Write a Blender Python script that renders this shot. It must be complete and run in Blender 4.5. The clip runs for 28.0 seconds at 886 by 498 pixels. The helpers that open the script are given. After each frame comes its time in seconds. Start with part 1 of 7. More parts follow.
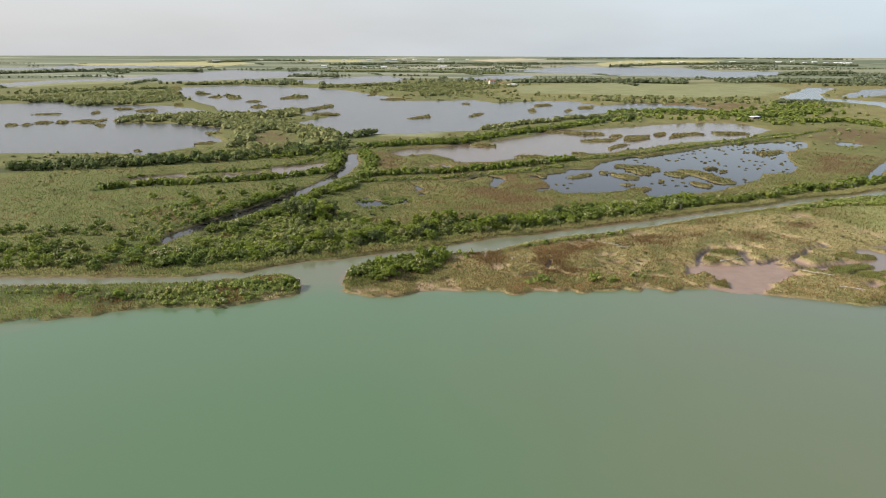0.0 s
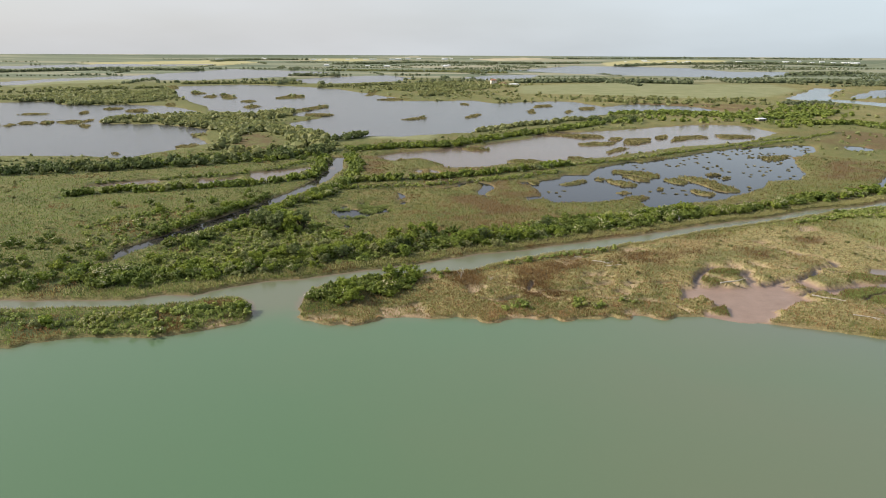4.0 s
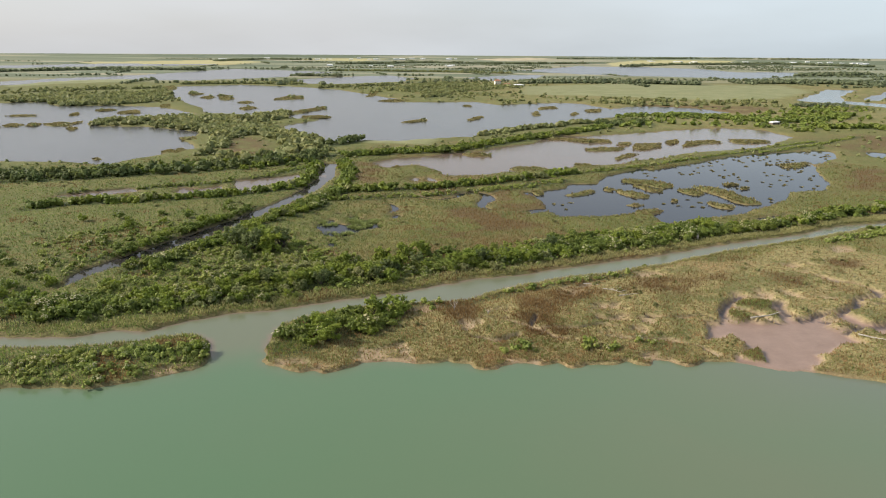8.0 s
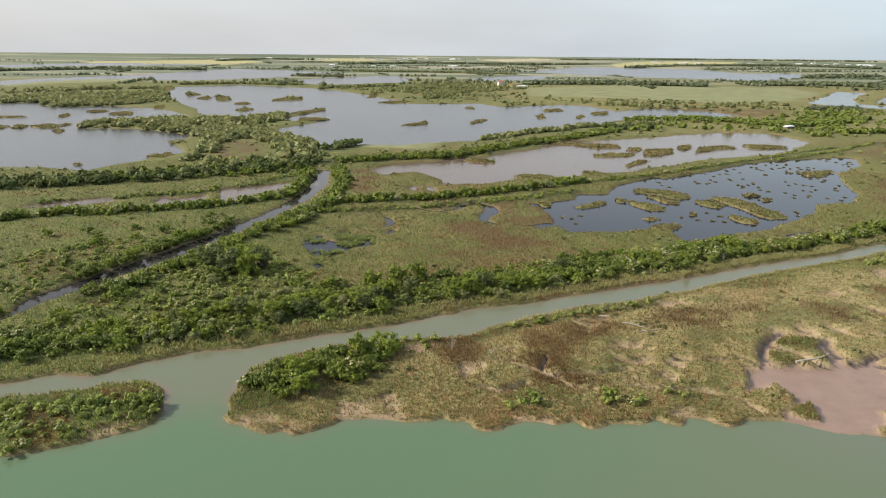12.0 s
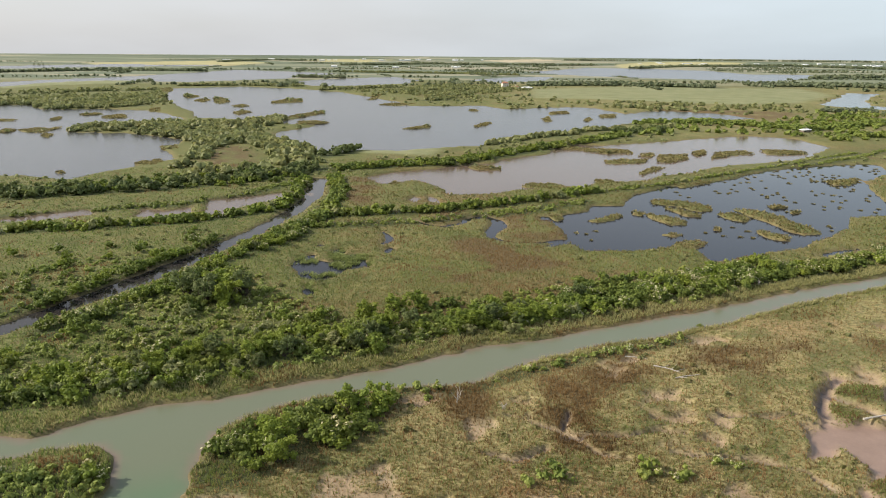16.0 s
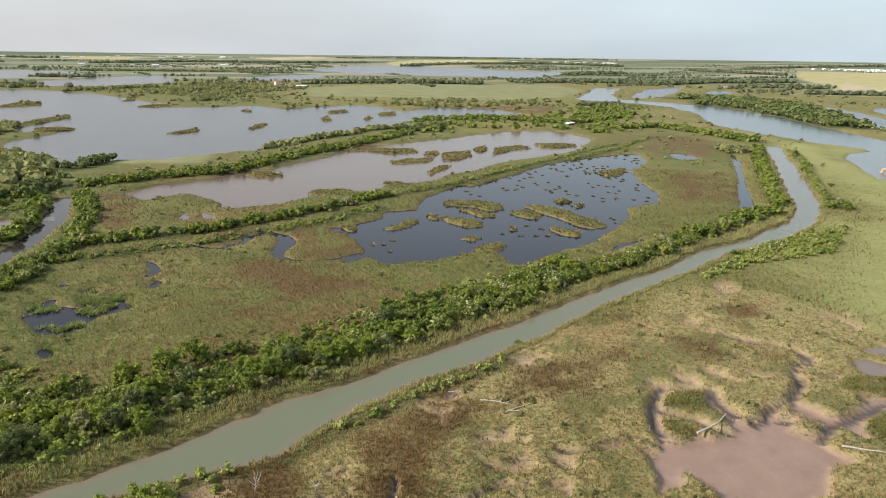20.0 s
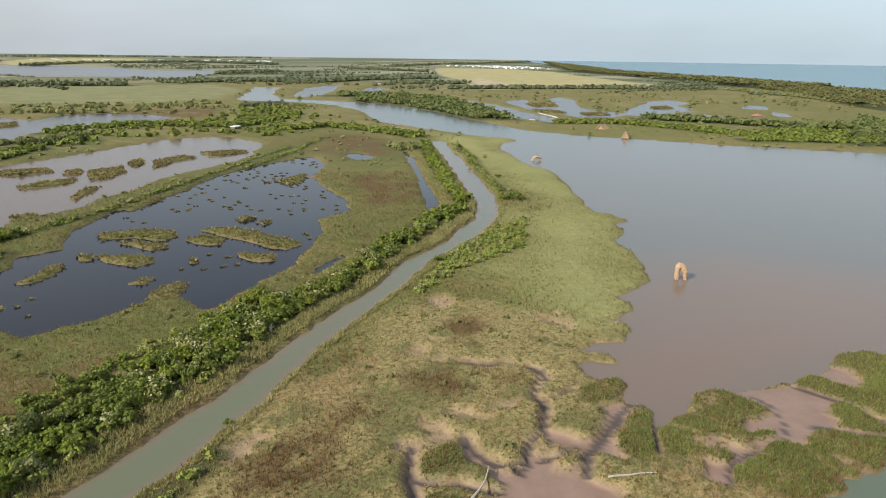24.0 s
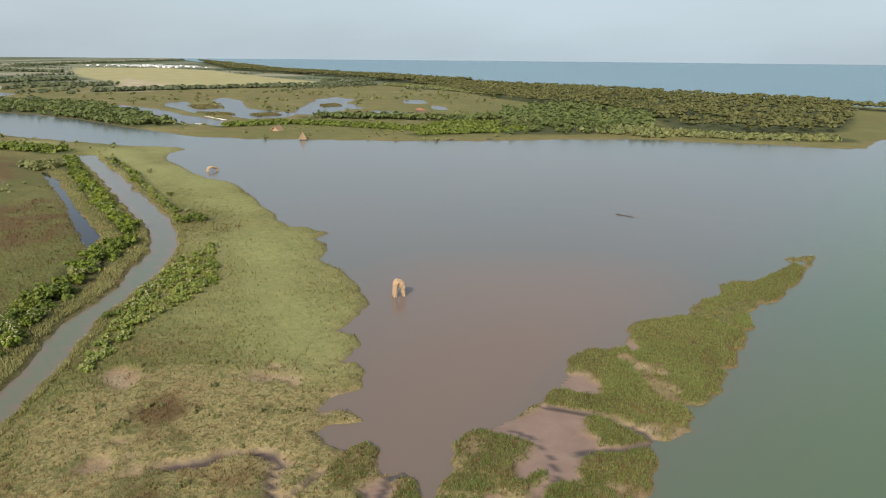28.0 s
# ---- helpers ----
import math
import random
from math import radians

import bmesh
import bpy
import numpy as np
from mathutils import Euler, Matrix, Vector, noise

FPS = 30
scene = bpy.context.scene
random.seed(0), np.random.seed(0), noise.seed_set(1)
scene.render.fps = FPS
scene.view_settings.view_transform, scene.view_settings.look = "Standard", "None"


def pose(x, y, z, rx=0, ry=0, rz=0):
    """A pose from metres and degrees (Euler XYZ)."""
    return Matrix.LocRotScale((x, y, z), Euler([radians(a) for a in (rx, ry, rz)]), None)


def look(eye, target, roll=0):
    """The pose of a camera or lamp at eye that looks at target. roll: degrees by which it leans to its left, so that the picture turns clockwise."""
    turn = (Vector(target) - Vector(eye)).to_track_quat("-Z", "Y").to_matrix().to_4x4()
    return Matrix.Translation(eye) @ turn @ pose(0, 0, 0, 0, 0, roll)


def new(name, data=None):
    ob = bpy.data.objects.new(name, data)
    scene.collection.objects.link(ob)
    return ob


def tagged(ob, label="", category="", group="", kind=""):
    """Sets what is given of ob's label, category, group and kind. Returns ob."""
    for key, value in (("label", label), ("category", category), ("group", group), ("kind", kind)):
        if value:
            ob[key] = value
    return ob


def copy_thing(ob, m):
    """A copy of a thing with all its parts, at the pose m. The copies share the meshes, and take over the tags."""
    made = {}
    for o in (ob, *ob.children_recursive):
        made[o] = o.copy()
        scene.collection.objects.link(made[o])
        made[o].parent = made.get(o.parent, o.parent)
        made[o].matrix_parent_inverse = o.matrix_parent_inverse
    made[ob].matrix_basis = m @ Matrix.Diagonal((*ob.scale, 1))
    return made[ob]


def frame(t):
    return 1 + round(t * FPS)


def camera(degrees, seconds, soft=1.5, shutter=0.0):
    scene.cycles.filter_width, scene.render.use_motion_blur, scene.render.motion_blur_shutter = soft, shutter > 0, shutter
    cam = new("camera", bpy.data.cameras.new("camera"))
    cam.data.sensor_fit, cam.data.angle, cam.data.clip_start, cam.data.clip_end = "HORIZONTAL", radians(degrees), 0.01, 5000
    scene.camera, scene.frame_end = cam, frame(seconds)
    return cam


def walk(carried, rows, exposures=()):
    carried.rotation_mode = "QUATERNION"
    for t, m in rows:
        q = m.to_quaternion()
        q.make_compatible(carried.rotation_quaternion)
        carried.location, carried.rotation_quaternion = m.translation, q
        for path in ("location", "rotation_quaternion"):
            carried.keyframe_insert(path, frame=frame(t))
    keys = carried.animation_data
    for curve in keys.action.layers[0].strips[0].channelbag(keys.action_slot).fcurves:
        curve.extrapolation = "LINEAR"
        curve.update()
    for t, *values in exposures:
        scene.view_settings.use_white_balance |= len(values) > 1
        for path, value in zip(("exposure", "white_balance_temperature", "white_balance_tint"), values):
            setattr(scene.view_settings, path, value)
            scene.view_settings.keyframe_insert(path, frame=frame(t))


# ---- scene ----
cam = camera(65.0, 28.0, soft=1.0)
PATH = [
    (0, (0.00, 0.00, 60.00), (6.56, 96.04, 32.90), 0.17),
    (0.5, (1.85, 2.10, 59.82), (8.29, 98.15, 32.78), 0.14),
    (1, (3.58, 4.27, 59.70), (9.89, 100.34, 32.68), 0.22),
    (1.5, (5.04, 6.52, 59.64), (11.27, 102.59, 32.58), 0.25),
    (2, (6.30, 8.87, 59.70), (12.45, 104.94, 32.64), 0.25),
    (2.5, (7.41, 11.24, 59.83), (13.48, 107.31, 32.76), 0.24),
    (3, (8.45, 13.66, 59.97), (14.47, 109.73, 32.87), 0.26),
    (3.5, (9.42, 16.18, 60.11), (15.37, 112.23, 32.93), 0.27),
    (5.5, (12.34, 27.60, 60.27), (17.94, 123.66, 33.04), 0.32),
    (6, (12.92, 30.57, 60.32), (18.44, 126.63, 33.08), 0.32),
    (6.5, (13.48, 33.51, 60.35), (18.91, 129.57, 33.11), 0.32),
    (7, (13.97, 36.50, 60.40), (19.33, 132.58, 33.17), 0.33),
    (7.5, (14.43, 39.54, 60.43), (19.72, 135.60, 33.17), 0.34),
    (8, (14.89, 42.63, 60.49), (20.14, 138.71, 33.26), 0.36),
    (8.5, (15.29, 45.68, 60.52), (20.48, 141.76, 33.29), 0.40),
    (9, (15.64, 48.71, 60.50), (20.79, 144.80, 33.29), 0.44),
    (9.5, (16.01, 51.68, 60.48), (21.10, 147.77, 33.28), 0.47),
    (10, (16.36, 54.60, 60.49), (21.38, 150.69, 33.28), 0.49),
    (10.5, (16.66, 57.35, 60.47), (21.67, 153.45, 33.27), 0.50),
    (11, (16.92, 60.12, 60.47), (21.90, 156.22, 33.26), 0.52),
    (11.5, (17.18, 62.85, 60.47), (22.11, 158.96, 33.28), 0.53),
    (12, (17.39, 65.51, 60.46), (22.27, 161.62, 33.28), 0.53),
    (12.5, (17.59, 68.12, 60.50), (22.44, 164.23, 33.29), 0.57),
    (14.5, (18.30, 78.50, 60.70), (22.93, 174.63, 33.53), 0.57),
    (15, (18.46, 81.31, 60.76), (23.02, 177.43, 33.58), 0.52),
    (15.5, (18.45, 84.24, 60.77), (22.99, 180.38, 33.66), 0.53),
    (16, (18.28, 87.40, 60.72), (22.75, 183.56, 33.62), 0.48),
    (16.5, (18.22, 90.52, 60.57), (22.70, 186.68, 33.51), 0.48),
    (17, (18.33, 93.51, 60.41), (22.76, 189.68, 33.36), 0.51),
    (17.5, (18.59, 96.39, 60.29), (30.20, 191.97, 33.28), 0.55),
    (18, (18.89, 99.31, 60.23), (43.75, 192.33, 33.24), 0.72),
    (18.5, (19.21, 102.16, 60.20), (44.01, 195.19, 33.19), 0.76),
    (19, (19.59, 104.95, 60.18), (44.27, 198.01, 33.14), 0.77),
    (19.5, (20.07, 107.77, 60.12), (49.15, 199.54, 33.05), 0.79),
    (20, (20.46, 110.80, 60.05), (54.50, 200.84, 32.97), 0.74),
    (20.5, (21.01, 113.94, 60.09), (58.88, 202.40, 32.90), 0.82),
    (22.5, (25.38, 127.39, 60.34), (77.93, 208.06, 33.30), 0.91),
    (23, (27.13, 130.97, 60.39), (84.51, 208.30, 33.41), 0.89),
    (23.5, (29.08, 134.41, 60.43), (93.62, 205.91, 33.57), 0.86),
    (24, (31.13, 137.52, 60.45), (102.51, 202.24, 33.68), 0.79),
    (24.5, (33.26, 140.43, 60.46), (110.53, 198.01, 33.76), 0.76),
    (25, (35.72, 143.39, 60.49), (118.53, 192.72, 33.86), 0.71),
    (25.5, (38.52, 146.18, 60.52), (128.70, 180.22, 33.87), 0.63),
    (26, (41.27, 148.89, 60.61), (133.03, 178.41, 33.98), 0.54),
    (26.5, (43.81, 151.11, 60.66), (135.55, 180.62, 33.96), 0.52),
    (27, (46.42, 153.05, 60.75), (138.15, 182.62, 34.08), 0.53),
    (27.5, (49.19, 154.76, 60.85), (140.91, 184.35, 34.18), 0.49),
    (28, (52.21, 156.49, 60.97), (145.06, 182.38, 34.36), 0.52),
]
walk(cam, [(t, look(eye, target, roll)) for t, eye, target, roll in PATH],
     exposures=((0.0, 0.3), (19.0, 0.36), (24.0, 0.13), (28.0, -0.03)))
# ---------------------------------------------------------------- light
SUN_AZ, SUN_EL = radians(-84), radians(33)
world = bpy.data.worlds.new("hazy_sky")
scene.world = world
world.use_nodes = True
wn, wl = world.node_tree.nodes, world.node_tree.links
wn.clear()
sky = wn.new("ShaderNodeTexSky")
sky.sky_type = "NISHITA"
sky.sun_disc = False
sky.sun_elevation, sky.sun_rotation = SUN_EL, SUN_AZ
sky.air_density, sky.dust_density, sky.ozone_density = 1.0, 3.0, 1.5
back = wn.new("ShaderNodeBackground")
back.inputs["Strength"].default_value = 0.12
sky_out = wn.new("ShaderNodeOutputWorld")
# thin high cloud: a pale veil of uneven thickness over the blue
wcoord = wn.new("ShaderNodeTexCoord")
wmap = wn.new("ShaderNodeMapping")
wmap.inputs["Scale"].default_value = (1.2, 1.2, 5.0)
cloud = wn.new("ShaderNodeTexNoise")
cloud.inputs["Scale"].default_value = 1.6
cloud.inputs["Detail"].default_value = 5.0
cramp = wn.new("ShaderNodeValToRGB")
cramp.color_ramp.elements[0].position, cramp.color_ramp.elements[1].position = 0.35, 0.68
cramp.color_ramp.elements[0].color = (0.72, 0.72, 0.72, 1)
cramp.color_ramp.elements[1].color = (0.93, 0.93, 0.93, 1)
veil = wn.new("ShaderNodeMixRGB")
east = wn.new("ShaderNodeSeparateXYZ")
erange = wn.new("ShaderNodeMapRange")
erange.inputs["From Min"].default_value, erange.inputs["From Max"].default_value = -0.1, 0.9
etint = wn.new("ShaderNodeMixRGB")
etint.inputs["Color1"].default_value, etint.inputs["Color2"].default_value = (5.0, 5.12, 5.3, 1), (5.0, 6.0, 6.7, 1)
wl.new(wcoord.outputs["Generated"], east.inputs["Vector"])
wl.new(east.outputs["X"], erange.inputs["Value"])
wl.new(erange.outputs["Result"], etint.inputs["Fac"])
wl.new(etint.outputs["Color"], veil.inputs["Color2"])
wl.new(wcoord.outputs["Generated"], wmap.inputs["Vector"])
wl.new(wmap.outputs["Vector"], cloud.inputs["Vector"])
wl.new(cloud.outputs["Fac"], cramp.inputs["Fac"])
# the veil thins towards the zenith
thin = wn.new("ShaderNodeMapRange")
thin.inputs["From Min"].default_value, thin.inputs["From Max"].default_value = 0.2, 0.75
thin.inputs["To Min"].default_value, thin.inputs["To Max"].default_value = 1.0, 0.55
wl.new(east.outputs["Z"], thin.inputs["Value"])
cut = wn.new("ShaderNodeMath")
cut.operation = "MULTIPLY"
wl.new(cramp.outputs["Color"], cut.inputs[0])
wl.new(thin.outputs["Result"], cut.inputs[1])
wl.new(cut.outputs["Value"], veil.inputs["Fac"])
wl.new(sky.outputs["Color"], veil.inputs["Color1"])
wl.new(veil.outputs["Color"], back.inputs["Color"])
wl.new(back.outputs["Background"], sky_out.inputs["Surface"])

sun_data = bpy.data.lights.new("sun", "SUN")
sun_data.energy, sun_data.angle, sun_data.color = 5.0, radians(0.8), (1.0, 0.93, 0.82)
sun_at = Vector((math.sin(SUN_AZ) * math.cos(SUN_EL), math.cos(SUN_AZ) * math.cos(SUN_EL), math.sin(SUN_EL)))
sun = new("sun", sun_data)
sun.matrix_world = look(sun_at * 300, (0, 0, 0))

# ---------------------------------------------------------------- materials


class Nodes:
    """A short hand for building a node material."""

    def __init__(self, name):
        self.mat = bpy.data.materials.new(name)
        self.mat.use_nodes = True
        self.tree = self.mat.node_tree
        self.bsdf = self.tree.nodes["Principled BSDF"]

    def node(self, kind, **sockets):
        n = self.tree.nodes.new(kind)
        for key, value in sockets.items():
            self.put(value, n.inputs[key.replace("_", " ")])
        return n

    def put(self, value, socket):
        if isinstance(value, bpy.types.NodeSocket):
            self.tree.links.new(value, socket)
        else:
            socket.default_value = value

    def place(self):
        return self.node("ShaderNodeNewGeometry").outputs["Position"]

    def noise(self, scale, detail=4.0, rough=0.55, vector=None):
        n = self.node("ShaderNodeTexNoise", Scale=scale, Detail=detail, Roughness=rough)
        self.put(vector or self.place(), n.inputs["Vector"])
        return n.outputs["Fac"]

    def ramp(self, fac, *stops):
        n = self.node("ShaderNodeValToRGB")
        e = n.color_ramp.elements
        while len(e) < len(stops):
            e.new(0.5)
        for el, (at, c) in zip(e, stops):
            el.position, el.color = at, (*c, 1) if len(c) == 3 else c
        self.put(fac, n.inputs["Fac"])
        return n.outputs["Color"]

    def mix(self, fac, a, b, blend="MIX"):
        n = self.node("ShaderNodeMixRGB")
        n.blend_type = blend
        self.put(fac, n.inputs["Fac"])
        for v, k in ((a, "Color1"), (b, "Color2")):
            self.put((*v, 1) if isinstance(v, tuple) and len(v) == 3 else v, n.inputs[k])
        return n.outputs["Color"]

    def math(self, op, a, b=0.0, clamp=False):
        n = self.node("ShaderNodeMath")
        n.operation, n.use_clamp = op, clamp
        self.put(a, n.inputs[0])
        self.put(b, n.inputs[1])
        return n.outputs[0]

    def attr(self, name):
        n = self.node("ShaderNodeAttribute")
        n.attribute_name = name
        return n

    def split(self, color):
        n = self.node("ShaderNodeSeparateColor")
        self.put(color, n.inputs[0])
        return n.outputs

    def bump(self, height, strength=0.4, distance=0.1):
        n = self.node("ShaderNodeBump", Strength=strength, Distance=distance)
        self.put(height, n.inputs["Height"])
        self.put(n.outputs["Normal"], self.bsdf.inputs["Normal"])

    def finish(self, color, rough=0.85, spec=0.3, metal=0.0):
        self.put((*color, 1) if isinstance(color, tuple) and len(color) == 3 else color, self.bsdf.inputs["Base Color"])
        self.put(rough, self.bsdf.inputs["Roughness"])
        self.put(spec, self.bsdf.inputs["Specular IOR Level"])
        self.put(metal, self.bsdf.inputs["Metallic"])
        return self.mat


def ground_material():
    m = Nodes("marsh_ground")
    za, zb = m.attr("zone_a"), m.attr("zone_b")
    mud, sand, dry = m.split(za.outputs["Color"])[:3]
    meadow, field, tan = m.split(zb.outputs["Color"])[:3]
    wet, wood = za.outputs["Alpha"], zb.outputs["Alpha"]
    fine, mid = m.noise(1.6, 6, 0.75), m.noise(0.20, 6, 0.7)
    straw_at, brown_at, dark_at = m.split(m.attr("mottle").outputs["Color"])[:3]
    speck = m.noise(0.75, 4, 0.7)
    # ground tones painted darker for bare soil and the shade between tufts
    green = m.ramp(fine, (0.30, (0.060, 0.072, 0.020)), (0.50, (0.128, 0.138, 0.040)), (0.72, (0.232, 0.230, 0.076)))
    straw = m.ramp(fine, (0.30, (0.120, 0.098, 0.038)), (0.52, (0.245, 0.204, 0.084)), (0.74, (0.400, 0.328, 0.150)))
    brown = m.ramp(fine, (0.30, (0.090, 0.060, 0.024)), (0.52, (0.185, 0.122, 0.052)), (0.74, (0.290, 0.200, 0.095)))
    dark = m.ramp(fine, (0.3, (0.048, 0.062, 0.016)), (0.7, (0.135, 0.148, 0.042)))
    base = m.mix(straw_at, green, straw)
    base = m.mix(brown_at, base, brown)
    base = m.mix(dark_at, base, dark)
    warm = m.attr("warm").outputs["Fac"]
    salt = m.mix(brown_at, m.ramp(fine, (0.28, (0.185, 0.150, 0.066)), (0.5, (0.325, 0.268, 0.122)), (0.75, (0.470, 0.385, 0.195))), m.ramp(fine, (0.28, (0.185, 0.112, 0.057)), (0.5, (0.330, 0.214, 0.114)), (0.75, (0.460, 0.325, 0.190))))
    salt = m.mix(dark_at, salt, m.ramp(fine, (0.28, (0.070, 0.080, 0.028)), (0.7, (0.170, 0.178, 0.070))))
    base = m.mix(m.math("MULTIPLY", warm, 0.85), base, salt)
    # tussocks, dead stalks and bare spots, a metre or two across
    grain = m.noise(0.42, 5, 0.75)
    base = m.mix(m.ramp(speck, (0.50, (0, 0, 0)), (0.60, (0.75, 0.75, 0.75))), base, dark)
    base = m.mix(m.ramp(grain, (0.54, (0, 0, 0)), (0.66, (0.7, 0.7, 0.7))), base, brown)
    base = m.mix(m.ramp(grain, (0.34, (0.7, 0.7, 0.7)), (0.45, (0, 0, 0))), base, straw)
    c_dry = m.ramp(fine, (0.28, (0.055, 0.035, 0.016)), (0.55, (0.128, 0.082, 0.036)), (0.78, (0.235, 0.160, 0.080)))
    base = m.mix(m.math("MULTIPLY", dry, 0.85), base, c_dry)
    c_mea = m.ramp(m.noise(0.5, 5, 0.65), (0.3, (0.228, 0.244, 0.088)), (0.7, (0.372, 0.372, 0.156)))
    base = m.mix(m.math("MULTIPLY", meadow, 0.7), base, c_mea)
    # farmland beyond the marsh: long fields of different crops
    mp = m.node("ShaderNodeMapping", Scale=(0.0016, 0.0055, 0.0), Rotation=(0, 0, radians(12)))
    m.put(m.place(), mp.inputs["Vector"])
    cell = m.node("ShaderNodeTexVoronoi", Scale=1.0)
    m.put(mp.outputs["Vector"], cell.inputs["Vector"])
    # field tones shifted towards blue-green, distance haze put into the colour
    hazed_crop = m.ramp(m.split(cell.outputs["Color"])[0], (0.0, (0.075, 0.102, 0.066)), (0.3, (0.120, 0.148, 0.096)), (0.6, (0.170, 0.188, 0.122)), (0.85, (0.280, 0.262, 0.185)))
    base = m.mix(m.math("MULTIPLY", m.attr("farmland").outputs["Fac"], 0.85), base, hazed_crop)
    c_fie = m.ramp(m.noise(0.02, 4, 0.6), (0.35, (0.300, 0.280, 0.130)), (0.65, (0.390, 0.345, 0.180)))
    base = m.mix(field, base, c_fie)
    c_pas = m.ramp(m.noise(0.03, 5, 0.65), (0.35, (0.165, 0.178, 0.082)), (0.65, (0.240, 0.244, 0.126)))
    base = m.mix(m.math("MULTIPLY", m.attr("pasture").outputs["Fac"], 0.85), base, c_pas)
    c_tan = m.ramp(m.noise(0.03, 4, 0.6), (0.35, (0.340, 0.280, 0.180)), (0.65, (0.450, 0.390, 0.270)))
    base = m.mix(tan, base, c_tan)
    c_woo = m.ramp(m.noise(0.3, 5, 0.7), (0.3, (0.022, 0.032, 0.010)), (0.7, (0.060, 0.075, 0.025)))
    base = m.mix(m.math("MULTIPLY", wood, 0.8), base, c_woo)
    c_san = m.ramp(mid, (0.3, (0.235, 0.165, 0.098)), (0.5, (0.325, 0.240, 0.148)), (0.7, (0.420, 0.325, 0.212)))
    base = m.mix(sand, base, c_san)
    c_ban = m.ramp(fine, (0.3, (0.120, 0.080, 0.042)), (0.7, (0.290, 0.205, 0.120)))
    base = m.mix(wet, base, c_ban)
    c_mud = m.ramp(mid, (0.3, (0.200, 0.134, 0.102)), (0.7, (0.276, 0.190, 0.148)))
    base = m.mix(mud, base, c_mud)
    c_cre = m.ramp(mid, (0.3, (0.064, 0.048, 0.043)), (0.7, (0.098, 0.074, 0.066)))
    creek_at = m.attr("creek").outputs["Fac"]
    base = m.mix(creek_at, base, c_cre)
    mud = m.math("MAXIMUM", mud, creek_at)
    m.bump(m.math("MULTIPLY", fine, m.math("SUBTRACT", 1.0, m.math("MULTIPLY", mud, 0.96))), 0.8, 0.5)
    rough = m.math("SUBTRACT", 0.92, m.math("MULTIPLY", mud, 0.5))
    return m.finish(base, rough, 0.25)


def water_material(name, deep, shallow=None, rough=0.06, ripple=0.06, scale=0.6, gloss=0.5):
    m = Nodes(name)
    patch = m.noise(0.012, 4, 0.5)
    if shallow:
        silt = m.attr("silt").outputs["Fac"]
        f = m.math("ADD", silt, m.math("MULTIPLY", m.math("SUBTRACT", patch, 0.5), 0.35), True)
        # grey shallow water, with the sky's blue-grey reflection put into the base colour
        still = m.mix(m.attr("lagoon").outputs["Fac"], deep, (0.098, 0.120, 0.120))
        color = m.mix(f, still, shallow)
    else:
        color = m.mix(patch, tuple(c * 0.85 for c in deep), tuple(c * 1.18 for c in deep))
    m.bump(m.noise(scale, 3, 0.6), ripple, 0.12)
    m.bsdf.inputs["IOR"].default_value = 1.33
    return m.finish(color, rough, gloss)


def leaf_material(name, dark, light, gloss=0.35, trans=0.25):
    """Foliage: every clump of leaves a little different, every plant too."""
    m = Nodes(name)
    isl = m.node("ShaderNodeNewGeometry").outputs["Random Per Island"]
    tone = m.attr("tone").outputs["Fac"]
    obj = m.node("ShaderNodeObjectInfo").outputs["Random"]
    plant = m.math("ADD", tone, m.math("MULTIPLY", obj, 0.5))
    f = m.math("ADD", m.math("MULTIPLY", isl, 0.55), m.math("MULTIPLY", plant, 0.6), True)
    c = m.mix(f, dark, light)
    c = m.mix(m.ramp(m.noise(0.09, 3), (0.4, (0, 0, 0)), (0.7, (0.35, 0.35, 0.35))), c, (light[0] * 1.25, light[1] * 0.98, light[2] * 0.9))
    mat = m.finish(c, 0.6, gloss)
    tl = m.node("ShaderNodeBsdfTranslucent")
    m.put(c, tl.inputs["Color"])
    mx = m.node("ShaderNodeMixShader", Fac=trans)
    out = m.tree.nodes["Material Output"]
    m.tree.links.new(m.bsdf.outputs[0], mx.inputs[1])
    m.tree.links.new(tl.outputs[0], mx.inputs[2])
    m.tree.links.new(mx.outputs[0], out.inputs["Surface"])
    return mat


def blade_material(name):
    """Grass and reed: the colour of each tuft is stored with it."""
    m = Nodes(name)
    c = m.attr("hue").outputs["Color"]
    isl = m.node("ShaderNodeNewGeometry").outputs["Random Per Island"]
    c = m.mix(1.0, c, m.ramp(isl, (0, (0.72, 0.72, 0.72)), (1, (1.25, 1.22, 1.1))), "MULTIPLY")
    mat = m.finish(c, 0.7, 0.2)
    tl = m.node("ShaderNodeBsdfTranslucent")
    m.put(c, tl.inputs["Color"])
    mx = m.node("ShaderNodeMixShader", Fac=0.42)
    m.tree.links.new(m.bsdf.outputs[0], mx.inputs[1])
    m.tree.links.new(tl.outputs[0], mx.inputs[2])
    m.tree.links.new(mx.outputs[0], m.tree.nodes["Material Output"].inputs["Surface"])
    return mat


def plain_material(name, a, b, scale=3.0, rough=0.85, spec=0.3, bump=0.3):
    m = Nodes(name)
    n = m.noise(scale, 5, 0.65)
    m.bump(n, bump, 0.05)
    return m.finish(m.mix(m.ramp(n, (0.3, (0, 0, 0)), (0.7, (1, 1, 1))), a, b), rough, spec)


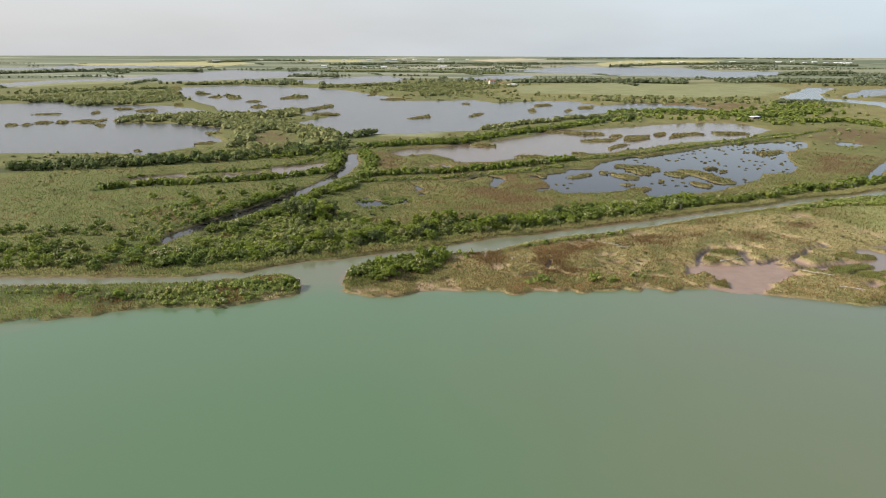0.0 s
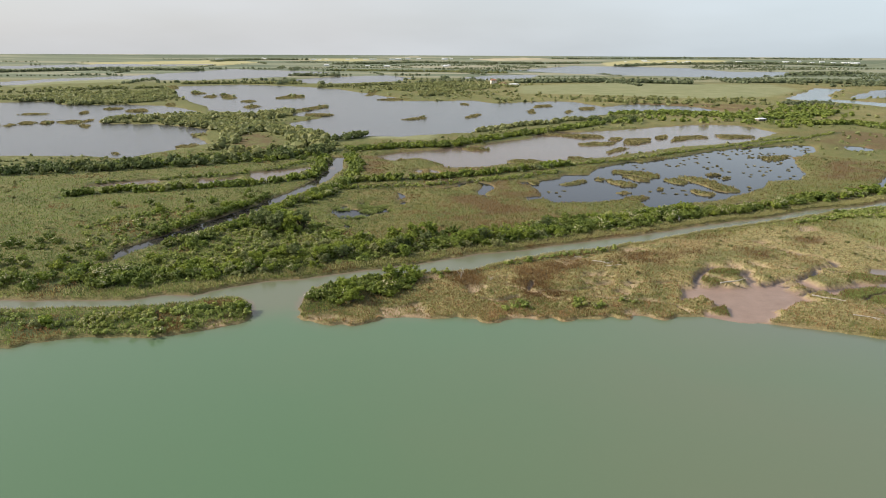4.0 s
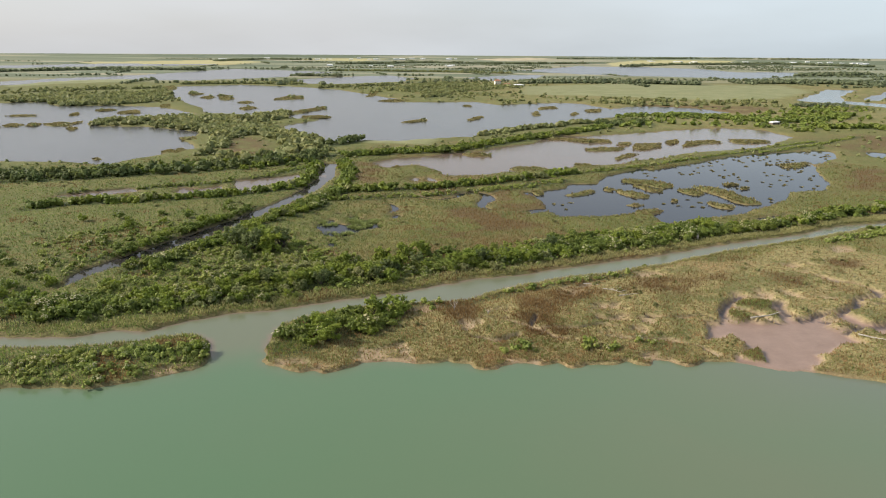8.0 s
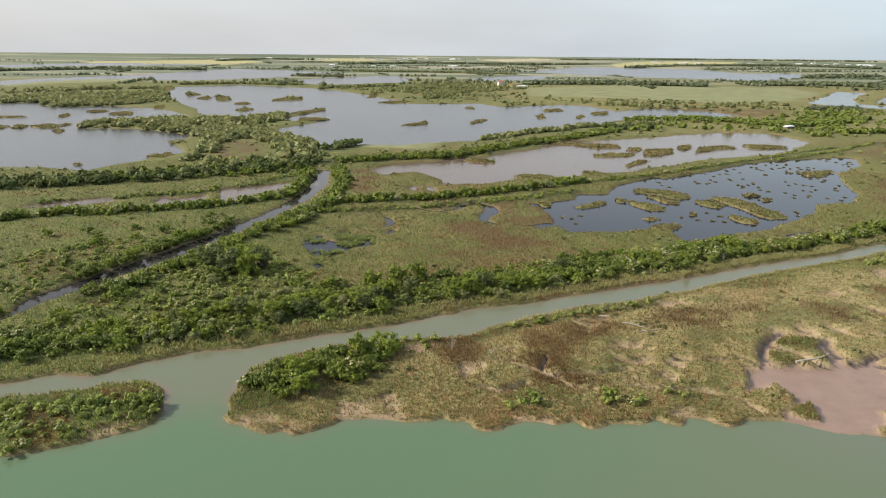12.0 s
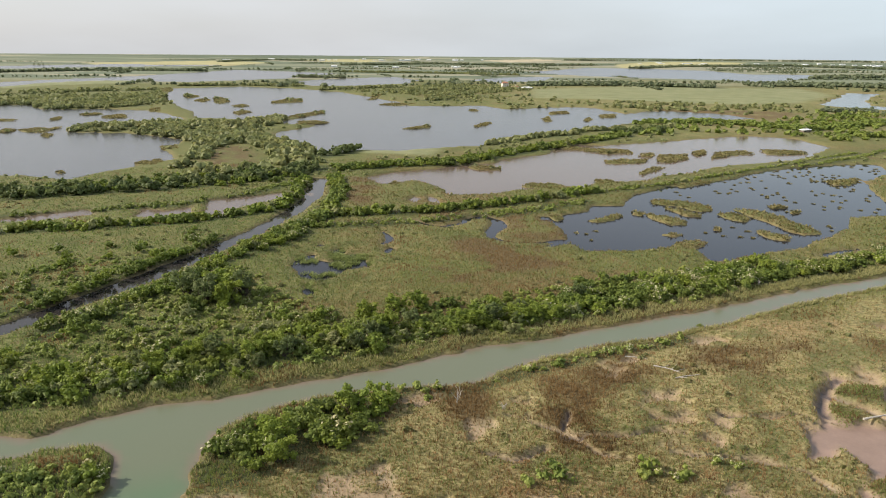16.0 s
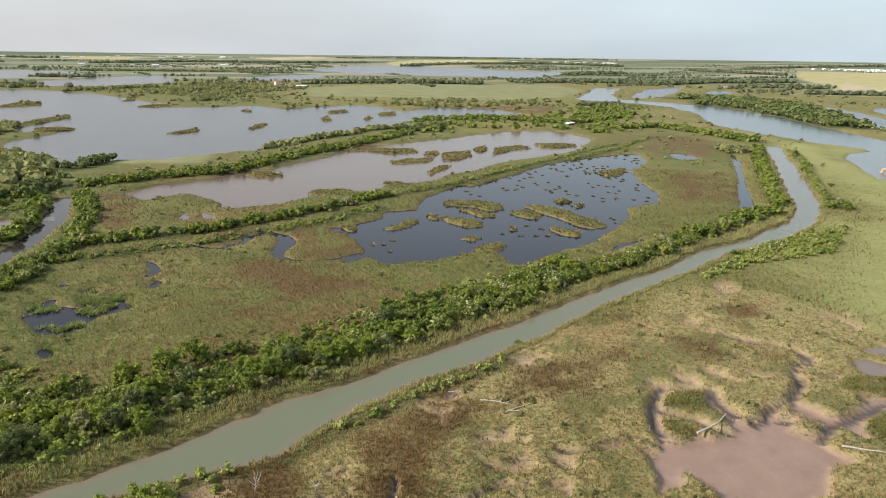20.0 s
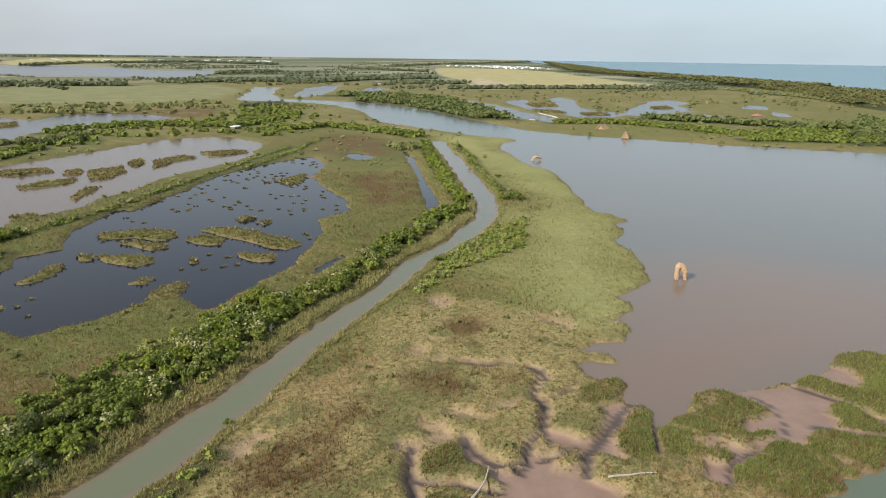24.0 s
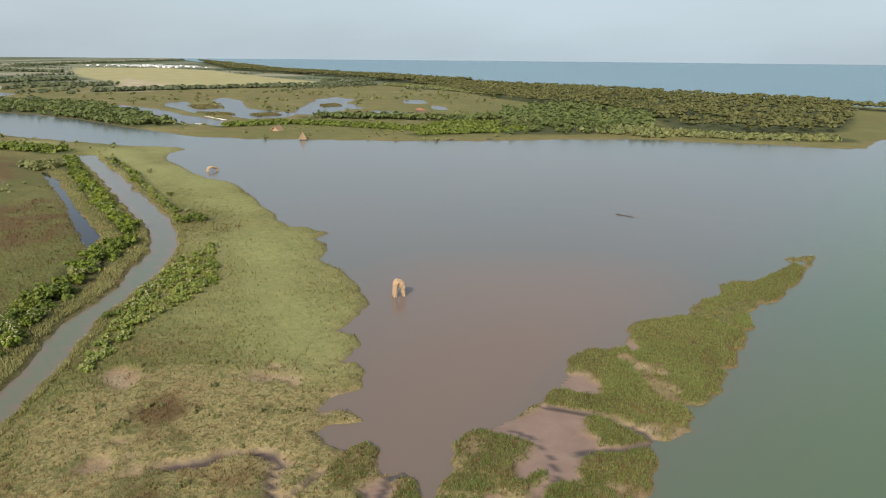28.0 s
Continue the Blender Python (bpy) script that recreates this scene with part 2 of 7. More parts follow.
MAT_GROUND = ground_material()
MAT_RIVER = water_material("river_water", (0.082, 0.142, 0.076), (0.180, 0.126, 0.098), 0.18, 0.14, 0.7)
MAT_LAKE = water_material("lake_water", (0.068, 0.068, 0.070), None, 0.2, 0.6, 0.9)
MAT_BROWN = water_material("brown_water", (0.120, 0.086, 0.066), None, 0.16, 0.4, 0.6, 0.42)
MAT_DARK = water_material("dark_water", (0.010, 0.012, 0.021), None, 0.05, 0.04, 0.6, 0.24)
MAT_DITCH = water_material("ditch_water", (0.030, 0.027, 0.026), None, 0.08, 0.08, 0.6, 0.3)
MAT_SEA = water_material("sea_water", (0.060, 0.160, 0.210), None, 0.25, 0.5, 0.1)
MAT_SHRUB = leaf_material("shrub_leaves", (0.066, 0.100, 0.022), (0.205, 0.258, 0.050), 0.25, 0.36)
MAT_BRIGHT = leaf_material("bright_leaves", (0.098, 0.142, 0.021), (0.255, 0.318, 0.046), 0.25, 0.36)
MAT_TUSSOCK = leaf_material("tussock_leaves", (0.120, 0.130, 0.046), (0.235, 0.235, 0.096), 0.15, 0.4)
MAT_SCRUB = leaf_material("scrub_leaves", (0.125, 0.165, 0.036), (0.285, 0.335, 0.084), 0.2, 0.38)
MAT_WILLOW = leaf_material("willow_leaves", (0.150, 0.172, 0.064), (0.305, 0.328, 0.136), 0.25, 0.42)
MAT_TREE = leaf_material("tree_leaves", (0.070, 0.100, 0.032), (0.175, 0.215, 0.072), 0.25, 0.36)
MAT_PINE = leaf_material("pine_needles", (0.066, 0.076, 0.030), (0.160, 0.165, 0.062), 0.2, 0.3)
# distance haze put into the leaf colour, paler than the near trees
MAT_HAZED_LEAVES = leaf_material("hazed_leaves", (0.135, 0.170, 0.095), (0.220, 0.255, 0.140), 0.2, 0.5)
MAT_BLOSSOM = leaf_material("white_blossom", (0.32, 0.31, 0.16), (0.48, 0.46, 0.27), 0.15, 0.25)
MAT_BLADE = blade_material("marsh_blades")
MAT_BARK = plain_material("bark", (0.050, 0.040, 0.030), (0.110, 0.090, 0.070), 4.0)
MAT_DRIFT = plain_material("driftwood", (0.330, 0.290, 0.240), (0.500, 0.460, 0.400), 3.0)
MAT_THATCH = plain_material("reed_thatch", (0.340, 0.230, 0.142), (0.470, 0.335, 0.215), 5.0, 0.9, 0.1, 0.8)
MAT_WOOD = plain_material("weathered_wood", (0.120, 0.095, 0.075), (0.250, 0.210, 0.170), 4.0)
MAT_PLASTER = plain_material("pale_plaster", (0.620, 0.570, 0.480), (0.740, 0.700, 0.620), 1.5, 0.9, 0.2, 0.1)
MAT_TILE = plain_material("roof_tile", (0.260, 0.120, 0.075), (0.380, 0.190, 0.120), 3.0)
MAT_GLASS = plain_material("dark_window", (0.020, 0.022, 0.026), (0.030, 0.034, 0.040), 2.0, 0.1, 0.5, 0.0)
MAT_SHEET = plain_material("white_sheet", (0.620, 0.620, 0.600), (0.780, 0.780, 0.760), 2.0, 0.6, 0.3, 0.1)

# ---------------------------------------------------------------- the plan, in metres
WATERS, ISLANDS, ZONES, BANDS, AREAS, CREEKS = [], [], [], [], [], []


def water(name, outline):
    WATERS.append((name, np.array(outline, float)))


def island(name, outline):
    ISLANDS.append((name, np.array(outline, float)))


def zone(name, outline):
    ZONES.append((name, np.array(outline, float)))


def band(kind, width, line):
    BANDS.append((kind, width, np.array(line, float)))


def area(kind, density, outline):
    AREAS.append((kind, density, np.array(outline, float)))


def creek(width, margin, line):
    """A tidal creek of that width, with a bare margin on either side."""
    CREEKS.append((width, margin, np.array(line, float)))


water("river", [
    (-137.8, 152.6), (-114.1, 152.8), (-91.2, 155.5), (-84.2, 156.4), (-72.5, 159), (-66.3, 161.6), (-59.8, 163.9), (-51.6, 163.4), (-43.3, 162.9), (-37.1, 165.7), (-31.9, 167.9), (-26.7, 170.6), (-24.8, 174), (-24.9, 186.4), (-16.9, 178.8), (-14.6, 174.1), (-13.5, 171.8), (-10.5, 170.8), (-8.3, 169.1), (-3.6, 168.8), (-1.6, 167.8), (0.6, 168.7), (1.9, 169.1), (3.7, 169.8), (5.4, 172), (9.2, 172.4), (14, 171.9), (16.9, 171.2), (20.7, 171.7), (23.1, 172.2), (24.6, 171), (27.4, 170.1), (29.1, 168.6), (31.9, 168.2), (34.1, 169.9), (37.1, 171.1), (39.9, 170.5), (42, 168.7), (44.1, 169.6), (45.4, 170.9), (46.8, 168.6), (48.5, 168), (50.8, 169.4), (53.4, 169.7), (56.1, 169.2), (59.5, 170.4), (61.1, 169.4), (63.9, 168.9), (66.2, 171.1), (68.5, 170.7), (69.6, 168.7), (71.1, 167.6), (73.3, 168.1), (76.4, 170.4), (80.8, 169.3), (84, 167.9), (88, 166.3), (91.8, 164.7), (95.6, 163.4), (112.1, 156.4), (115, 154.2), (120.9, 154.7), (90.9, 123.9), (-114.9, 124.3)])
water("river", [
    (108, 150), (112.1, 154.4), (120.9, 154.7), (128.5, 157.8), (131, 154.4), (118, 140), (120, 90), (102.6, 103.1), (40.5, 46.7), (-31.8, 42), (-105.1, 51.1), (-224.2, 128.9), (-137.8, 152.6)])
water("river", [
    (462, 449), (459, 464), (454, 486), (460, 532), (475, 611), (500, 660), (554, 744), (582, 814), (582, 885), (550, 937), (549, 985), (697, 1180), (773, 1290), (807, 1258), (658, 1065), (608, 970), (633, 908), (650, 824), (639, 747), (596, 647), (557, 570), (526, 490), (524, 448), (527, 415), (550, 333), (418, 287)])
water("river", [
    (293.4, 98.2), (273.7, 125.2), (191.1, 198.2), (408, 316), (513, 381), (550, 333), (568, 272), (606, 212), (621, 148), (620, 107), (619, 48), (615, 11), (624, -6), (676, -23), (697, -37), (751, -109), (560, -127), (236.9, 5.3), (282.8, 76.5)])
water("lake", [
    (-379, 1310), (-293, 1384), (-173, 1319), (-96, 1221), (-45, 1108), (-2, 1005), (13, 927), (59, 931), (101, 943), (127, 884), (200, 923), (236, 908), (244, 824), (275, 862), (317, 873), (349, 830), (362, 779), (318, 759), (258, 744), (211, 716), (175, 676), (139, 641), (102, 603), (68, 563), (41, 551), (8, 534), (-14, 539), (-34, 528), (-60, 560), (-85, 611), (-83, 649), (-62, 694), (-99, 712), (-141, 747), (-184, 762), (-210, 839), (-243, 900), (-290, 990), (-340, 1161)])
water("west_lake", [
    (-416, 457), (-241, 441), (-208, 442), (-174, 441), (-148, 427), (-144, 444), (-128, 477), (-120, 498), (-136, 530), (-144, 595), (-197, 631), (-243, 638), (-257, 665), (-249, 713), (-189, 738), (-226, 807), (-255, 842), (-313, 862), (-371, 846), (-414, 914), (-474, 886), (-715, 798)])
water("ditch", [
    (-74.1, 243.1), (-68.2, 256.6), (-60.9, 271.8), (-52.3, 290.5), (-42.5, 316), (-37.1, 333.4), (-31.6, 358.3), (-28.7, 381.6), (-30, 418), (-30, 436), (-24, 433), (-21, 391.1), (-24.7, 358.2), (-31.2, 333.3), (-36.7, 314.6), (-46.4, 287.1), (-54.9, 267.6), (-61.9, 251.6), (-67.6, 240), (-70.4, 236.3), (-78.4, 217), (-76.9, 222.9), (-78.6, 232.7)])
water("mud_pool", [
    (-61.4, 350.9), (-67.3, 379.4), (-53.5, 387.5), (-39, 397), (-32.6, 391.1), (-41.9, 377.1), (-50.8, 366.4), (-55, 349)])
water("mud_pool", [
    (-87.1, 349.2), (-87.9, 362.6), (-77.5, 360.5), (-70.3, 368.6), (-67.6, 352.8), (-76.5, 345.6)])
water("mud_pool", [
    (-139, 339.2), (-131.6, 346.9), (-122.8, 353.1), (-110.1, 361.7), (-103.1, 353), (-116.9, 341.6)])
water("side_ditch", [
    (354, 466), (333, 437), (311, 411), (284, 382), (265, 358), (249, 339), (239, 329), (228.4, 323.1), (242, 339), (263, 362), (288, 390), (313, 418), (332, 442)])
water("side_ditch", [
    (145.5, 293.1), (156.9, 298.2), (165, 301.2), (163.8, 299), (155.7, 294.5), (146.1, 290.5)])
water("side_ditch", [
    (312, 477), (321, 473), (320, 456), (302, 447), (300, 457)])
water("wetland_pool", [
    (800, 788), (770, 729), (691, 614), (648, 541), (686, 551), (624, 537), (634, 593), (702, 687)])
water("wetland_pool", [
    (839, 753), (879, 752), (793, 675), (783, 626), (858, 682), (915, 732), (981, 752), (930, 697), (793, 602), (760, 526), (795, 527), (705, 504), (672, 531), (712, 581), (718, 627), (782, 702)])
water("wetland_pool", [
    (782, 537), (998, 613), (1065, 608), (1021, 563), (945, 542), (854, 481), (801, 491), (748, 493), (741, 510)])
water("wetland_pool", [
    (824, 458), (812, 399), (779, 395), (780, 434)])
water("wetland_pool", [
    (1035, 496), (1037, 460), (967, 432), (954, 462)])
water("wetland_pool", [
    (934, 424), (920, 403), (858, 375), (868, 399)])
water("wetland_pool", [
    (682, 1040), (831, 1206), (978, 1292), (819, 1108), (687, 994), (638, 971)])
water("wetland_pool", [
    (836, 1065), (965, 1170), (938, 1103), (861, 1040), (835, 1041)])
water("far_lake", [
    (397, 2524), (771, 3135), (1003, 3024), (1163, 2782), (1153, 2439), (1350, 2412), (1182, 2088), (851, 1755), (799, 1887), (654, 1979), (525, 2136)])
water("far_lake", [
    (-232, 1626), (-155, 1812), (-23, 1964), (36, 1741), (9, 1553), (-96, 1436), (-168, 1425)])
water("far_lake", [
    (-870, 1225), (-771, 1501), (-740, 1657), (-654, 1908), (-580, 2593), (-398, 2432), (-196, 2229), (-284, 1785), (-436, 1560), (-541, 1600), (-627, 1615), (-681, 1490), (-675, 1328)])
water("far_lake", [
    (-1638, 2439), (-1453, 2734), (-1200, 3090), (-709, 3137), (-1069, 2765), (-1303, 2463)])
water("far_lake", [
    (153, 1763), (276, 1986), (412, 2061), (326, 1761), (214, 1615)])
water("far_lake", [
    (771, 762), (728, 686), (622, 530), (594, 510), (613, 573), (674, 655)])
island("lake_islet", [
    (11, 670), (21, 688), (35, 703), (35, 684), (21, 666)])
island("lake_islet", [
    (73, 690), (84, 720), (91, 726), (88, 700), (76, 681)])
island("lake_islet", [
    (169, 841), (192, 857), (189, 828), (164, 813)])
island("lake_islet", [
    (145, 767), (157, 793), (149, 745), (141, 733)])
island("lake_islet", [
    (184, 764), (195, 782), (184, 741), (179, 741)])
island("lake_islet", [
    (210, 809), (232, 824), (224, 784), (204, 777)])
island("lake_islet", [
    (82, 873), (92, 882), (89, 851), (81, 850)])
island("lake_islet", [
    (-98, 798), (-87, 818), (-74, 855), (-70, 819), (-84, 779), (-93, 767)])
island("lake_islet", [
    (-86, 728), (-68, 734), (-57, 719), (-59, 704), (-82, 713)])
island("lake_islet", [
    (-159, 991), (-148, 1036), (-124, 1050), (-121, 984), (-152, 961)])
island("lake_islet", [
    (-187, 912), (-181, 940), (-166, 914), (-174, 896)])
island("lake_islet", [
    (-259, 1004), (-260, 1037), (-243, 1016), (-240, 974)])
island("lake_islet", [
    (-252, 1062), (-239, 1063), (-206, 977), (-209, 947), (-231, 985)])
island("lake_islet", [
    (-302, 1095), (-295, 1123), (-276, 1085), (-279, 1047)])
island("lake_islet", [
    (-165, 820), (-160, 850), (-146, 829), (-154, 801)])
island("lake_islet", [
    (-44, 1034), (-36, 1137), (-26, 1152), (-30, 1047)])
island("lake_islet", [
    (-22, 943), (-2, 974), (23, 956), (-1, 926)])
island("lake_islet", [
    (-136, 480), (-132, 490), (-126, 496), (-123, 486), (-133, 476)])
island("lake_islet", [
    (-313, 750), (-313, 767), (-300, 739), (-301, 728)])
island("lake_islet", [
    (-309, 792), (-299, 806), (-288, 793), (-298, 780)])
island("lake_islet", [
    (-276, 775), (-259, 782), (-250, 759), (-265, 752)])
island("lake_islet", [
    (-285, 650), (-280, 663), (-264, 651), (-258, 635), (-272, 635)])
island("lake_islet", [
    (-301, 653), (-293, 654), (-282, 638), (-287, 630)])
island("lake_islet", [
    (-255, 617), (-254, 631), (-244, 610), (-244, 599)])
island("lake_islet", [
    (-260, 858), (-258, 874), (-242, 830), (-249, 829)])
island("lake_islet", [
    (-165, 452), (-162, 455), (-159, 448), (-162, 447)])
island("lake_islet", [
    (-396, 1289), (-393, 1328), (-352, 1207), (-359, 1190)])
island("lake_islet", [
    (-148, 553), (-141, 561), (-133, 542), (-139, 534)])
zone("dry", [
    (362, 572), (388, 537), (373, 493), (341, 475), (332, 510)])
zone("dry", [
    (-104, 486), (-108, 559), (-83, 533), (-68, 476), (-86, 463)])
zone("pasture", [
    (227, 1333), (462, 1471), (599, 1422), (751, 1400), (685, 1183), (533, 1007), (424, 968), (269, 1063), (187, 1092)])
zone("meadow", [
    (522, 568), (479, 465), (359, 347), (286, 286), (274, 265.7), (222.5, 234), (199.8, 218), (174.9, 210.4), (168.4, 222.5), (190.2, 249.4), (243.1, 287.2), (288, 312), (362, 392), (453, 491)])
zone("meadow", [
    (414, 565), (435, 538), (437, 472), (397, 421), (355, 358), (337, 383), (422, 492), (453, 569)])
zone("pasture", [
    (-720, 1409), (-725, 1627), (-586, 1723), (-502, 1494), (-607, 1381), (-635, 1256)])
zone("pasture", [
    (-15, 556), (15, 593), (41, 557), (29, 510), (-12, 521)])
zone("field", [(2363, 2314), (2565, 2060), (2443, 1741), (1854, 1157), (1596, 880), (1391, 870), (1181, 939), (1171, 1029), (1650, 1625)])
zone("field", [
    (-1372, 3171), (-915, 3769), (-639, 3505), (-716, 2978), (-1094, 2827)])
zone("field", [
    (1012, 3553), (1337, 4025), (1838, 3938), (1508, 3348), (902, 3081)])
zone("field", [
    (-598, 3904), (-391, 4192), (-72, 4189), (-226, 3649)])
zone("tan_field", [(1632, 1463), (1338, 1127), (1197, 957), (1074, 953), (973, 1016), (1182, 1113)])
zone("tan_field", [
    (412, 4206), (787, 4487), (920, 4290), (525, 3834)])
zone("tan_field", [
    (706, 377), (876, 241), (902, 179), (762, 286)])
water("sea", [
    (3859, 2972), (3300, 2250), (2922, 1853), (2617, 1420), (2305, 1056), (2009, 797), (1871, 642), (1771, 487), (1699, 394), (1629, 262), (1509, 146), (1410, 51), (1327, -29), (1222, -90), (1153, -123), (960, -420), (1500, -3200), (6200, -3200), (6800, 4000), (5200, 3950)])
zone("sand", [
    (26.4, 191.8), (32.4, 196.8), (33.4, 189.9), (28.5, 185.4)])
zone("sand", [
    (36.8, 200.4), (40.9, 201.3), (42.1, 193), (37.3, 191.5)])
zone("sand", [
    (15.4, 201), (21.3, 203.8), (24.1, 200.8), (17.4, 195.5), (10.2, 192.3)])
zone("dry", [
    (23.3, 204.8), (31.8, 208.8), (34.8, 200.5), (30, 191.7), (23.9, 195.3)])
zone("dry", [
    (50, 210.6), (58.9, 215), (66, 210.1), (60, 201.8), (50.5, 204)])
zone("dry", [
    (41.2, 208.6), (51.6, 208.3), (53.3, 196.2), (42.7, 191.3)])
creek(0.9, 1.0, [
    (45.3, 194.7), (43.2, 189.6)])
creek(0.8, 1.0, [
    (42.6, 186.5), (50.6, 187), (58.2, 188.4), (63.2, 187.4)])
creek(0.8, 1.0, [
    (29.1, 182.5), (33.9, 181), (39.4, 183.6)])
island("wetland_islet", [
    (814, 702), (837, 677), (800, 635), (763, 651)])
island("wetland_islet", [
    (726, 629), (732, 594), (710, 566), (683, 576)])
island("wetland_islet", [
    (721, 559), (750, 549), (728, 523), (700, 534)])
island("wetland_islet", [
    (887, 560), (929, 548), (880, 522), (852, 536)])
zone("dry", [
    (292, 895), (409, 863), (447, 829), (375, 761), (297, 820)])
zone("sand", [
    (8.1, 178), (13.3, 179.2), (14.4, 176), (10.4, 173.1), (5.5, 172)])
band("shrub", 11, [
    (-76.4, 199.2), (-53.1, 205.6), (-40.2, 209.1), (-26.8, 213.7), (-12.7, 220.3), (3.2, 226.7), (25, 233.7), (46.8, 241.6), (69.1, 250.4), (95.5, 263.5), (125.5, 276.8)])
band("shrub", 8, [
    (94.3, 261.7), (105.3, 265.9), (117.5, 270.2), (132.5, 274.9), (144.1, 278.4), (159.3, 285), (178.8, 294.4), (206.5, 306.7), (238, 318)])
band("shrub", 6, [
    (248, 322), (260, 337), (288, 370), (329, 416), (386, 479)])
band("shrub", 16, [
    (410, 508), (414, 535), (415, 566), (411, 606)])
area("low", 0.45, [
    (204.4, 282.9), (226, 287.8), (243.8, 288.1), (210.1, 264.3), (195.8, 263), (180.7, 263.5), (166.7, 259.7), (152.6, 256.3), (154.6, 260.7), (171.6, 268), (183.7, 274)])
band("shrub", 4, [
    (273, 323), (274, 312)])
band("low", 3, [
    (402, 463), (364, 419), (326, 378), (291, 340)])
band("shrub", 11, [
    (-9.5, 181.4), (-5.5, 187.1), (1.6, 190.6), (7, 193.3)])
band("low", 6, [
    (-98.2, 177.5), (-82.7, 174.3), (-70.6, 168.4), (-58.6, 173.8), (-44.9, 176.6), (-33.4, 177.4), (-27.6, 178)])
band("shrub", 5, [
    (-76.2, 247.4), (-68.6, 258), (-61.1, 272.9), (-52.6, 291.8), (-42.5, 316.4)])
band("shrub", 6, [
    (-61.1, 232.6), (-55.8, 238.7), (-49.8, 254.8), (-42.1, 273.6), (-34.3, 297.6), (-25.2, 322.2), (-16.4, 342)])
band("shrub", 6, [
    (-130.5, 313.9), (-118.6, 323.9), (-92.9, 328.3), (-67.2, 336.3), (-46.7, 349.6), (-36.1, 359.4), (-31.9, 387.3), (-33, 434)])
band("tree", 16, [
    (-201, 374), (-152, 384), (-132, 391), (-101, 403), (-69, 421), (-51, 437), (-32, 458)])
band("willow", 12, [
    (-242, 633), (-242, 675), (-213, 681), (-168, 670)])
band("willow", 14, [
    (-372, 855), (-338, 882), (-291, 903)])
band("willow", 14, [
    (-400, 950), (-340, 1032)])
band("willow", 12, [
    (-523, 939), (-473, 964), (-433, 989)])
band("willow", 14, [
    (-520, 1104), (-464, 1187), (-379, 1232)])
band("willow", 12, [
    (-397, 1368), (-298, 1406), (-182, 1378)])
band("willow", 16, [
    (-148, 1244), (-85, 1308), (-10, 1381)])
band("tree", 10, [
    (-34, 504), (-20, 529), (-7, 558), (13, 583)])
band("shrub", 12, [
    (-21, 455), (9, 470), (41, 479), (70, 509), (103, 543), (142, 580), (181, 617)])
band("willow", 10, [
    (69, 560), (100, 596), (135, 623), (170, 657), (203, 658), (247, 687)])
band("tree", 14, [
    (177, 632), (196, 637), (222, 646)])
band("shrub", 16, [
    (218, 706), (289, 730), (322, 700), (343, 663), (394, 684), (464, 738)])
band("shrub", 6, [
    (-16.7, 343.9), (-0.5, 349.3), (12.1, 351.2), (33.9, 357), (57.3, 367.4), (78, 378.7), (101, 394)])
band("low", 6, [
    (-22.7, 330.1), (0.6, 333.2), (24.7, 340), (46, 347.1), (69.2, 356.8), (90.7, 371.8)])
band("low", 3, [
    (101, 392), (128, 406), (164, 429), (208, 459), (259, 493), (305, 523)])
band("shrub", 6, [
    (-20, 434), (-13.6, 396.2), (-14.5, 351.3), (-20.9, 319.1), (-29.5, 298.7)])
band("shrub", 14, [
    (364, 612), (392, 616), (417, 613)])
band("low", 4, [
    (350, 549), (286, 498), (236, 468), (195, 440), (170, 418)])
band("shrub", 6, [
    (474, 859), (524, 865), (520, 792)])
band("willow", 10, [
    (360, 484), (354, 464), (370, 470)])
band("reed", 5, [
    (-25, 455), (-15, 414), (-13.8, 364.4)])
band("willow", 30, [
    (-7, 1227), (58, 1308), (147, 1320)])
band("willow", 16, [
    (41, 1011), (73, 1061)])
band("tree", 40, [
    (250, 1467), (443, 1522), (599, 1425)])
band("tree", 16, [
    (-554, 1638), (-366, 1867), (-156, 1831), (-30, 1708)])
band("tree", 30, [
    (-1215, 1836), (-1089, 2077), (-921, 2399), (-546, 2304)])
band("tree", 40, [
    (-878, 3518), (-739, 3877), (-477, 3879)])
band("tree", 60, [
    (-294, 3212), (103, 3495), (467, 3407), (860, 3390)])
band("tree", 60, [
    (747, 2859), (1214, 3271), (1784, 3367), (1953, 2942)])
band("tree", 25, [
    (905, 4222), (1756, 4271), (2542, 3818)])
band("tree", 50, [
    (918, 2163), (1143, 2022), (1436, 2174)])
band("willow", 20, [
    (-207, 2339), (73, 2289), (327, 2126)])
band("tree", 22, [
    (700, 868), (709, 798), (621, 647), (587, 558)])
band("tree", 45, [
    (705, 963), (752, 913), (713, 771), (622, 623)])
band("shrub", 20, [
    (591, 504), (641, 465), (633, 394), (622, 338)])
band("shrub", 16, [
    (587, 327), (624, 280), (655, 252)])
band("tree", 26, [
    (706, 473), (723, 394), (722, 324), (779, 290), (849, 239)])
band("tree", 34, [
    (680, 271), (770, 202), (847, 142)])
band("willow", 24, [
    (685, 201), (682, 153), (666, 117), (651, 84), (662, 8)])
band("tree", 30, [
    (1015, 1018), (1134, 963), (1332, 848), (1500, 721)])
band("willow", 40, [
    (1518, 689), (1380, 534), (1208, 369)])
band("tree", 30, [
    (1964, 2477), (1956, 2226), (1947, 1965)])
band("tree", 30, [
    (1235, 1447), (1424, 1485), (1407, 1437)])
band("tree", 26, [
    (1120, 1296), (1226, 1159)])
band("tree", 50, [
    (2384, 2618), (2979, 2696), (3744, 2715)])
band("tree", 50, [
    (738, 1508), (906, 1513), (1010, 1386), (1267, 1502)])
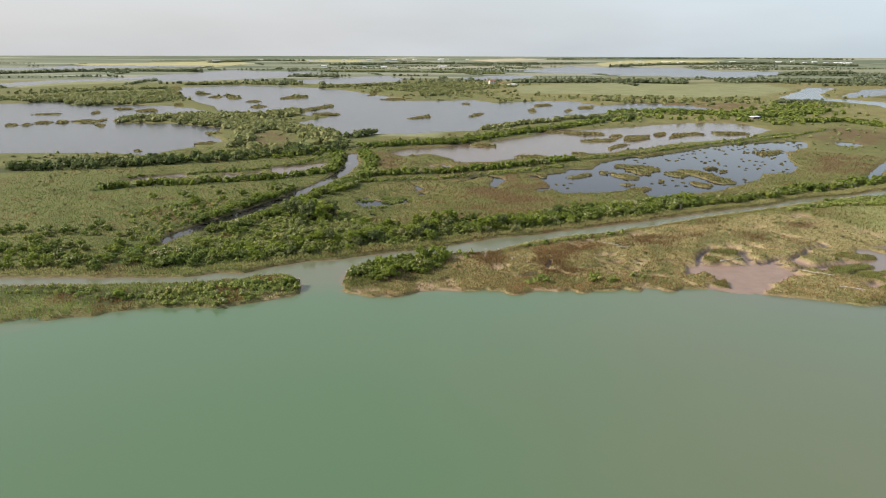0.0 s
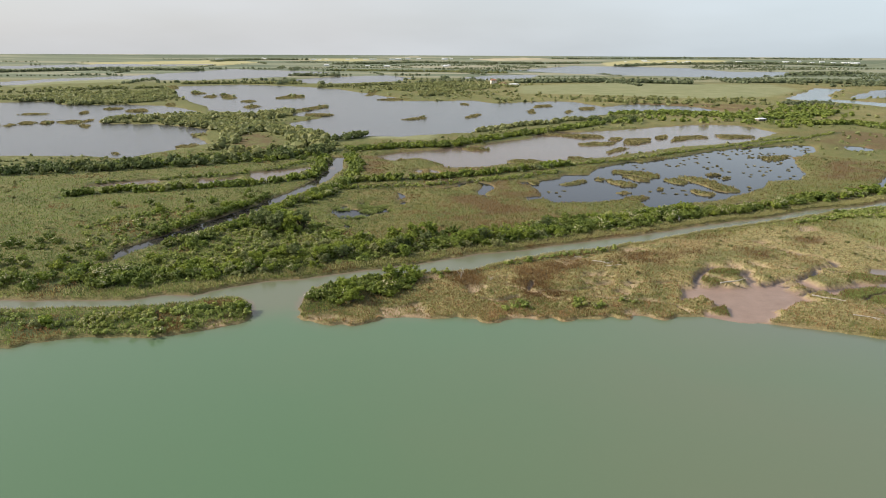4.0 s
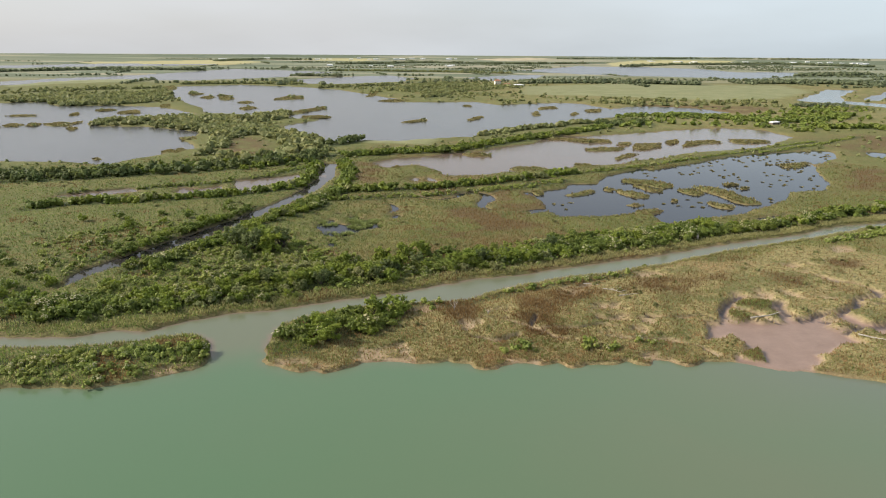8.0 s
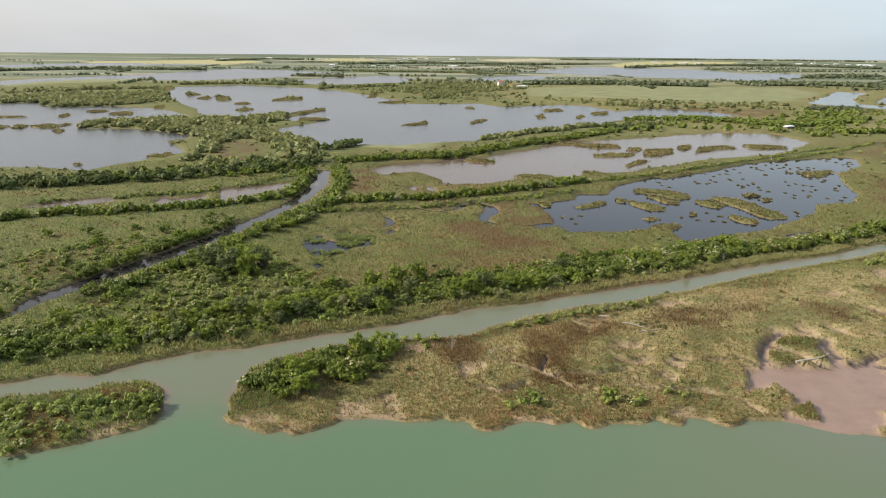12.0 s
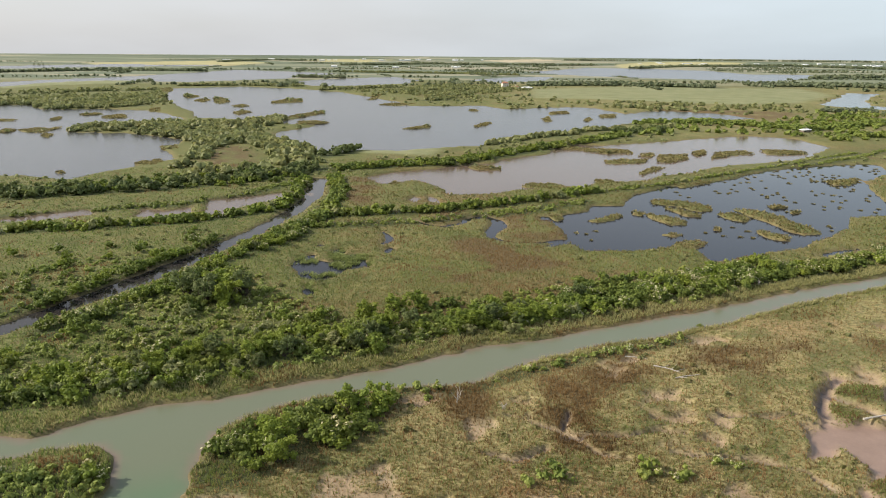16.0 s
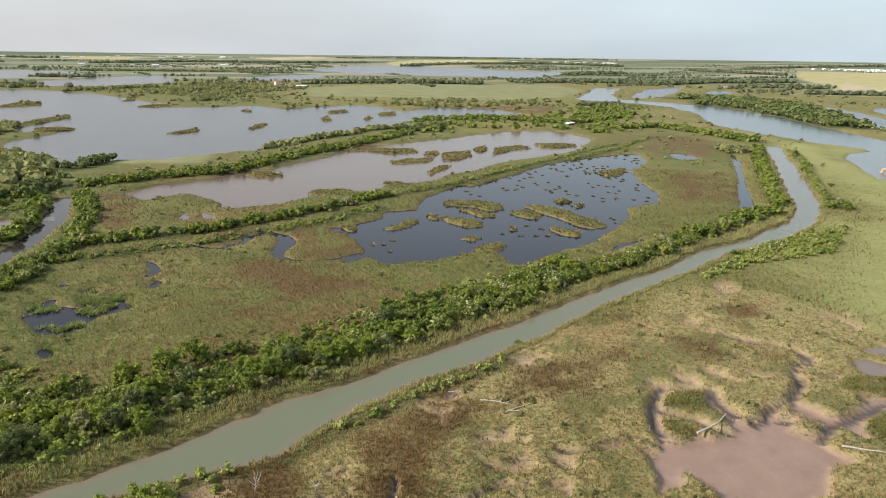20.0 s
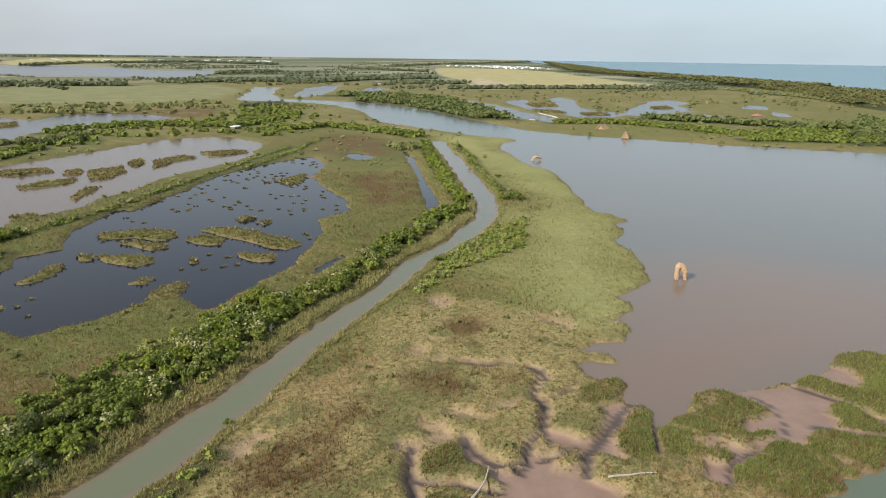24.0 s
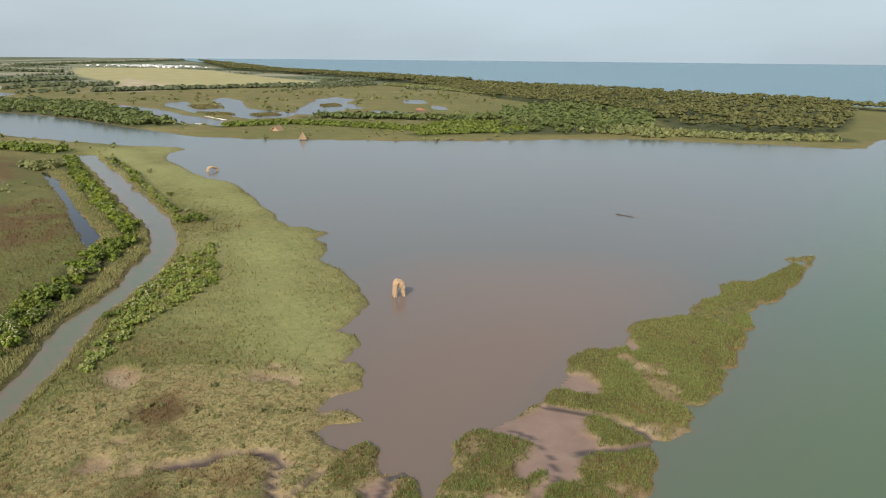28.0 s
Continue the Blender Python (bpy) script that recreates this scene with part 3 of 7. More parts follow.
area("shrub", 0.014, [
    (-63.8, 207.6), (-72.7, 221.8), (-59.4, 243.9), (-47.2, 258.8), (-42.4, 279.6), (-26.2, 269.4), (-20.5, 244.8), (7.4, 233.5), (3.5, 223.9), (-17.2, 216.6), (-35.7, 210.1)])
area("shrub", 0.040, [
    (-156.1, 194), (-195.2, 247.2), (-137.2, 243.9), (-99.6, 245.1), (-73.2, 216.5), (-64.4, 192.9)])
area("shrub", 0.006, [
    (-75.4, 246), (-111, 310.2), (-49.8, 330.3), (-46.1, 316.5)])
area("willow", 0.03, [
    (-105, 450), (-124, 567), (-175, 708), (-142, 709), (-82, 601), (-49, 540), (-30, 478), (-50, 460), (-67, 504), (-87, 550), (-109, 549), (-95, 469)])
area("shrub", 0.004, [
    (292, 637), (501, 891), (543, 842), (450, 677), (377, 651)])
area("shrub", 0.006, [
    (409, 480), (361, 402), (276, 313), (280, 331)])
area("shrub", 0.003, [
    (352, 739), (592, 934), (359, 586), (322, 603)])
area("tree", 0.010, [
    (762, 990), (814, 935), (787, 821), (646, 641), (600, 568), (555, 568), (602, 695), (612, 817)])
area("tree", 0.006, [
    (656, 277), (747, 228), (781, 175), (733, 133), (675, 144), (629, 215), (613, 259)])
area("shrub", 0.012, [
    (-75.4, 246), (-89, 270.6), (-81.8, 285.5), (-64.8, 303), (-46.1, 316.5), (-50.3, 285), (-61.4, 257)])
area("low", 0.03, [
    (-90.9, 291.2), (-85.3, 303.3), (-80.7, 297), (-86.5, 285.6)])
area("low", 0.04, [
    (-67.9, 275), (-54.4, 287.9), (-53.1, 293.6), (-57.9, 302.9), (-66.3, 293.8), (-71.2, 282.7)])
area("shrub", 0.02, [
    (-205, 379), (-154, 387), (-103, 407), (-70, 424), (-72, 434), (-107, 418), (-161, 400), (-211, 387)])
area("willow", 0.012, [
    (-512, 921), (-473, 964), (-466, 1057), (-344, 1044), (-374, 1215), (-347, 1138), (-285, 886), (-320, 843), (-361, 833), (-442, 908)])
area("willow", 0.012, [
    (-15, 1193), (64, 1488), (205, 1460), (221, 1292), (132, 1179), (43, 1084)])
area("shrub", 0.006, [
    (177, 617), (285, 719), (374, 740), (561, 888), (348, 570), (325, 585), (305, 628)])
area("willow", 0.006, [
    (216, 906), (346, 953), (488, 926), (454, 841), (313, 863)])
area("low", 0.012, [
    (484, 581), (471, 539), (431, 486), (319, 382), (271, 335), (255, 325), (318, 387), (390, 463), (427, 517)])
area("low", 0.01, [
    (629, 511), (674, 482), (686, 381), (651, 347), (585, 346), (576, 431)])
band("low", 2, [
    (30.3, 204.6), (41.6, 211.4), (53.7, 217), (66.4, 221.5), (80.5, 227.5)])
band("low", 5, [
    (11.6, 200.5), (17.3, 202.9), (23.3, 204)])
band("shrub", 3, [
    (-73.4, 168.6), (-68.6, 168.3)])
band("shrub", 3, [
    (-33.3, 176.9), (-26.7, 177.4)])
area("low", 0.02, [
    (-17.9, 244.7), (7.3, 234.1), (25.2, 240.3), (55.3, 250.7), (99.1, 272.1), (101.2, 277.2), (56.4, 255.5), (25.5, 245.2), (2, 239.1)])
area("low", 0.22, [
    (-65.6, 194.1), (-47.4, 198.7), (-25.1, 205), (-2.4, 214.1), (25.3, 225.4), (26.5, 249.5), (4.4, 239.6), (-16.8, 258.9), (-27, 278.3), (-33.7, 283.4), (-40.6, 275.1), (-49.1, 264.3), (-62.7, 231.4), (-69.6, 216.3), (-73.7, 209)])
area("low", 0.10, [
    (-78.6, 218), (-69.4, 241.2), (-58.4, 265.7), (-47.9, 293.5), (-60.1, 299.3), (-72.7, 294.6), (-97.4, 272.1), (-103.5, 263.5)])
area("shrub", 0.13, [
    (-13.3, 172.6), (-9, 185.2), (-1.8, 191.1), (7.3, 193.9), (13.2, 196.4), (11.9, 188.2), (0.2, 178.4), (-6.4, 170.7)])
area("low", 0.2, [
    (-66.3, 174.4), (-55.8, 176.1), (-41, 180.6), (-30.6, 183.4), (-27.5, 181.6), (-25, 175.1), (-26.7, 169), (-36.4, 165.5), (-47.5, 161), (-56.8, 159.3)])
band("low", 6, [
    (24.8, 230.6), (46.2, 237.8), (68, 246.6), (93.7, 259.1), (122.7, 271.7)])
band("low", 5, [
    (-133.1, 350.1), (-105.9, 357.7), (-77.6, 367.9), (-55.7, 387.3), (-37, 418)])
area("willow", 0.035, [
    (-232, 601), (-228, 658), (-189, 712), (-159, 676), (-135, 698), (-108, 773), (-89, 723), (-110, 630), (-48, 562), (-40, 501), (-59, 449), (-74, 433), (-81, 414), (-95, 414), (-98, 480), (-107, 544), (-147, 588), (-199, 586)])
area("shrub", 0.035, [
    (-180, 404), (-144, 412), (-108, 431), (-72, 451), (-39, 443), (-36, 418), (-97, 396), (-167, 380)])
area("willow", 0.02, [
    (-448, 894), (-461, 1024), (-357, 1149), (-280, 1083), (-252, 962), (-332, 817), (-395, 798)])
# the coastal wood
area("pine", 0.0060, [(829, -45), (726, -11), (691, 40), (689, 124), (858, 147), (959, 214), (1016, 293), (1110, 367), (1306, 480), (1565, 651), (1898, 761), (1768, 615), (1673, 468), (1606, 380), (1539, 256), (1426, 147), (1333, 57), (1255, -19), (1155, -76), (1090, -107)])
band("pine", 150, [(4291, 3100), (3241, 2204), (2569, 1644), (2302, 1265), (2028, 945), (1768, 718), (1647, 582)])
area("tree", 0.012, [(872, 312), (1037, 250), (979, 194), (849, 150), (748, 142), (712, 196), (665, 241), (669, 272)])
area("willow", 0.02, [(653, 211), (712, 171), (665, 125), (660, 61), (661, 10), (638, 64), (629, 147)])
area("shrub", 0.03, [(648, 345), (699, 327), (716, 287), (642, 272), (605, 302), (606, 332)])
band("pine", 26, [(1255, -19), (1155, -76), (1090, -107), (1040, -132), (1000, -160)])
# the thicket on the levee
area("shrub", 0.045, [(29.3, 248.6), (37.8, 252.9), (47.4, 257), (58.8, 262.8), (71.7, 267.6), (87.9, 275.2), (104.8, 279.2), (126.8, 287.3), (108.8, 259.1), (89.3, 250.3), (74.1, 244.2), (62.1, 240.7), (50.7, 234.1), (41.6, 230.2), (36.3, 229)])
area("low", 0.20, [(29.3, 248.6), (37.8, 252.9), (47.4, 257), (58.8, 262.8), (71.7, 267.6), (87.9, 275.2), (104.8, 279.2), (126.8, 287.3), (108.8, 259.1), (89.3, 250.3), (74.1, 244.2), (62.1, 240.7), (50.7, 234.1), (41.6, 230.2), (36.3, 229)])
area("shrub", 0.03, [(-68.9, 205.9), (-58.6, 208.7), (-47.2, 210), (-36.6, 214.7), (-26.2, 223.4), (-14.6, 233.2), (-1.2, 241.9), (13.7, 244), (22.3, 223.6), (14.1, 221.8), (1.4, 214.2), (-10.4, 208.6), (-21.9, 205.8), (-32.9, 203.1), (-42.9, 199.1), (-52.3, 195.3), (-62.7, 194.3)])
# fleshy green plants on the south shore
area("low", 0.45, [(32.2, 178.8), (41.6, 179.6), (42.2, 174.3), (33.6, 174)])
area("low", 0.45, [(51.2, 178.2), (59.3, 175.8), (57.9, 173.2), (51.9, 175)])
area("low", 0.45, [(64.5, 178.9), (69.7, 178.7), (67.7, 176.2), (63.6, 176.3)])
# the salt marsh, the reed spit, the lagoon shore and the ponds
water("river", [(525, 368), (462, 449), (437, 448), (411, 430), (389, 405), (410, 429), (387.9, 402), (372.7, 384.6), (360.4, 367.7), (355.2, 353), (341.7, 336.9), (331.8, 328), (319, 315.4), (305.1, 305.4), (297.6, 295.8), (285.2, 286.6), (276.8, 276.4), (277.9, 271.1), (274.5, 264.5), (273.3, 260.1), (263.4, 261.4), (256.8, 253.3), (248.9, 250.4), (242.2, 250.5), (237.3, 243.1), (233.4, 238.1), (226.1, 232.2), (219.7, 226.6), (210.2, 219.7), (199.5, 218.9), (192.6, 219), (189, 219.7), (188.9, 215.1), (184.6, 212.2), (179.2, 211.2), (175.6, 211.3), (172.9, 212.1), (174.2, 208.2), (170.7, 205.7), (163.9, 202.8), (161.7, 205), (157.9, 207.7), (155, 208.1), (153, 208.5), (156.1, 204.9), (155.4, 200.9), (240, 185), (303, 205), (430, 260), (520, 340)])
water("river", [(240, 185), (156.1, 204.9), (155.4, 200.9), (152.8, 199.2), (150.7, 201.8), (148.8, 203.8), (147.2, 204.8), (144.5, 201.1), (142.9, 198.1), (146, 196.8), (146.5, 194.7), (144.6, 192.6), (140.7, 191.5), (139, 189.5), (140.8, 187.1), (139.2, 184.5), (136.1, 182.6), (133.8, 181.4), (134.1, 180.7), (137.5, 181.1), (139.5, 180.6), (141.9, 179.4), (144.3, 181.1), (148.3, 181.9), (151.9, 180.9), (154.6, 180), (155.9, 178.2), (157.4, 175.3), (161.7, 173.5)])
water("river", [(303, 121.9), (300, 190), (240, 186), (200, 186), (155.9, 178.2), (157.4, 175.3), (161.7, 173.5), (166.2, 171.7), (168.4, 169.3), (174, 169.5), (175.7, 167.1), (182.8, 166.3), (187.3, 167.6), (191.1, 166.9), (195.9, 163.7), (196.7, 159.2), (199.6, 156.2), (206.5, 155.4), (210.4, 156.3), (216.1, 152.5), (220.2, 147.1), (224.8, 140.8), (230.4, 141.2), (237, 136.9), (239.9, 133.1), (251.4, 131.8), (256.2, 126.9), (257.9, 122), (266.1, 116.5), (274.7, 110.7), (283.2, 106.2), (286.5, 103.2), (277.2, 103.8)])
water("river", [(130.5, 154.4), (133.7, 154.5), (135.8, 153.1), (138.3, 152.5), (140.2, 154.2), (141.4, 152.7), (144.7, 151.1), (150, 150), (155.2, 149.3), (158.7, 150), (161.2, 150), (160.4, 147.8), (162, 146.4), (165.5, 144), (170.3, 143.4), (174.1, 144.5), (175.3, 142.4), (176.8, 140.3), (181.3, 138.6), (186.4, 136.4), (191.2, 135.7), (192.7, 136.9), (195.3, 133.3), (202.1, 132.4), (205.6, 130.4), (211.1, 128.8), (216.5, 129.3), (219.9, 126.8), (226.8, 125.8), (229.6, 127.1), (234.7, 123.5), (240.4, 121.5), (237.8, 120.4), (241.7, 117.8), (252.2, 113.6), (262.8, 108.4), (273.5, 104.7), (299.8, 96.1), (312.5, 67.4), (236.9, 5.3), (120, 90), (118, 140)])
zone("reeds", [(167, 168.3), (172.8, 169.3), (174.8, 166.9), (173.5, 163.8), (173.3, 159.5), (177.7, 159.5), (182.5, 162.4), (184.5, 166), (186.7, 167.3), (189.7, 166.7), (194.4, 163.5), (195.2, 159.1), (198.9, 155.8), (194.8, 154), (186.6, 148.8), (176.1, 145.1), (170.2, 143.5), (165.5, 143.8), (165, 148), (164, 152), (166.4, 153.8), (166.7, 158.6), (167.3, 163)])
zone("reeds", [(205, 155.1), (208.8, 156), (214.3, 152.5), (218.4, 147.1), (222.9, 140.8), (221, 136.1), (214.7, 129.8), (210.2, 129.2), (204.8, 130.5), (195.2, 133.3), (191.5, 136.6), (187.9, 136.2), (181.1, 138.6), (174.9, 142.5), (174.7, 144.5), (181.3, 146.3), (189, 151.2), (194.6, 154.6), (199.3, 151.7)])
zone("reeds", [(228.6, 140.9), (234.9, 137), (237.8, 133.3), (249.2, 132), (253.9, 127.1), (255.6, 122.3), (263.6, 116.8), (272.2, 111), (280.5, 106.6), (283.7, 103.7), (272.9, 105.2), (252.4, 113.6), (238, 119.9), (239.9, 123), (235, 129.8), (226.5, 135.9)])
zone("reeds", [(227.6, 127.6), (225.4, 126.1), (219.8, 127.1), (216.8, 129.7), (219.7, 133.5)])
zone("reeds", [(162.6, 161.8), (164.3, 160.4), (164.5, 156.2), (161.1, 152.4), (158.6, 150.5), (156.6, 154.5), (155.7, 158.4), (159.4, 160.8)])
zone("reeds", [(144.8, 160.8), (150.4, 161.6), (153.3, 159.1), (154.6, 155.3), (157.5, 150.2), (154.6, 149.3), (149.4, 150.2), (144.4, 151.4), (141.2, 152.7), (141, 154.9), (142.3, 157.7), (143.4, 159.6)])
zone("reeds", [(138.8, 165.3), (142.6, 164.6), (144.5, 161.7), (142.5, 159.5), (140, 155.7), (139.2, 154.3), (137.9, 152.5), (135.3, 153.1), (133.2, 154.5), (130.1, 154.4), (128.5, 158.4), (127.4, 161.4), (132.6, 159.8), (134.7, 162.7), (135.7, 164.6)])
zone("reeds", [(130.3, 166.6), (134.5, 165.7), (134.3, 163.9), (131.7, 160.1), (127.6, 161.8), (126.4, 165.3)])
zone("reeds", [(147.3, 181.6), (151, 180.6), (154.9, 177.9), (155, 173.6), (152.7, 169), (148.4, 170.6), (142.6, 170.1), (146.4, 166.2), (144.4, 164.9), (141.9, 166.8), (139.9, 169.2), (137.5, 174.2), (136.1, 179.5), (137.2, 180.3), (141, 179.1), (144.9, 177.7)])
zone("reeds", [(133.8, 180.1), (135.3, 178.2), (136.7, 174), (135.7, 171.8), (135.2, 168.5), (131.9, 167.3), (128.3, 172.5), (126.9, 176.5), (127.9, 178.1)])
zone("reeds", [(133.1, 187.1), (136.5, 188), (138.6, 186.3), (137.8, 184), (133.3, 181.5), (127.7, 178.7), (123.9, 176.8), (122.3, 176.6), (120.7, 181.2), (123.2, 183), (128.8, 184.8)])
zone("reeds", [(133.3, 197.2), (136.1, 197.5), (141.4, 196.9), (144.9, 196.3), (145.6, 194.4), (143.4, 192.4), (140.2, 191.5), (136, 192.3), (132.1, 192.6), (131.3, 195.2)])
zone("reeds", [(97.1, 200.5), (100.1, 202.7), (104.7, 202.7), (105, 200), (102.2, 197.2), (96.6, 198.2)])
zone("reeds", [(89.9, 192), (92.5, 194.2), (95.4, 193.5), (95.6, 190.7), (91.5, 189.8)])
zone("reeds", [(84.2, 172), (86.3, 173.9), (89.4, 174.9), (88.6, 170.9), (87.4, 168.4), (85.4, 169.6)])
zone("reeds", [(77.8, 165.6), (79.4, 166.8), (79.8, 165.3), (78.2, 164.2)])
zone("mud", [(94.1, 200.4), (100, 206.6), (102.7, 207.4), (99.1, 204), (92, 196.2), (90.1, 189.3), (94.1, 188.4), (99.5, 188.3), (102.5, 189.9), (104.4, 194.3), (104.8, 200.5), (107.3, 202.1), (105.4, 194), (105.9, 190), (113.4, 193.1), (116.1, 193.5), (112.1, 190.5), (108.1, 186.8), (110.6, 185.3), (115.8, 184.9), (114.4, 182.7), (102.7, 171.5), (87.9, 175.1), (88.1, 179.5), (87.1, 181.9), (87.8, 184.9), (87.2, 187.5), (88.1, 192.5)])
zone("mud", [(80, 180.6), (83.5, 186.4), (87, 188.8), (91, 188.7), (97.8, 188.5), (106.2, 190.9), (110, 189.4), (112.4, 188.1), (95.3, 163.1), (89.8, 164.7), (85, 166.3), (82.6, 169.1), (83.2, 171), (89.6, 178.1), (89, 185), (82.3, 180.5), (80.2, 178.4)])
zone("mud", [(88.2, 191.5), (90.7, 192.3), (97.5, 189.9), (102.8, 188.6), (106.6, 190.2), (110.4, 189.4), (108, 186.4), (113.3, 182.7), (113.7, 176.8), (114.5, 172.9)])
zone("mud", [(124.3, 170.5), (157.6, 176.4), (162.5, 173.2), (167.4, 168.8), (166.5, 166.7), (164.2, 157.2), (161.9, 152.9), (159.2, 150.3), (155.3, 155.4), (153.2, 159.5), (150.4, 161.6), (144.7, 161.2), (143.1, 164.2), (138.8, 165.3), (137.8, 168.2), (142.4, 170.7), (148.2, 171), (152.7, 169), (154.6, 174.6)])
zone("mud", [(137.4, 169.5), (138.8, 165.3), (134.1, 164.3), (130.3, 166.6), (126, 165.6), (124.6, 169.8), (129.9, 172.1)])
zone("mud", [(182.1, 166.3), (181.9, 162.4), (177.3, 159.7), (173.8, 159.9), (173.8, 163.9), (175.1, 167)])
zone("mud", [(204.1, 154.3), (199.3, 151.7), (195.3, 154.7), (199.7, 155.9)])
zone("mud", [(119.9, 195), (122.1, 190.7), (122.2, 186.2), (125, 186.5), (125.9, 184.1), (120.7, 181.2), (116.4, 194)])
zone("mud", [(133.2, 192.1), (138, 189.1), (136.6, 187.5), (133.1, 187.1), (127, 185.5), (129.4, 187.9)])
zone("sand", [(150.7, 179.4), (150.6, 177.8), (147.7, 177.5), (148, 179)])
zone("sand", [(162.6, 151.4), (164.7, 148), (164.9, 144), (160.9, 147.9), (161.4, 150.4)])
zone("sand", [(144.3, 157), (144.9, 153.5), (144.2, 152.1), (141.7, 152.8), (142, 155)])
zone("sand", [(191.8, 157.5), (194.8, 154), (186.6, 148.8), (174.9, 144.6), (175, 148.4), (182.3, 152.1)])
zone("sand", [(163.4, 229.3), (166.2, 223.3), (166.5, 213.8), (162.3, 214.3), (158.2, 220), (159.5, 224.9)])
zone("sand", [(120.8, 208.2), (122.6, 205.4), (125.8, 202.3), (121.2, 202.5), (118.2, 204.4)])
zone("sand", [(114.6, 210.6), (116.8, 206.4), (116.4, 203.2), (112.8, 204.6), (111.5, 208.3)])
zone("sand", [(154.5, 207.8), (160.6, 204.5), (163.1, 202.4), (159.1, 203.8), (153, 205.9)])
zone("sand", [(135.9, 179.4), (137.4, 174.1), (137.7, 168.7), (135.3, 168.1), (136, 171.9), (135.1, 178.2)])
zone("sand", [(100.3, 209.2), (105.8, 210.2), (111.9, 209.2), (109.5, 204), (106.9, 200.2), (105, 202.5), (103.4, 204.8), (99.1, 204.5), (94.2, 201.7), (94.8, 203.3)])
zone("sand", [(119.9, 195.6), (121.5, 191.1), (122.3, 187.3), (126.2, 186.7), (120.7, 185.2), (119.2, 187.3), (114.5, 188.2), (111.5, 189.7)])
zone("sand", [(134.4, 179.5), (136.1, 176.6), (136.4, 172.2), (140.2, 169.6), (143.9, 168), (138.7, 165.8), (134.4, 167.9), (136.2, 170.4), (133.3, 173.4)])
zone("sand", [(133.9, 189.5), (137.6, 187.4), (137.5, 185.7), (133.6, 186.1), (129.4, 185.6), (133.7, 187.2)])
zone("sand", [(162.2, 226.6), (166.1, 223.1), (166.5, 217.1), (159.1, 218), (157.9, 221.7)])
zone("sand", [(125.6, 233), (133.7, 233.3), (131.7, 227), (126.9, 224.9)])
zone("sand", [(152.3, 253.1), (158.9, 251.3), (153.7, 244.4), (148, 245.7)])
zone("sand", [(60.1, 192.2), (65.6, 194.8), (71.6, 191.9), (72.3, 188), (68.4, 182.1), (62.8, 180), (56.8, 181.3), (57.5, 185.5), (63.9, 186.3), (68.8, 190.7)])
zone("sand", [(60, 202.1), (68.6, 200.4), (66.3, 193.4), (59.7, 194.9)])
zone("sand", [(63.7, 171.1), (68.2, 172.5), (70.2, 170.1), (69.1, 168.6), (65.1, 169.7)])
zone("sand", [(34.4, 172.6), (42.1, 171.8), (44.2, 169.8), (39.7, 169.2), (35.1, 170.7)])
zone("sand", [(3.4, 172.3), (4.7, 179.7), (8.7, 180.2), (13.9, 176.2), (14.9, 172.7), (9.2, 171.5)])
zone("sand", [(-11, 173.1), (-7.3, 174), (-2, 170.6), (1.8, 169.9), (-1.7, 168.4), (-8.5, 170.2)])
zone("sand", [(84.8, 192.8), (87.6, 188.8), (90.3, 187.5), (84.5, 182.8), (84.7, 187.6)])
zone("sand", [(-35.3, 168.5), (-32.5, 172.9), (-27.3, 172.7), (-28.1, 170.9), (-30.4, 167.4)])
zone("dry", [(38.6, 198.3), (45.3, 199), (48.4, 191.3), (43.4, 188.9), (39, 192.8)])
zone("dry", [(40.7, 186.5), (48.6, 187.5), (52.6, 181.5), (45.8, 179.5), (41, 181.8)])
zone("dry", [(59.2, 218.8), (65.8, 220.5), (62.4, 213.3), (57.4, 214.5)])
zone("dry", [(138.4, 236.2), (145.2, 238.2), (150.8, 234.4), (144.8, 225.7), (138.1, 226.4), (133.9, 229.2)])
zone("dry", [(97.5, 225), (105.5, 222.3), (102.8, 217.4), (95, 219)])
zone("dry", [(117.7, 224.5), (129.7, 217.2), (134.1, 207.9), (129.2, 205.4), (116.3, 212.1), (114.8, 218.2)])
zone("dry", [(33.6, 301.5), (56.3, 300.6), (67.8, 282.2), (56.4, 274.9), (40.5, 273), (31.9, 281.9)])
zone("dry", [(259.3, 405), (290, 401), (266.4, 363), (241.6, 343.5), (218.9, 343.9), (224.4, 369.3)])
zone("dry", [(295, 509), (348.8, 503), (348.8, 468), (321.8, 444), (307.1, 470)])
zone("dry", [(78, 221.4), (93.6, 219.9), (86, 209.5), (72.3, 211.4)])
zone("dry", [(-11.8, 434), (0.5, 430), (3.1, 371.1), (-3.7, 364.8), (-9.8, 375.2)])
zone("dry", [(52.2, 351.1), (63.3, 352), (71.1, 332.8), (72.2, 314.3), (62.5, 310.9), (52.8, 314.1), (48.9, 321.9), (52.6, 334.9)])
zone("dry", [(29.7, 312.5), (41.2, 314.7), (58.3, 291.9), (60.8, 276.2), (49, 275.7), (36.2, 284.4)])
zone("dry", [(26.2, 279.1), (36.3, 273.6), (36, 260.4), (26.6, 265.4)])
zone("dry", [(-15.5, 253.9), (-6.7, 252.1), (-4.8, 245.2), (-14, 246)])
zone("dry", [(23.3, 354.5), (38.3, 355.6), (35.7, 336.7), (26.2, 336.2)])
zone("dry", [(-106.6, 539), (-93.2, 555), (-71.6, 487), (-72.5, 460), (-84.5, 458)])
creek(1.8, 2.2, [(130.1, 221.9), (133, 217.6), (136, 215.1), (138.5, 209.2), (137.3, 206.9), (136.6, 205.3)])
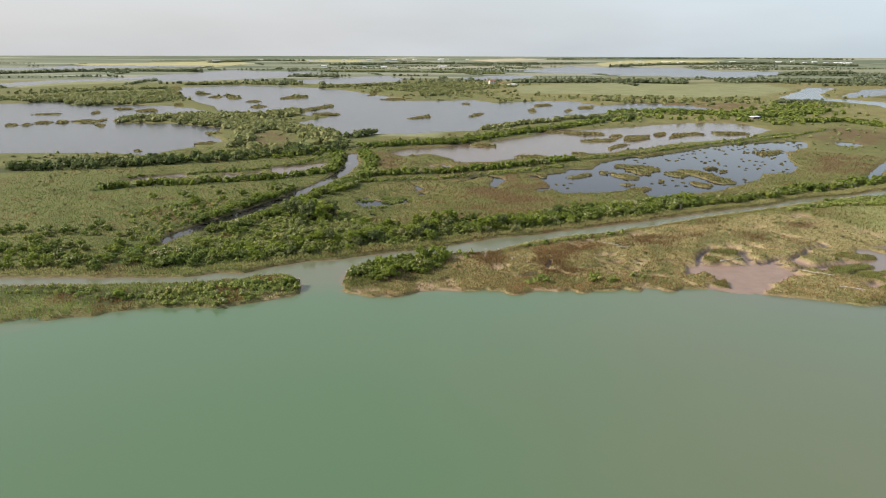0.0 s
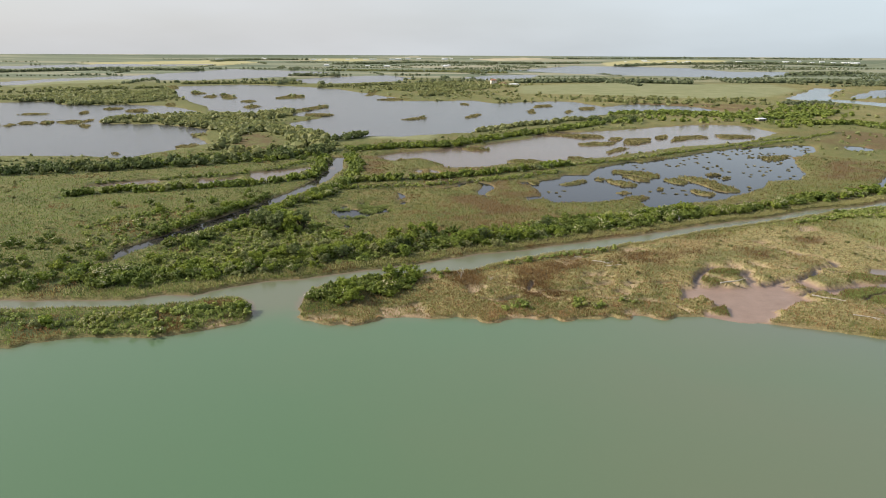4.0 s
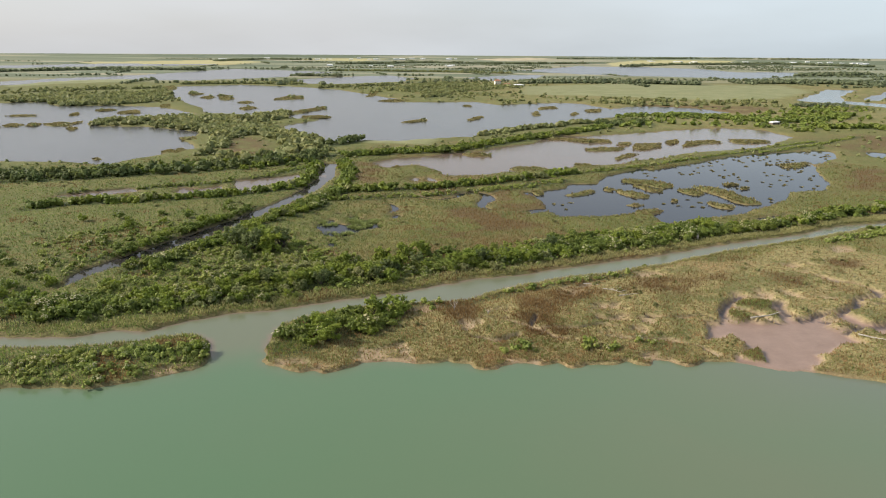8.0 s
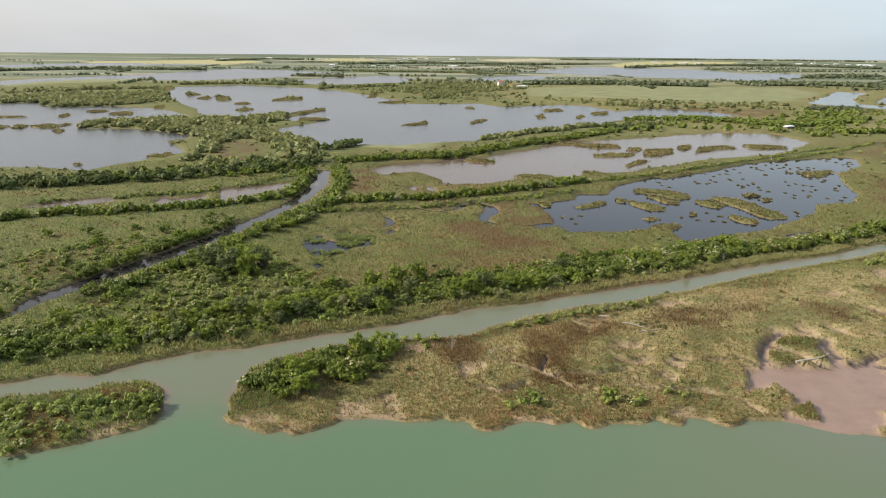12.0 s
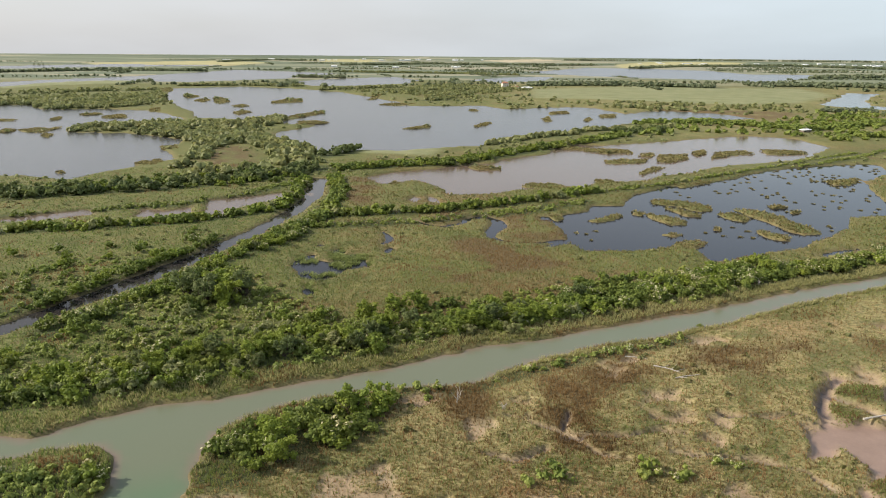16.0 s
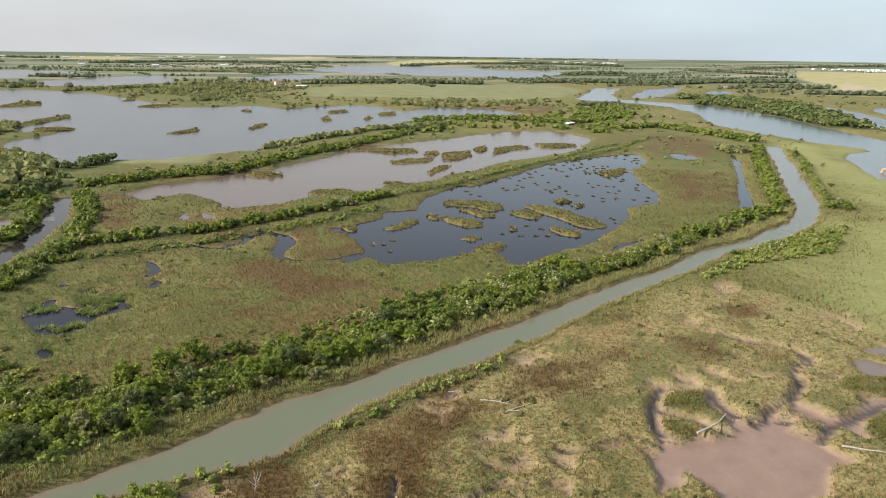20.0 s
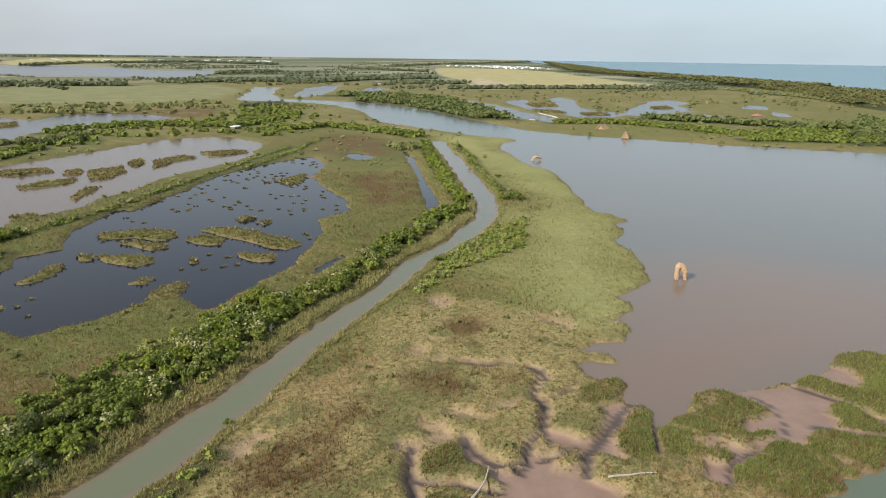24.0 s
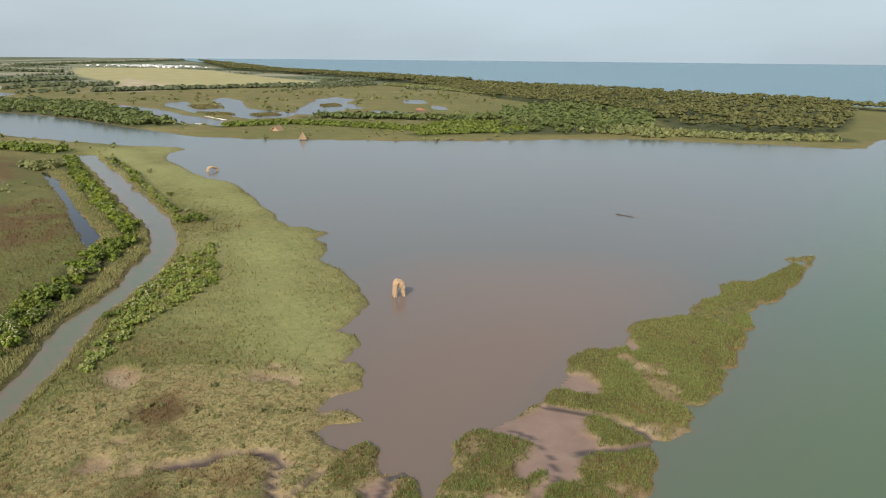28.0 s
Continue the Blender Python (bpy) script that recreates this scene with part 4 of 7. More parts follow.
creek(1, 1.2, [(136.6, 205.3), (134.3, 205.7), (131.2, 204.4), (129.1, 202.7), (128.2, 201), (126, 198.9), (122.5, 197.2), (120.5, 195.4)])
creek(0.9, 0.8, [(136.1, 198.6), (131.9, 199.6), (128.3, 200.7)])
creek(1.6, 1.4, [(141.1, 185.7), (138.6, 188.3), (135.8, 188.2), (132.2, 188.2), (129.1, 187.3), (124.1, 185.7), (122.1, 185.2), (119.6, 185.4)])
creek(1.4, 1, [(134.5, 181.6), (129.4, 179.3), (126.6, 177.4)])
creek(1, 0.9, [(156.8, 173), (155.1, 167.9), (151.3, 166.2), (147.6, 165), (145.1, 163.8), (142.4, 165)])
creek(1.6, 0.6, [(166.4, 168.4), (166, 162.8), (164.6, 157.3), (162.3, 152.9), (159.7, 150)])
creek(2.2, 0.6, [(152.9, 161.5), (155.5, 156.3), (157.4, 152.6), (158.3, 150.2)])
creek(1.4, 1.2, [(101.2, 206.7), (97.1, 204.2), (95.1, 202.5), (95.2, 199.5), (95.9, 197.1), (98.5, 194.9), (99.2, 192), (101.1, 189.3)])
creek(1.5, 1, [(95.9, 202.9), (92, 198), (90.2, 194.8), (90.3, 192)])
creek(1.6, 1.4, [(109, 202.4), (106.8, 198.5), (106.1, 194.8), (107.1, 192.2), (106.3, 189.8)])
creek(1.3, 1.4, [(126.9, 199.8), (121.8, 195.9), (118.7, 194.1), (114.8, 194), (111.2, 192.2), (108, 190.2)])
creek(1.3, 1, [(111.5, 189.7), (116.2, 187.8), (118.8, 187.5)])
creek(2, 1.4, [(113.6, 181.9), (118.1, 184.8), (122.7, 185.3), (127.3, 186.3), (132.3, 187.4)])
creek(1.4, 0.9, [(124.9, 166), (130.5, 167.4), (134.6, 167.2), (138.2, 165.6)])
creek(0.8, 1.6, [(105.6, 194.2), (108.4, 192.2), (109.3, 191.6)])
creek(0.7, 1.2, [(72.2, 193.6), (78.7, 192.1), (85.1, 193.3), (87.8, 189.2)])
creek(0.6, 1.3, [(59.1, 181.6), (66.1, 180.3), (71.1, 179.5), (77.1, 176.3), (78.9, 171.5)])
creek(0.5, 1.5, [(34.1, 194.7), (39.2, 190.7), (44.2, 187.3), (47.4, 182), (51.4, 180.8)])
water("dark_pond", [(67, 348), (74.4, 349), (88.9, 356.8), (93.4, 367), (107.3, 367.5), (109.9, 376), (120, 391.8), (131, 401), (141.3, 411), (148.9, 414), (162.9, 421), (182.7, 431), (197.2, 445), (219.6, 461), (244.2, 471), (270.3, 480), (292.9, 481), (274.2, 448), (246.8, 425), (232, 394.9), (218.9, 362.5), (208, 348.5), (189.4, 344), (176.9, 327.5), (164.7, 316.1), (147, 302.6), (133.2, 297.3), (122.1, 291.7), (115.7, 287), (110.6, 286.5), (109.8, 290.4), (110.9, 299.1), (105.1, 303), (99.7, 302.3), (94, 300.4), (88.6, 298.5), (83.2, 300), (78.5, 299), (74.1, 298.5), (72.1, 304.9), (71.8, 309.8), (68.8, 306.6), (64.2, 304.2), (60.5, 305.3), (67.3, 311.2), (71.7, 314.7), (71.6, 325.3), (71.3, 333), (71.7, 338), (67.7, 340.7)])
water("meander", [(19.3, 343.7), (22.7, 337.2), (26.5, 334.3), (30.6, 333.4), (34.7, 337.1), (37.7, 343.8), (42.2, 347.6), (47.4, 348.4), (51.4, 343.2), (53.4, 335.8), (51, 327.1), (48.3, 322.3), (47.8, 317), (49.6, 312.5), (53.7, 309.9), (62.1, 310.8), (69.5, 314.2), (70.4, 311.4), (62.4, 309.4), (53.5, 308.6), (48.5, 311.4), (45, 316.2), (43.4, 323), (45.3, 329), (47.4, 336.3), (47.6, 342), (46.4, 346.4), (43.8, 344.8), (40.2, 341.9), (36.7, 335.6), (31.4, 331), (25.5, 332), (21.1, 336), (18, 343)])
water("meander", [(8.3, 325.1), (11.1, 320.2), (12.8, 313.8), (10.9, 309.3), (8.4, 307.8), (7.5, 309.1), (9.3, 310.4), (10.2, 313.8), (9.2, 319.6), (7.4, 324.6)])
water("meander", [(13, 303.2), (12.4, 300.4), (11.2, 297.5), (9.6, 297.9), (10.1, 301.1), (11.1, 303.8)])
water("small_pond", [(-17, 285.7), (-16, 291.2), (-14.2, 295.2), (-12, 297), (-10.1, 290.5), (-4.7, 287.8), (-5.9, 301.7), (-3.7, 303.3), (-1.7, 289.3), (-0.5, 296.7), (3.1, 296.4), (6, 283.4), (1.7, 280.9), (-1.3, 279.7), (-2.9, 274.4), (-6.9, 270.3), (-11.9, 272), (-15, 279.2)])
water("small_pond", [(-4.4, 286.9), (-5, 299.1), (-3.9, 301), (-2.5, 290.4), (-0.7, 286.9), (0.6, 295), (3.3, 291.9), (4.6, 285.1), (2, 284)])
water("small_pond", [(-10.6, 262), (-9.7, 266.2), (-7.7, 263), (-7.2, 259.3), (-9.7, 259.3)])
water("small_pond", [(-12.6, 308.7), (-11, 309.7), (-10.1, 306.4), (-11.5, 305)])
water("brown_pond", [(-3.8, 436), (2.2, 445), (11.5, 453), (21.4, 458), (31.9, 463), (41.7, 472), (51.9, 478), (66.8, 483), (71.5, 496), (86.1, 509), (104.7, 520), (113.2, 543), (134.3, 569), (152.6, 564), (176, 574), (207.7, 590), (242.8, 608), (269.1, 622), (298.4, 619), (310.3, 604), (306.8, 572), (306.2, 554), (288.5, 535), (273.1, 517), (242.9, 494), (207.6, 479), (188.2, 469), (170.8, 453), (161.3, 446), (145.5, 438), (135.6, 427), (125.2, 423), (107.7, 420), (99.1, 408), (88.9, 409), (81, 407), (72.8, 403), (65.4, 402), (58.6, 395.5), (50.3, 392.3), (41.3, 389.6), (33.9, 391.9), (33.5, 403), (27.5, 417), (20.9, 426), (14.1, 424), (9.7, 416), (4.4, 416), (-0.4, 426)])
water("brown_pond", [(17.1, 378.9), (20.2, 387.8), (22.1, 381.2), (19.1, 374.5)])
water("brown_pond", [(25.4, 389.2), (29.3, 382.9), (29.8, 373), (25.9, 376.1)])
island("islet", [(120.7, 377.2), (125.8, 379.3), (136.8, 374.7), (143, 365.6), (139.9, 357.5), (133.2, 355.3), (128.3, 366.7), (119.9, 370.5)])
island("islet", [(149.4, 360.2), (157.2, 357.8), (162.3, 348.3), (162.4, 339.8), (164.5, 329.2), (164.5, 319.8), (156.2, 318), (152.6, 323.6), (153.2, 332.7), (150.6, 345.6)])
island("islet", [(139.2, 352.3), (147, 353.1), (149.6, 343.8), (143.9, 337.6), (139.3, 345)])
island("islet", [(120.8, 363.4), (126.2, 361.8), (130.6, 355), (131.2, 346.6), (124.6, 346.6), (123.9, 356)])
island("islet", [(111.3, 350.8), (116.4, 349.2), (122, 340.7), (120.8, 333.7), (114.3, 333.1), (109.7, 343.6)])
island("islet", [(106.9, 357.2), (110.9, 352.9), (107.9, 348), (105.5, 350.7)])
island("islet", [(84.2, 341), (90.8, 345.9), (99.5, 352.6), (100.4, 347.5), (93.5, 340.6), (86.3, 337.7)])
island("islet", [(142.7, 326.8), (146.5, 321.1), (150.1, 315.7), (146.8, 310.2), (141.2, 311.9), (140.4, 320.5)])
island("islet", [(105.6, 319.4), (111.6, 321.4), (114.1, 319.1), (108.7, 314.6)])
island("islet", [(105.4, 307), (113.4, 311.6), (117.5, 310.3), (115.2, 303.8), (108.4, 300.5), (98.1, 298.6)])
island("islet", [(225.9, 426), (241.7, 431), (250.1, 432), (233.8, 414), (223.2, 413)])
island("islet", [(145.4, 415), (154.9, 420), (164.9, 425), (165.6, 420), (152, 410), (145.1, 407)])
island("islet", [(71.5, 347.6), (76.1, 349.7), (76.6, 343.4), (71.6, 339.1)])
island("islet", [(127.9, 328.8), (130.8, 327.9), (128.4, 324.3), (126.4, 325.8)])
island("islet", [(167.3, 366.5), (173.8, 368.3), (173.1, 362.3), (166.7, 360.6)])
island("islet", [(171.2, 356.9), (175.8, 355.5), (171.7, 351), (169, 351.8)])
island("islet", [(120.7, 556), (133.1, 549), (146.4, 543), (161.3, 536), (158.2, 523), (143.8, 522), (129.7, 536), (117.8, 540)])
island("islet", [(133.5, 493), (146.5, 497), (160.8, 497), (154.7, 485), (138.1, 481), (130.5, 483)])
island("islet", [(139.3, 451), (151.4, 467), (160.4, 468), (147.6, 452), (137.8, 442)])
island("islet", [(162.3, 522), (172.6, 525), (166.5, 508), (158.1, 508)])
island("islet", [(172.5, 514), (191.8, 519), (185.6, 500), (170.4, 485), (162.5, 487)])
island("islet", [(198.8, 529), (212.3, 543), (205.2, 521), (194.6, 508)])
island("islet", [(216.3, 530), (236.4, 537), (238.4, 524), (216.4, 513), (198.4, 499)])
island("islet", [(250.2, 542), (271.5, 537), (278.2, 525), (256.9, 519), (243.9, 522)])
island("islet", [(48.2, 468), (54.3, 474), (68.5, 464), (66.8, 458), (55.3, 458)])
island("islet", [(69.3, 411), (75.9, 419), (88, 416), (95.4, 404), (84.8, 402), (77.9, 404)])
island("islet", [(8.6, 421), (10.7, 424), (11.9, 418), (9.8, 414)])
island("islet", [(110.1, 428), (118.3, 428), (119.4, 418), (108.6, 414)])
water("river", [(-170.8, 193.5), (-59.2, 187.8), (-55, 189.5), (-50.5, 191.1), (-43.7, 190.1), (-40.7, 193.2), (-33.5, 197.7), (-26.5, 200.8), (-17.7, 202.9), (-10, 206.2), (1.7, 210.7), (9.1, 213.1), (14.2, 215.3), (25.4, 221.2), (34.8, 225.5), (45.1, 228.5), (57.2, 231.5), (73.3, 236.4), (82.1, 239.8), (84.7, 234.3), (77.5, 230.6), (67.6, 226.7), (55.8, 225), (47.8, 219.8), (40.5, 216.1), (36.1, 212.7), (32.6, 209.2), (26.7, 206.8), (19.3, 206.4), (8.3, 205.1), (2.4, 203.5), (-6.5, 199.1), (-10.5, 196), (-13.9, 190.9), (-14.5, 184.1), (-15, 177.7), (-14.5, 173.8), (-25.2, 173.2), (-26.1, 178.1), (-28, 184.5), (-32.3, 187.9), (-38.2, 186.9), (-42.4, 184.8), (-50.5, 182.8), (-56, 181.9), (-147.8, 182.2)])
water("river", [(42.2, 224.6), (49.5, 230.1), (59.5, 233.8), (71.5, 238.4), (85.9, 244), (104, 251.7), (123.4, 260.4), (147.2, 268.8), (176.3, 283.4), (199.6, 288.8), (216.9, 297.6), (233.2, 304.3), (244.8, 312.3), (266.3, 332.7), (294.5, 365.8), (333.9, 408), (385.4, 467), (408, 491), (416, 486), (393.1, 462), (342.6, 403), (304.2, 359.8), (274.3, 327.7), (252.1, 307.7), (236.7, 297.6), (218.3, 288.7), (206, 284.6), (182.1, 278), (154.4, 265.2), (115, 248.9), (95.8, 238.8), (85.3, 234.2), (80, 233), (66.6, 227.3), (55.8, 223.2), (48.9, 219.6)])
zone("sand", [(52.9, 210.9), (56.9, 215.7), (61.3, 217.6), (64.6, 216.9), (61.2, 213.1), (56.6, 209)])
zone("sand", [(77.1, 224.1), (82.5, 226.7), (87.5, 227.3), (87, 225.7), (80.8, 223.3), (77.1, 221.9)])
island("lake_islet", [(-326.5, 612), (-333.4, 632), (-323.3, 628), (-318, 610), (-321.5, 608)])
island("lake_islet", [(-314.4, 613), (-319, 630), (-309.8, 626), (-306.4, 612), (-310, 610)])
island("lake_islet", [(-310.8, 631), (-315.8, 653), (-302.2, 648), (-298.9, 629), (-304.6, 627)])
island("lake_islet", [(-294.1, 636), (-299.8, 658), (-288.5, 653), (-284.4, 634), (-288.8, 631)])
island("lake_islet", [(-282.6, 648), (-284.8, 666), (-271.4, 662), (-270.6, 646), (-276.8, 644)])
island("lake_islet", [(-265.2, 653), (-269.9, 671), (-262.6, 667), (-259, 651), (-261.6, 649)])
island("lake_islet", [(-249, 607), (-253.2, 623), (-247.2, 619), (-243.8, 605), (-246, 603)])
island("lake_islet", [(-364.6, 725), (-357.4, 736), (-330.6, 733), (-338.9, 724), (-354, 722)])
island("lake_islet", [(-308.6, 740), (-315.7, 764), (-308, 759), (-302.3, 738), (-304.6, 735)])
island("lake_islet", [(-304.4, 787), (-305.1, 807), (-289.4, 802), (-289.9, 785), (-297.7, 783)])
island("lake_islet", [(-271.2, 768), (-273.4, 794), (-257.6, 788), (-256.9, 766), (-264.4, 763)])
island("lake_islet", [(-133.8, 475), (-132.3, 488), (-121.6, 485), (-123.7, 474), (-129.5, 473)])
island("lake_islet", [(-421, 1436), (-403, 1506), (-322.7, 1494), (-346.6, 1433), (-390.4, 1424)])
island("lake_islet", [(-311.1, 1466), (-285.5, 1540), (-201, 1527), (-231.9, 1463), (-279.2, 1453)])
island("lake_islet", [(-83.8, 704), (-75.9, 720), (-55.6, 717), (-64.2, 702), (-76.2, 701)])
island("lake_islet", [(-126.5, 746), (-101.5, 775), (-87.9, 817), (-73.2, 853), (-68.2, 825), (-83.4, 775), (-101.3, 731), (-119, 718)])
CLEARING = np.array([(-93.9, 464), (-106.6, 539), (-94.6, 562), (-76.2, 537), (-63.1, 499), (-54.4, 464), (-72.5, 460), (-83.4, 454)], float)

# where the water is tinted brown, with silt in the lagoon, and the canal's middle line
TINT_OUTLINES = (
    (0.95, 75.0, [(118, 190), (180, 160), (230, 142), (250, 165), (238, 205), (200, 220), (160, 208)]),
    (0.38, 150.0, [(125, 185), (245, 135), (330, 100), (470, 150), (560, 260), (520, 380), (380, 400), (300, 320), (235, 245), (165, 205)]),
    (0.12, 90.0, [(170, 90), (330, 60), (700, -150), (700, 150), (330, 120)]),
    (0.3, 60.0, [(60, 140), (110, 120), (160, 140), (110, 185), (70, 175)]),
    # the open river south of the salt marsh, tinted greyer-brown
    (0.34, 70.0, [(50, 30), (200, 20), (200, 130), (60, 140)]),
)
CANAL_LINE = np.array([(-130, 188), (-46, 189), (0, 205), (40, 218), (64, 228), (95, 240), (120, 254), (143, 263), (172, 272), (192, 279), (230, 292), (245, 304), (275, 338), (312, 380), (350, 424), (396, 474)], float)
# the drier salt marsh between canal and river
WARM_OUTLINE = np.array([(-20, 160), (9, 200), (36, 208), (75, 224), (100, 235), (135, 250), (160, 240), (172, 212), (150, 180), (125, 160), (60, 150), (0, 160)], float)
# the clear river beyond the reed spit
RIVER_SIDE = np.array([(140, 150), (169, 143), (195, 132), (275, 103), (344, 74), (447, 30), (700, -150), (700, -700), (140, -700)], float)
# the shallow grey lagoon inside the spit, and the river above it
LAGOON = np.array([(118, 190), (245, 135), (447, 60), (700, -60), (760, 200), (620, 430), (700, 800), (860, 1320), (640, 1250), (450, 700), (430, 470), (380, 420), (300, 330), (235, 245), (165, 208)], float)
# the wide river goes on behind the start of the walk
water("river", [(-520, -320), (900, -320), (760, -60), (447, 20), (275, 92), (169, 135), (120, 118), (60, 112), (-60, 112), (-520, 120)])
# ---------------------------------------------------------------- fields over the plan
CENTRE = np.array((15.0, 60.0))


def rise(xy):
    """Far off, the sheet of land and sea comes up to the height at which the true horizon stands."""
    r = np.hypot(*(xy - CENTRE).T)
    return 38.5 * np.clip((r - 2500.0) / 2400.0, 0, None) ** 1.5


def lattice(ix, iy, seed):
    h = (ix * 374761393 + iy * 668265263 + seed * 1442695041) & 0xFFFFFFFF
    h = ((h ^ (h >> 13)) * 1274126177) & 0xFFFFFFFF
    return ((h ^ (h >> 16)) & 0xFFFF) / 65535.0


def vnoise(xy, size, seed=0, octaves=3):
    """Value noise about 0, from -1 to 1."""
    out, amp, total = np.zeros(len(xy)), 1.0, 0.0
    for k in range(octaves):
        p = xy / (size / 2**k)
        i = np.floor(p).astype(np.int64)
        f = p - i
        f = f * f * (3 - 2 * f)
        a, b = lattice(i[:, 0], i[:, 1], seed + k), lattice(i[:, 0] + 1, i[:, 1], seed + k)
        c, d = lattice(i[:, 0], i[:, 1] + 1, seed + k), lattice(i[:, 0] + 1, i[:, 1] + 1, seed + k)
        out += amp * ((a + (b - a) * f[:, 0]) * (1 - f[:, 1]) + (c + (d - c) * f[:, 0]) * f[:, 1])
        total += amp
        amp *= 0.5
    return 2 * out / total - 1


def signed(xy, poly, reach=40.0):
    """Distance to an outline, negative inside, cut off at reach."""
    out = np.full(len(xy), reach)
    lo, hi = poly.min(0) - reach, poly.max(0) + reach
    near = np.flatnonzero(((xy > lo) & (xy < hi)).all(1))
    if not len(near):
        return out
    p = xy[near]
    best, inside = np.full(len(p), 1e18), np.zeros(len(p), bool)
    for a, b in zip(poly, np.roll(poly, -1, 0)):
        ab, ap = b - a, p - a
        h = np.clip((ap @ ab) / max(ab @ ab, 1e-9), 0, 1)
        best = np.minimum(best, ((ap - h[:, None] * ab) ** 2).sum(1))
        if a[1] != b[1]:
            cross = ((a[1] > p[:, 1]) != (b[1] > p[:, 1])) & (p[:, 0] < (b[0] - a[0]) * (p[:, 1] - a[1]) / (b[1] - a[1]) + a[0])
            inside ^= cross
    d = np.sqrt(best)
    out[near] = np.minimum(np.where(inside, -d, d), reach)
    return out


def from_line(xy, line, reach=200.0):
    out = np.full(len(xy), reach)
    near = np.flatnonzero(((xy > line.min(0) - reach) & (xy < line.max(0) + reach)).all(1))
    p, best = xy[near], np.full(len(near), reach * reach)
    for a, b in zip(line[:-1], line[1:]):
        ab, ap = b - a, p - a
        h = np.clip((ap @ ab) / max(ab @ ab, 1e-9), 0, 1)
        best = np.minimum(best, ((ap - h[:, None] * ab) ** 2).sum(1))
    out[near] = np.sqrt(best)
    return out


def smooth(x, a, b):
    u = np.clip((x - a) / (b - a), 0, 1)
    return u * u * (3 - 2 * u)


def uneven(xy):
    """The plan's outlines are frayed: small bays and points, larger far from the start of the walk."""
    r = np.hypot(*(xy - CENTRE).T)
    amp = np.clip(r / 130.0, 0.9, 6.0)
    size = 7.0
    near = np.stack([vnoise(xy, size, 11), vnoise(xy, size, 23)], 1) * (np.minimum(amp, 2.2) * (0.4 + 0.6 * smooth(r, 380, 600)))[:, None]
    far = np.stack([vnoise(xy, 40.0, 31), vnoise(xy, 40.0, 43)], 1) * (np.clip(amp - 1.5, 0, None) * smooth(r, 260, 700))[:, None] * 1.5
    nick = np.stack([vnoise(xy, 3.0, 55, 2), vnoise(xy, 3.0, 57, 2)], 1) * 0.9
    return xy + near + far + nick


def water_fields(q):
    """Distance to each body of water, the islets taken out."""
    bodies = {}
    for name, poly in WATERS:
        d = signed(q, poly)
        bodies[name] = np.minimum(bodies.get(name, 40.0), d)
    isl = np.full(len(q), 40.0)
    for _, poly in ISLANDS:
        isl = np.minimum(isl, signed(q, poly, 20.0))
    wet = np.full(len(q), 40.0)
    for d in bodies.values():
        wet = np.minimum(wet, d)
    return bodies, np.maximum(wet, -isl)


def zone_fields(q, xy):
    fray = vnoise(xy, 9.0, 71) * 5.0
    fine = vnoise(xy, 4.0, 70, 3)
    out = {}
    for name, poly in ZONES:
        far = np.hypot(*(poly.mean(0) - CENTRE)) / 200.0
        if name in ("mud", "sand", "reeds"):
            soft, d = min(2.0, 0.35 + 0.5 * far), signed(q, poly) + fine * (3.6 if name == "sand" else 1.2)
        elif name == "meadow":
            soft, d = 22.0, signed(q, poly) + fray + 14 * vnoise(xy, 30.0, 72)
        else:
            soft, d = min(12.0, 2.0 + 2 * far), signed(q, poly) + fray * 0.6 + fine * 2
        out[name] = np.maximum(out.get(name, 0.0), 1 - smooth(d, -soft, soft))
    # reeds stand in the mud and sand; sand is broken by grass; creeks cut through both
    reeds = out["reeds"]
    out["dry"] = np.maximum(out["dry"] * smooth(vnoise(xy, 9.0, 74, 4), -0.5, 0.1), reeds * 0.5)
    reeds = reeds * smooth(vnoise(xy, 11.0, 78), -0.55, -0.35) * (1 - 0.85 * out["sand"])
    out["reeds"] = reeds
    out["mud"] = out["mud"] * (1 - reeds)
    bare = out["sand"] * smooth(vnoise(xy, 4.0, 73, 4), -0.4, 0.1)
    cut = np.zeros(len(q))
    bent = xy + np.stack([vnoise(xy, 6.0, 75), vnoise(xy, 6.0, 76)], 1) * 0.9
    for width, margin, line in CREEKS:
        d = from_line(bent, line, 20.0)
        cut = np.maximum(cut, 1 - smooth(d, width * 0.32, width * 0.52))
        bare = np.maximum(bare, (1 - smooth(d + fine * margin * 0.7, width * 0.6, width * 0.6 + margin * 0.5)) * 0.85)
    out["creek"] = cut
    out["sand"] = np.maximum(bare * (1 - reeds), np.clip(3.2 * out["mud"] * (1 - out["mud"]), 0, 1) * (1 - reeds))
    return out


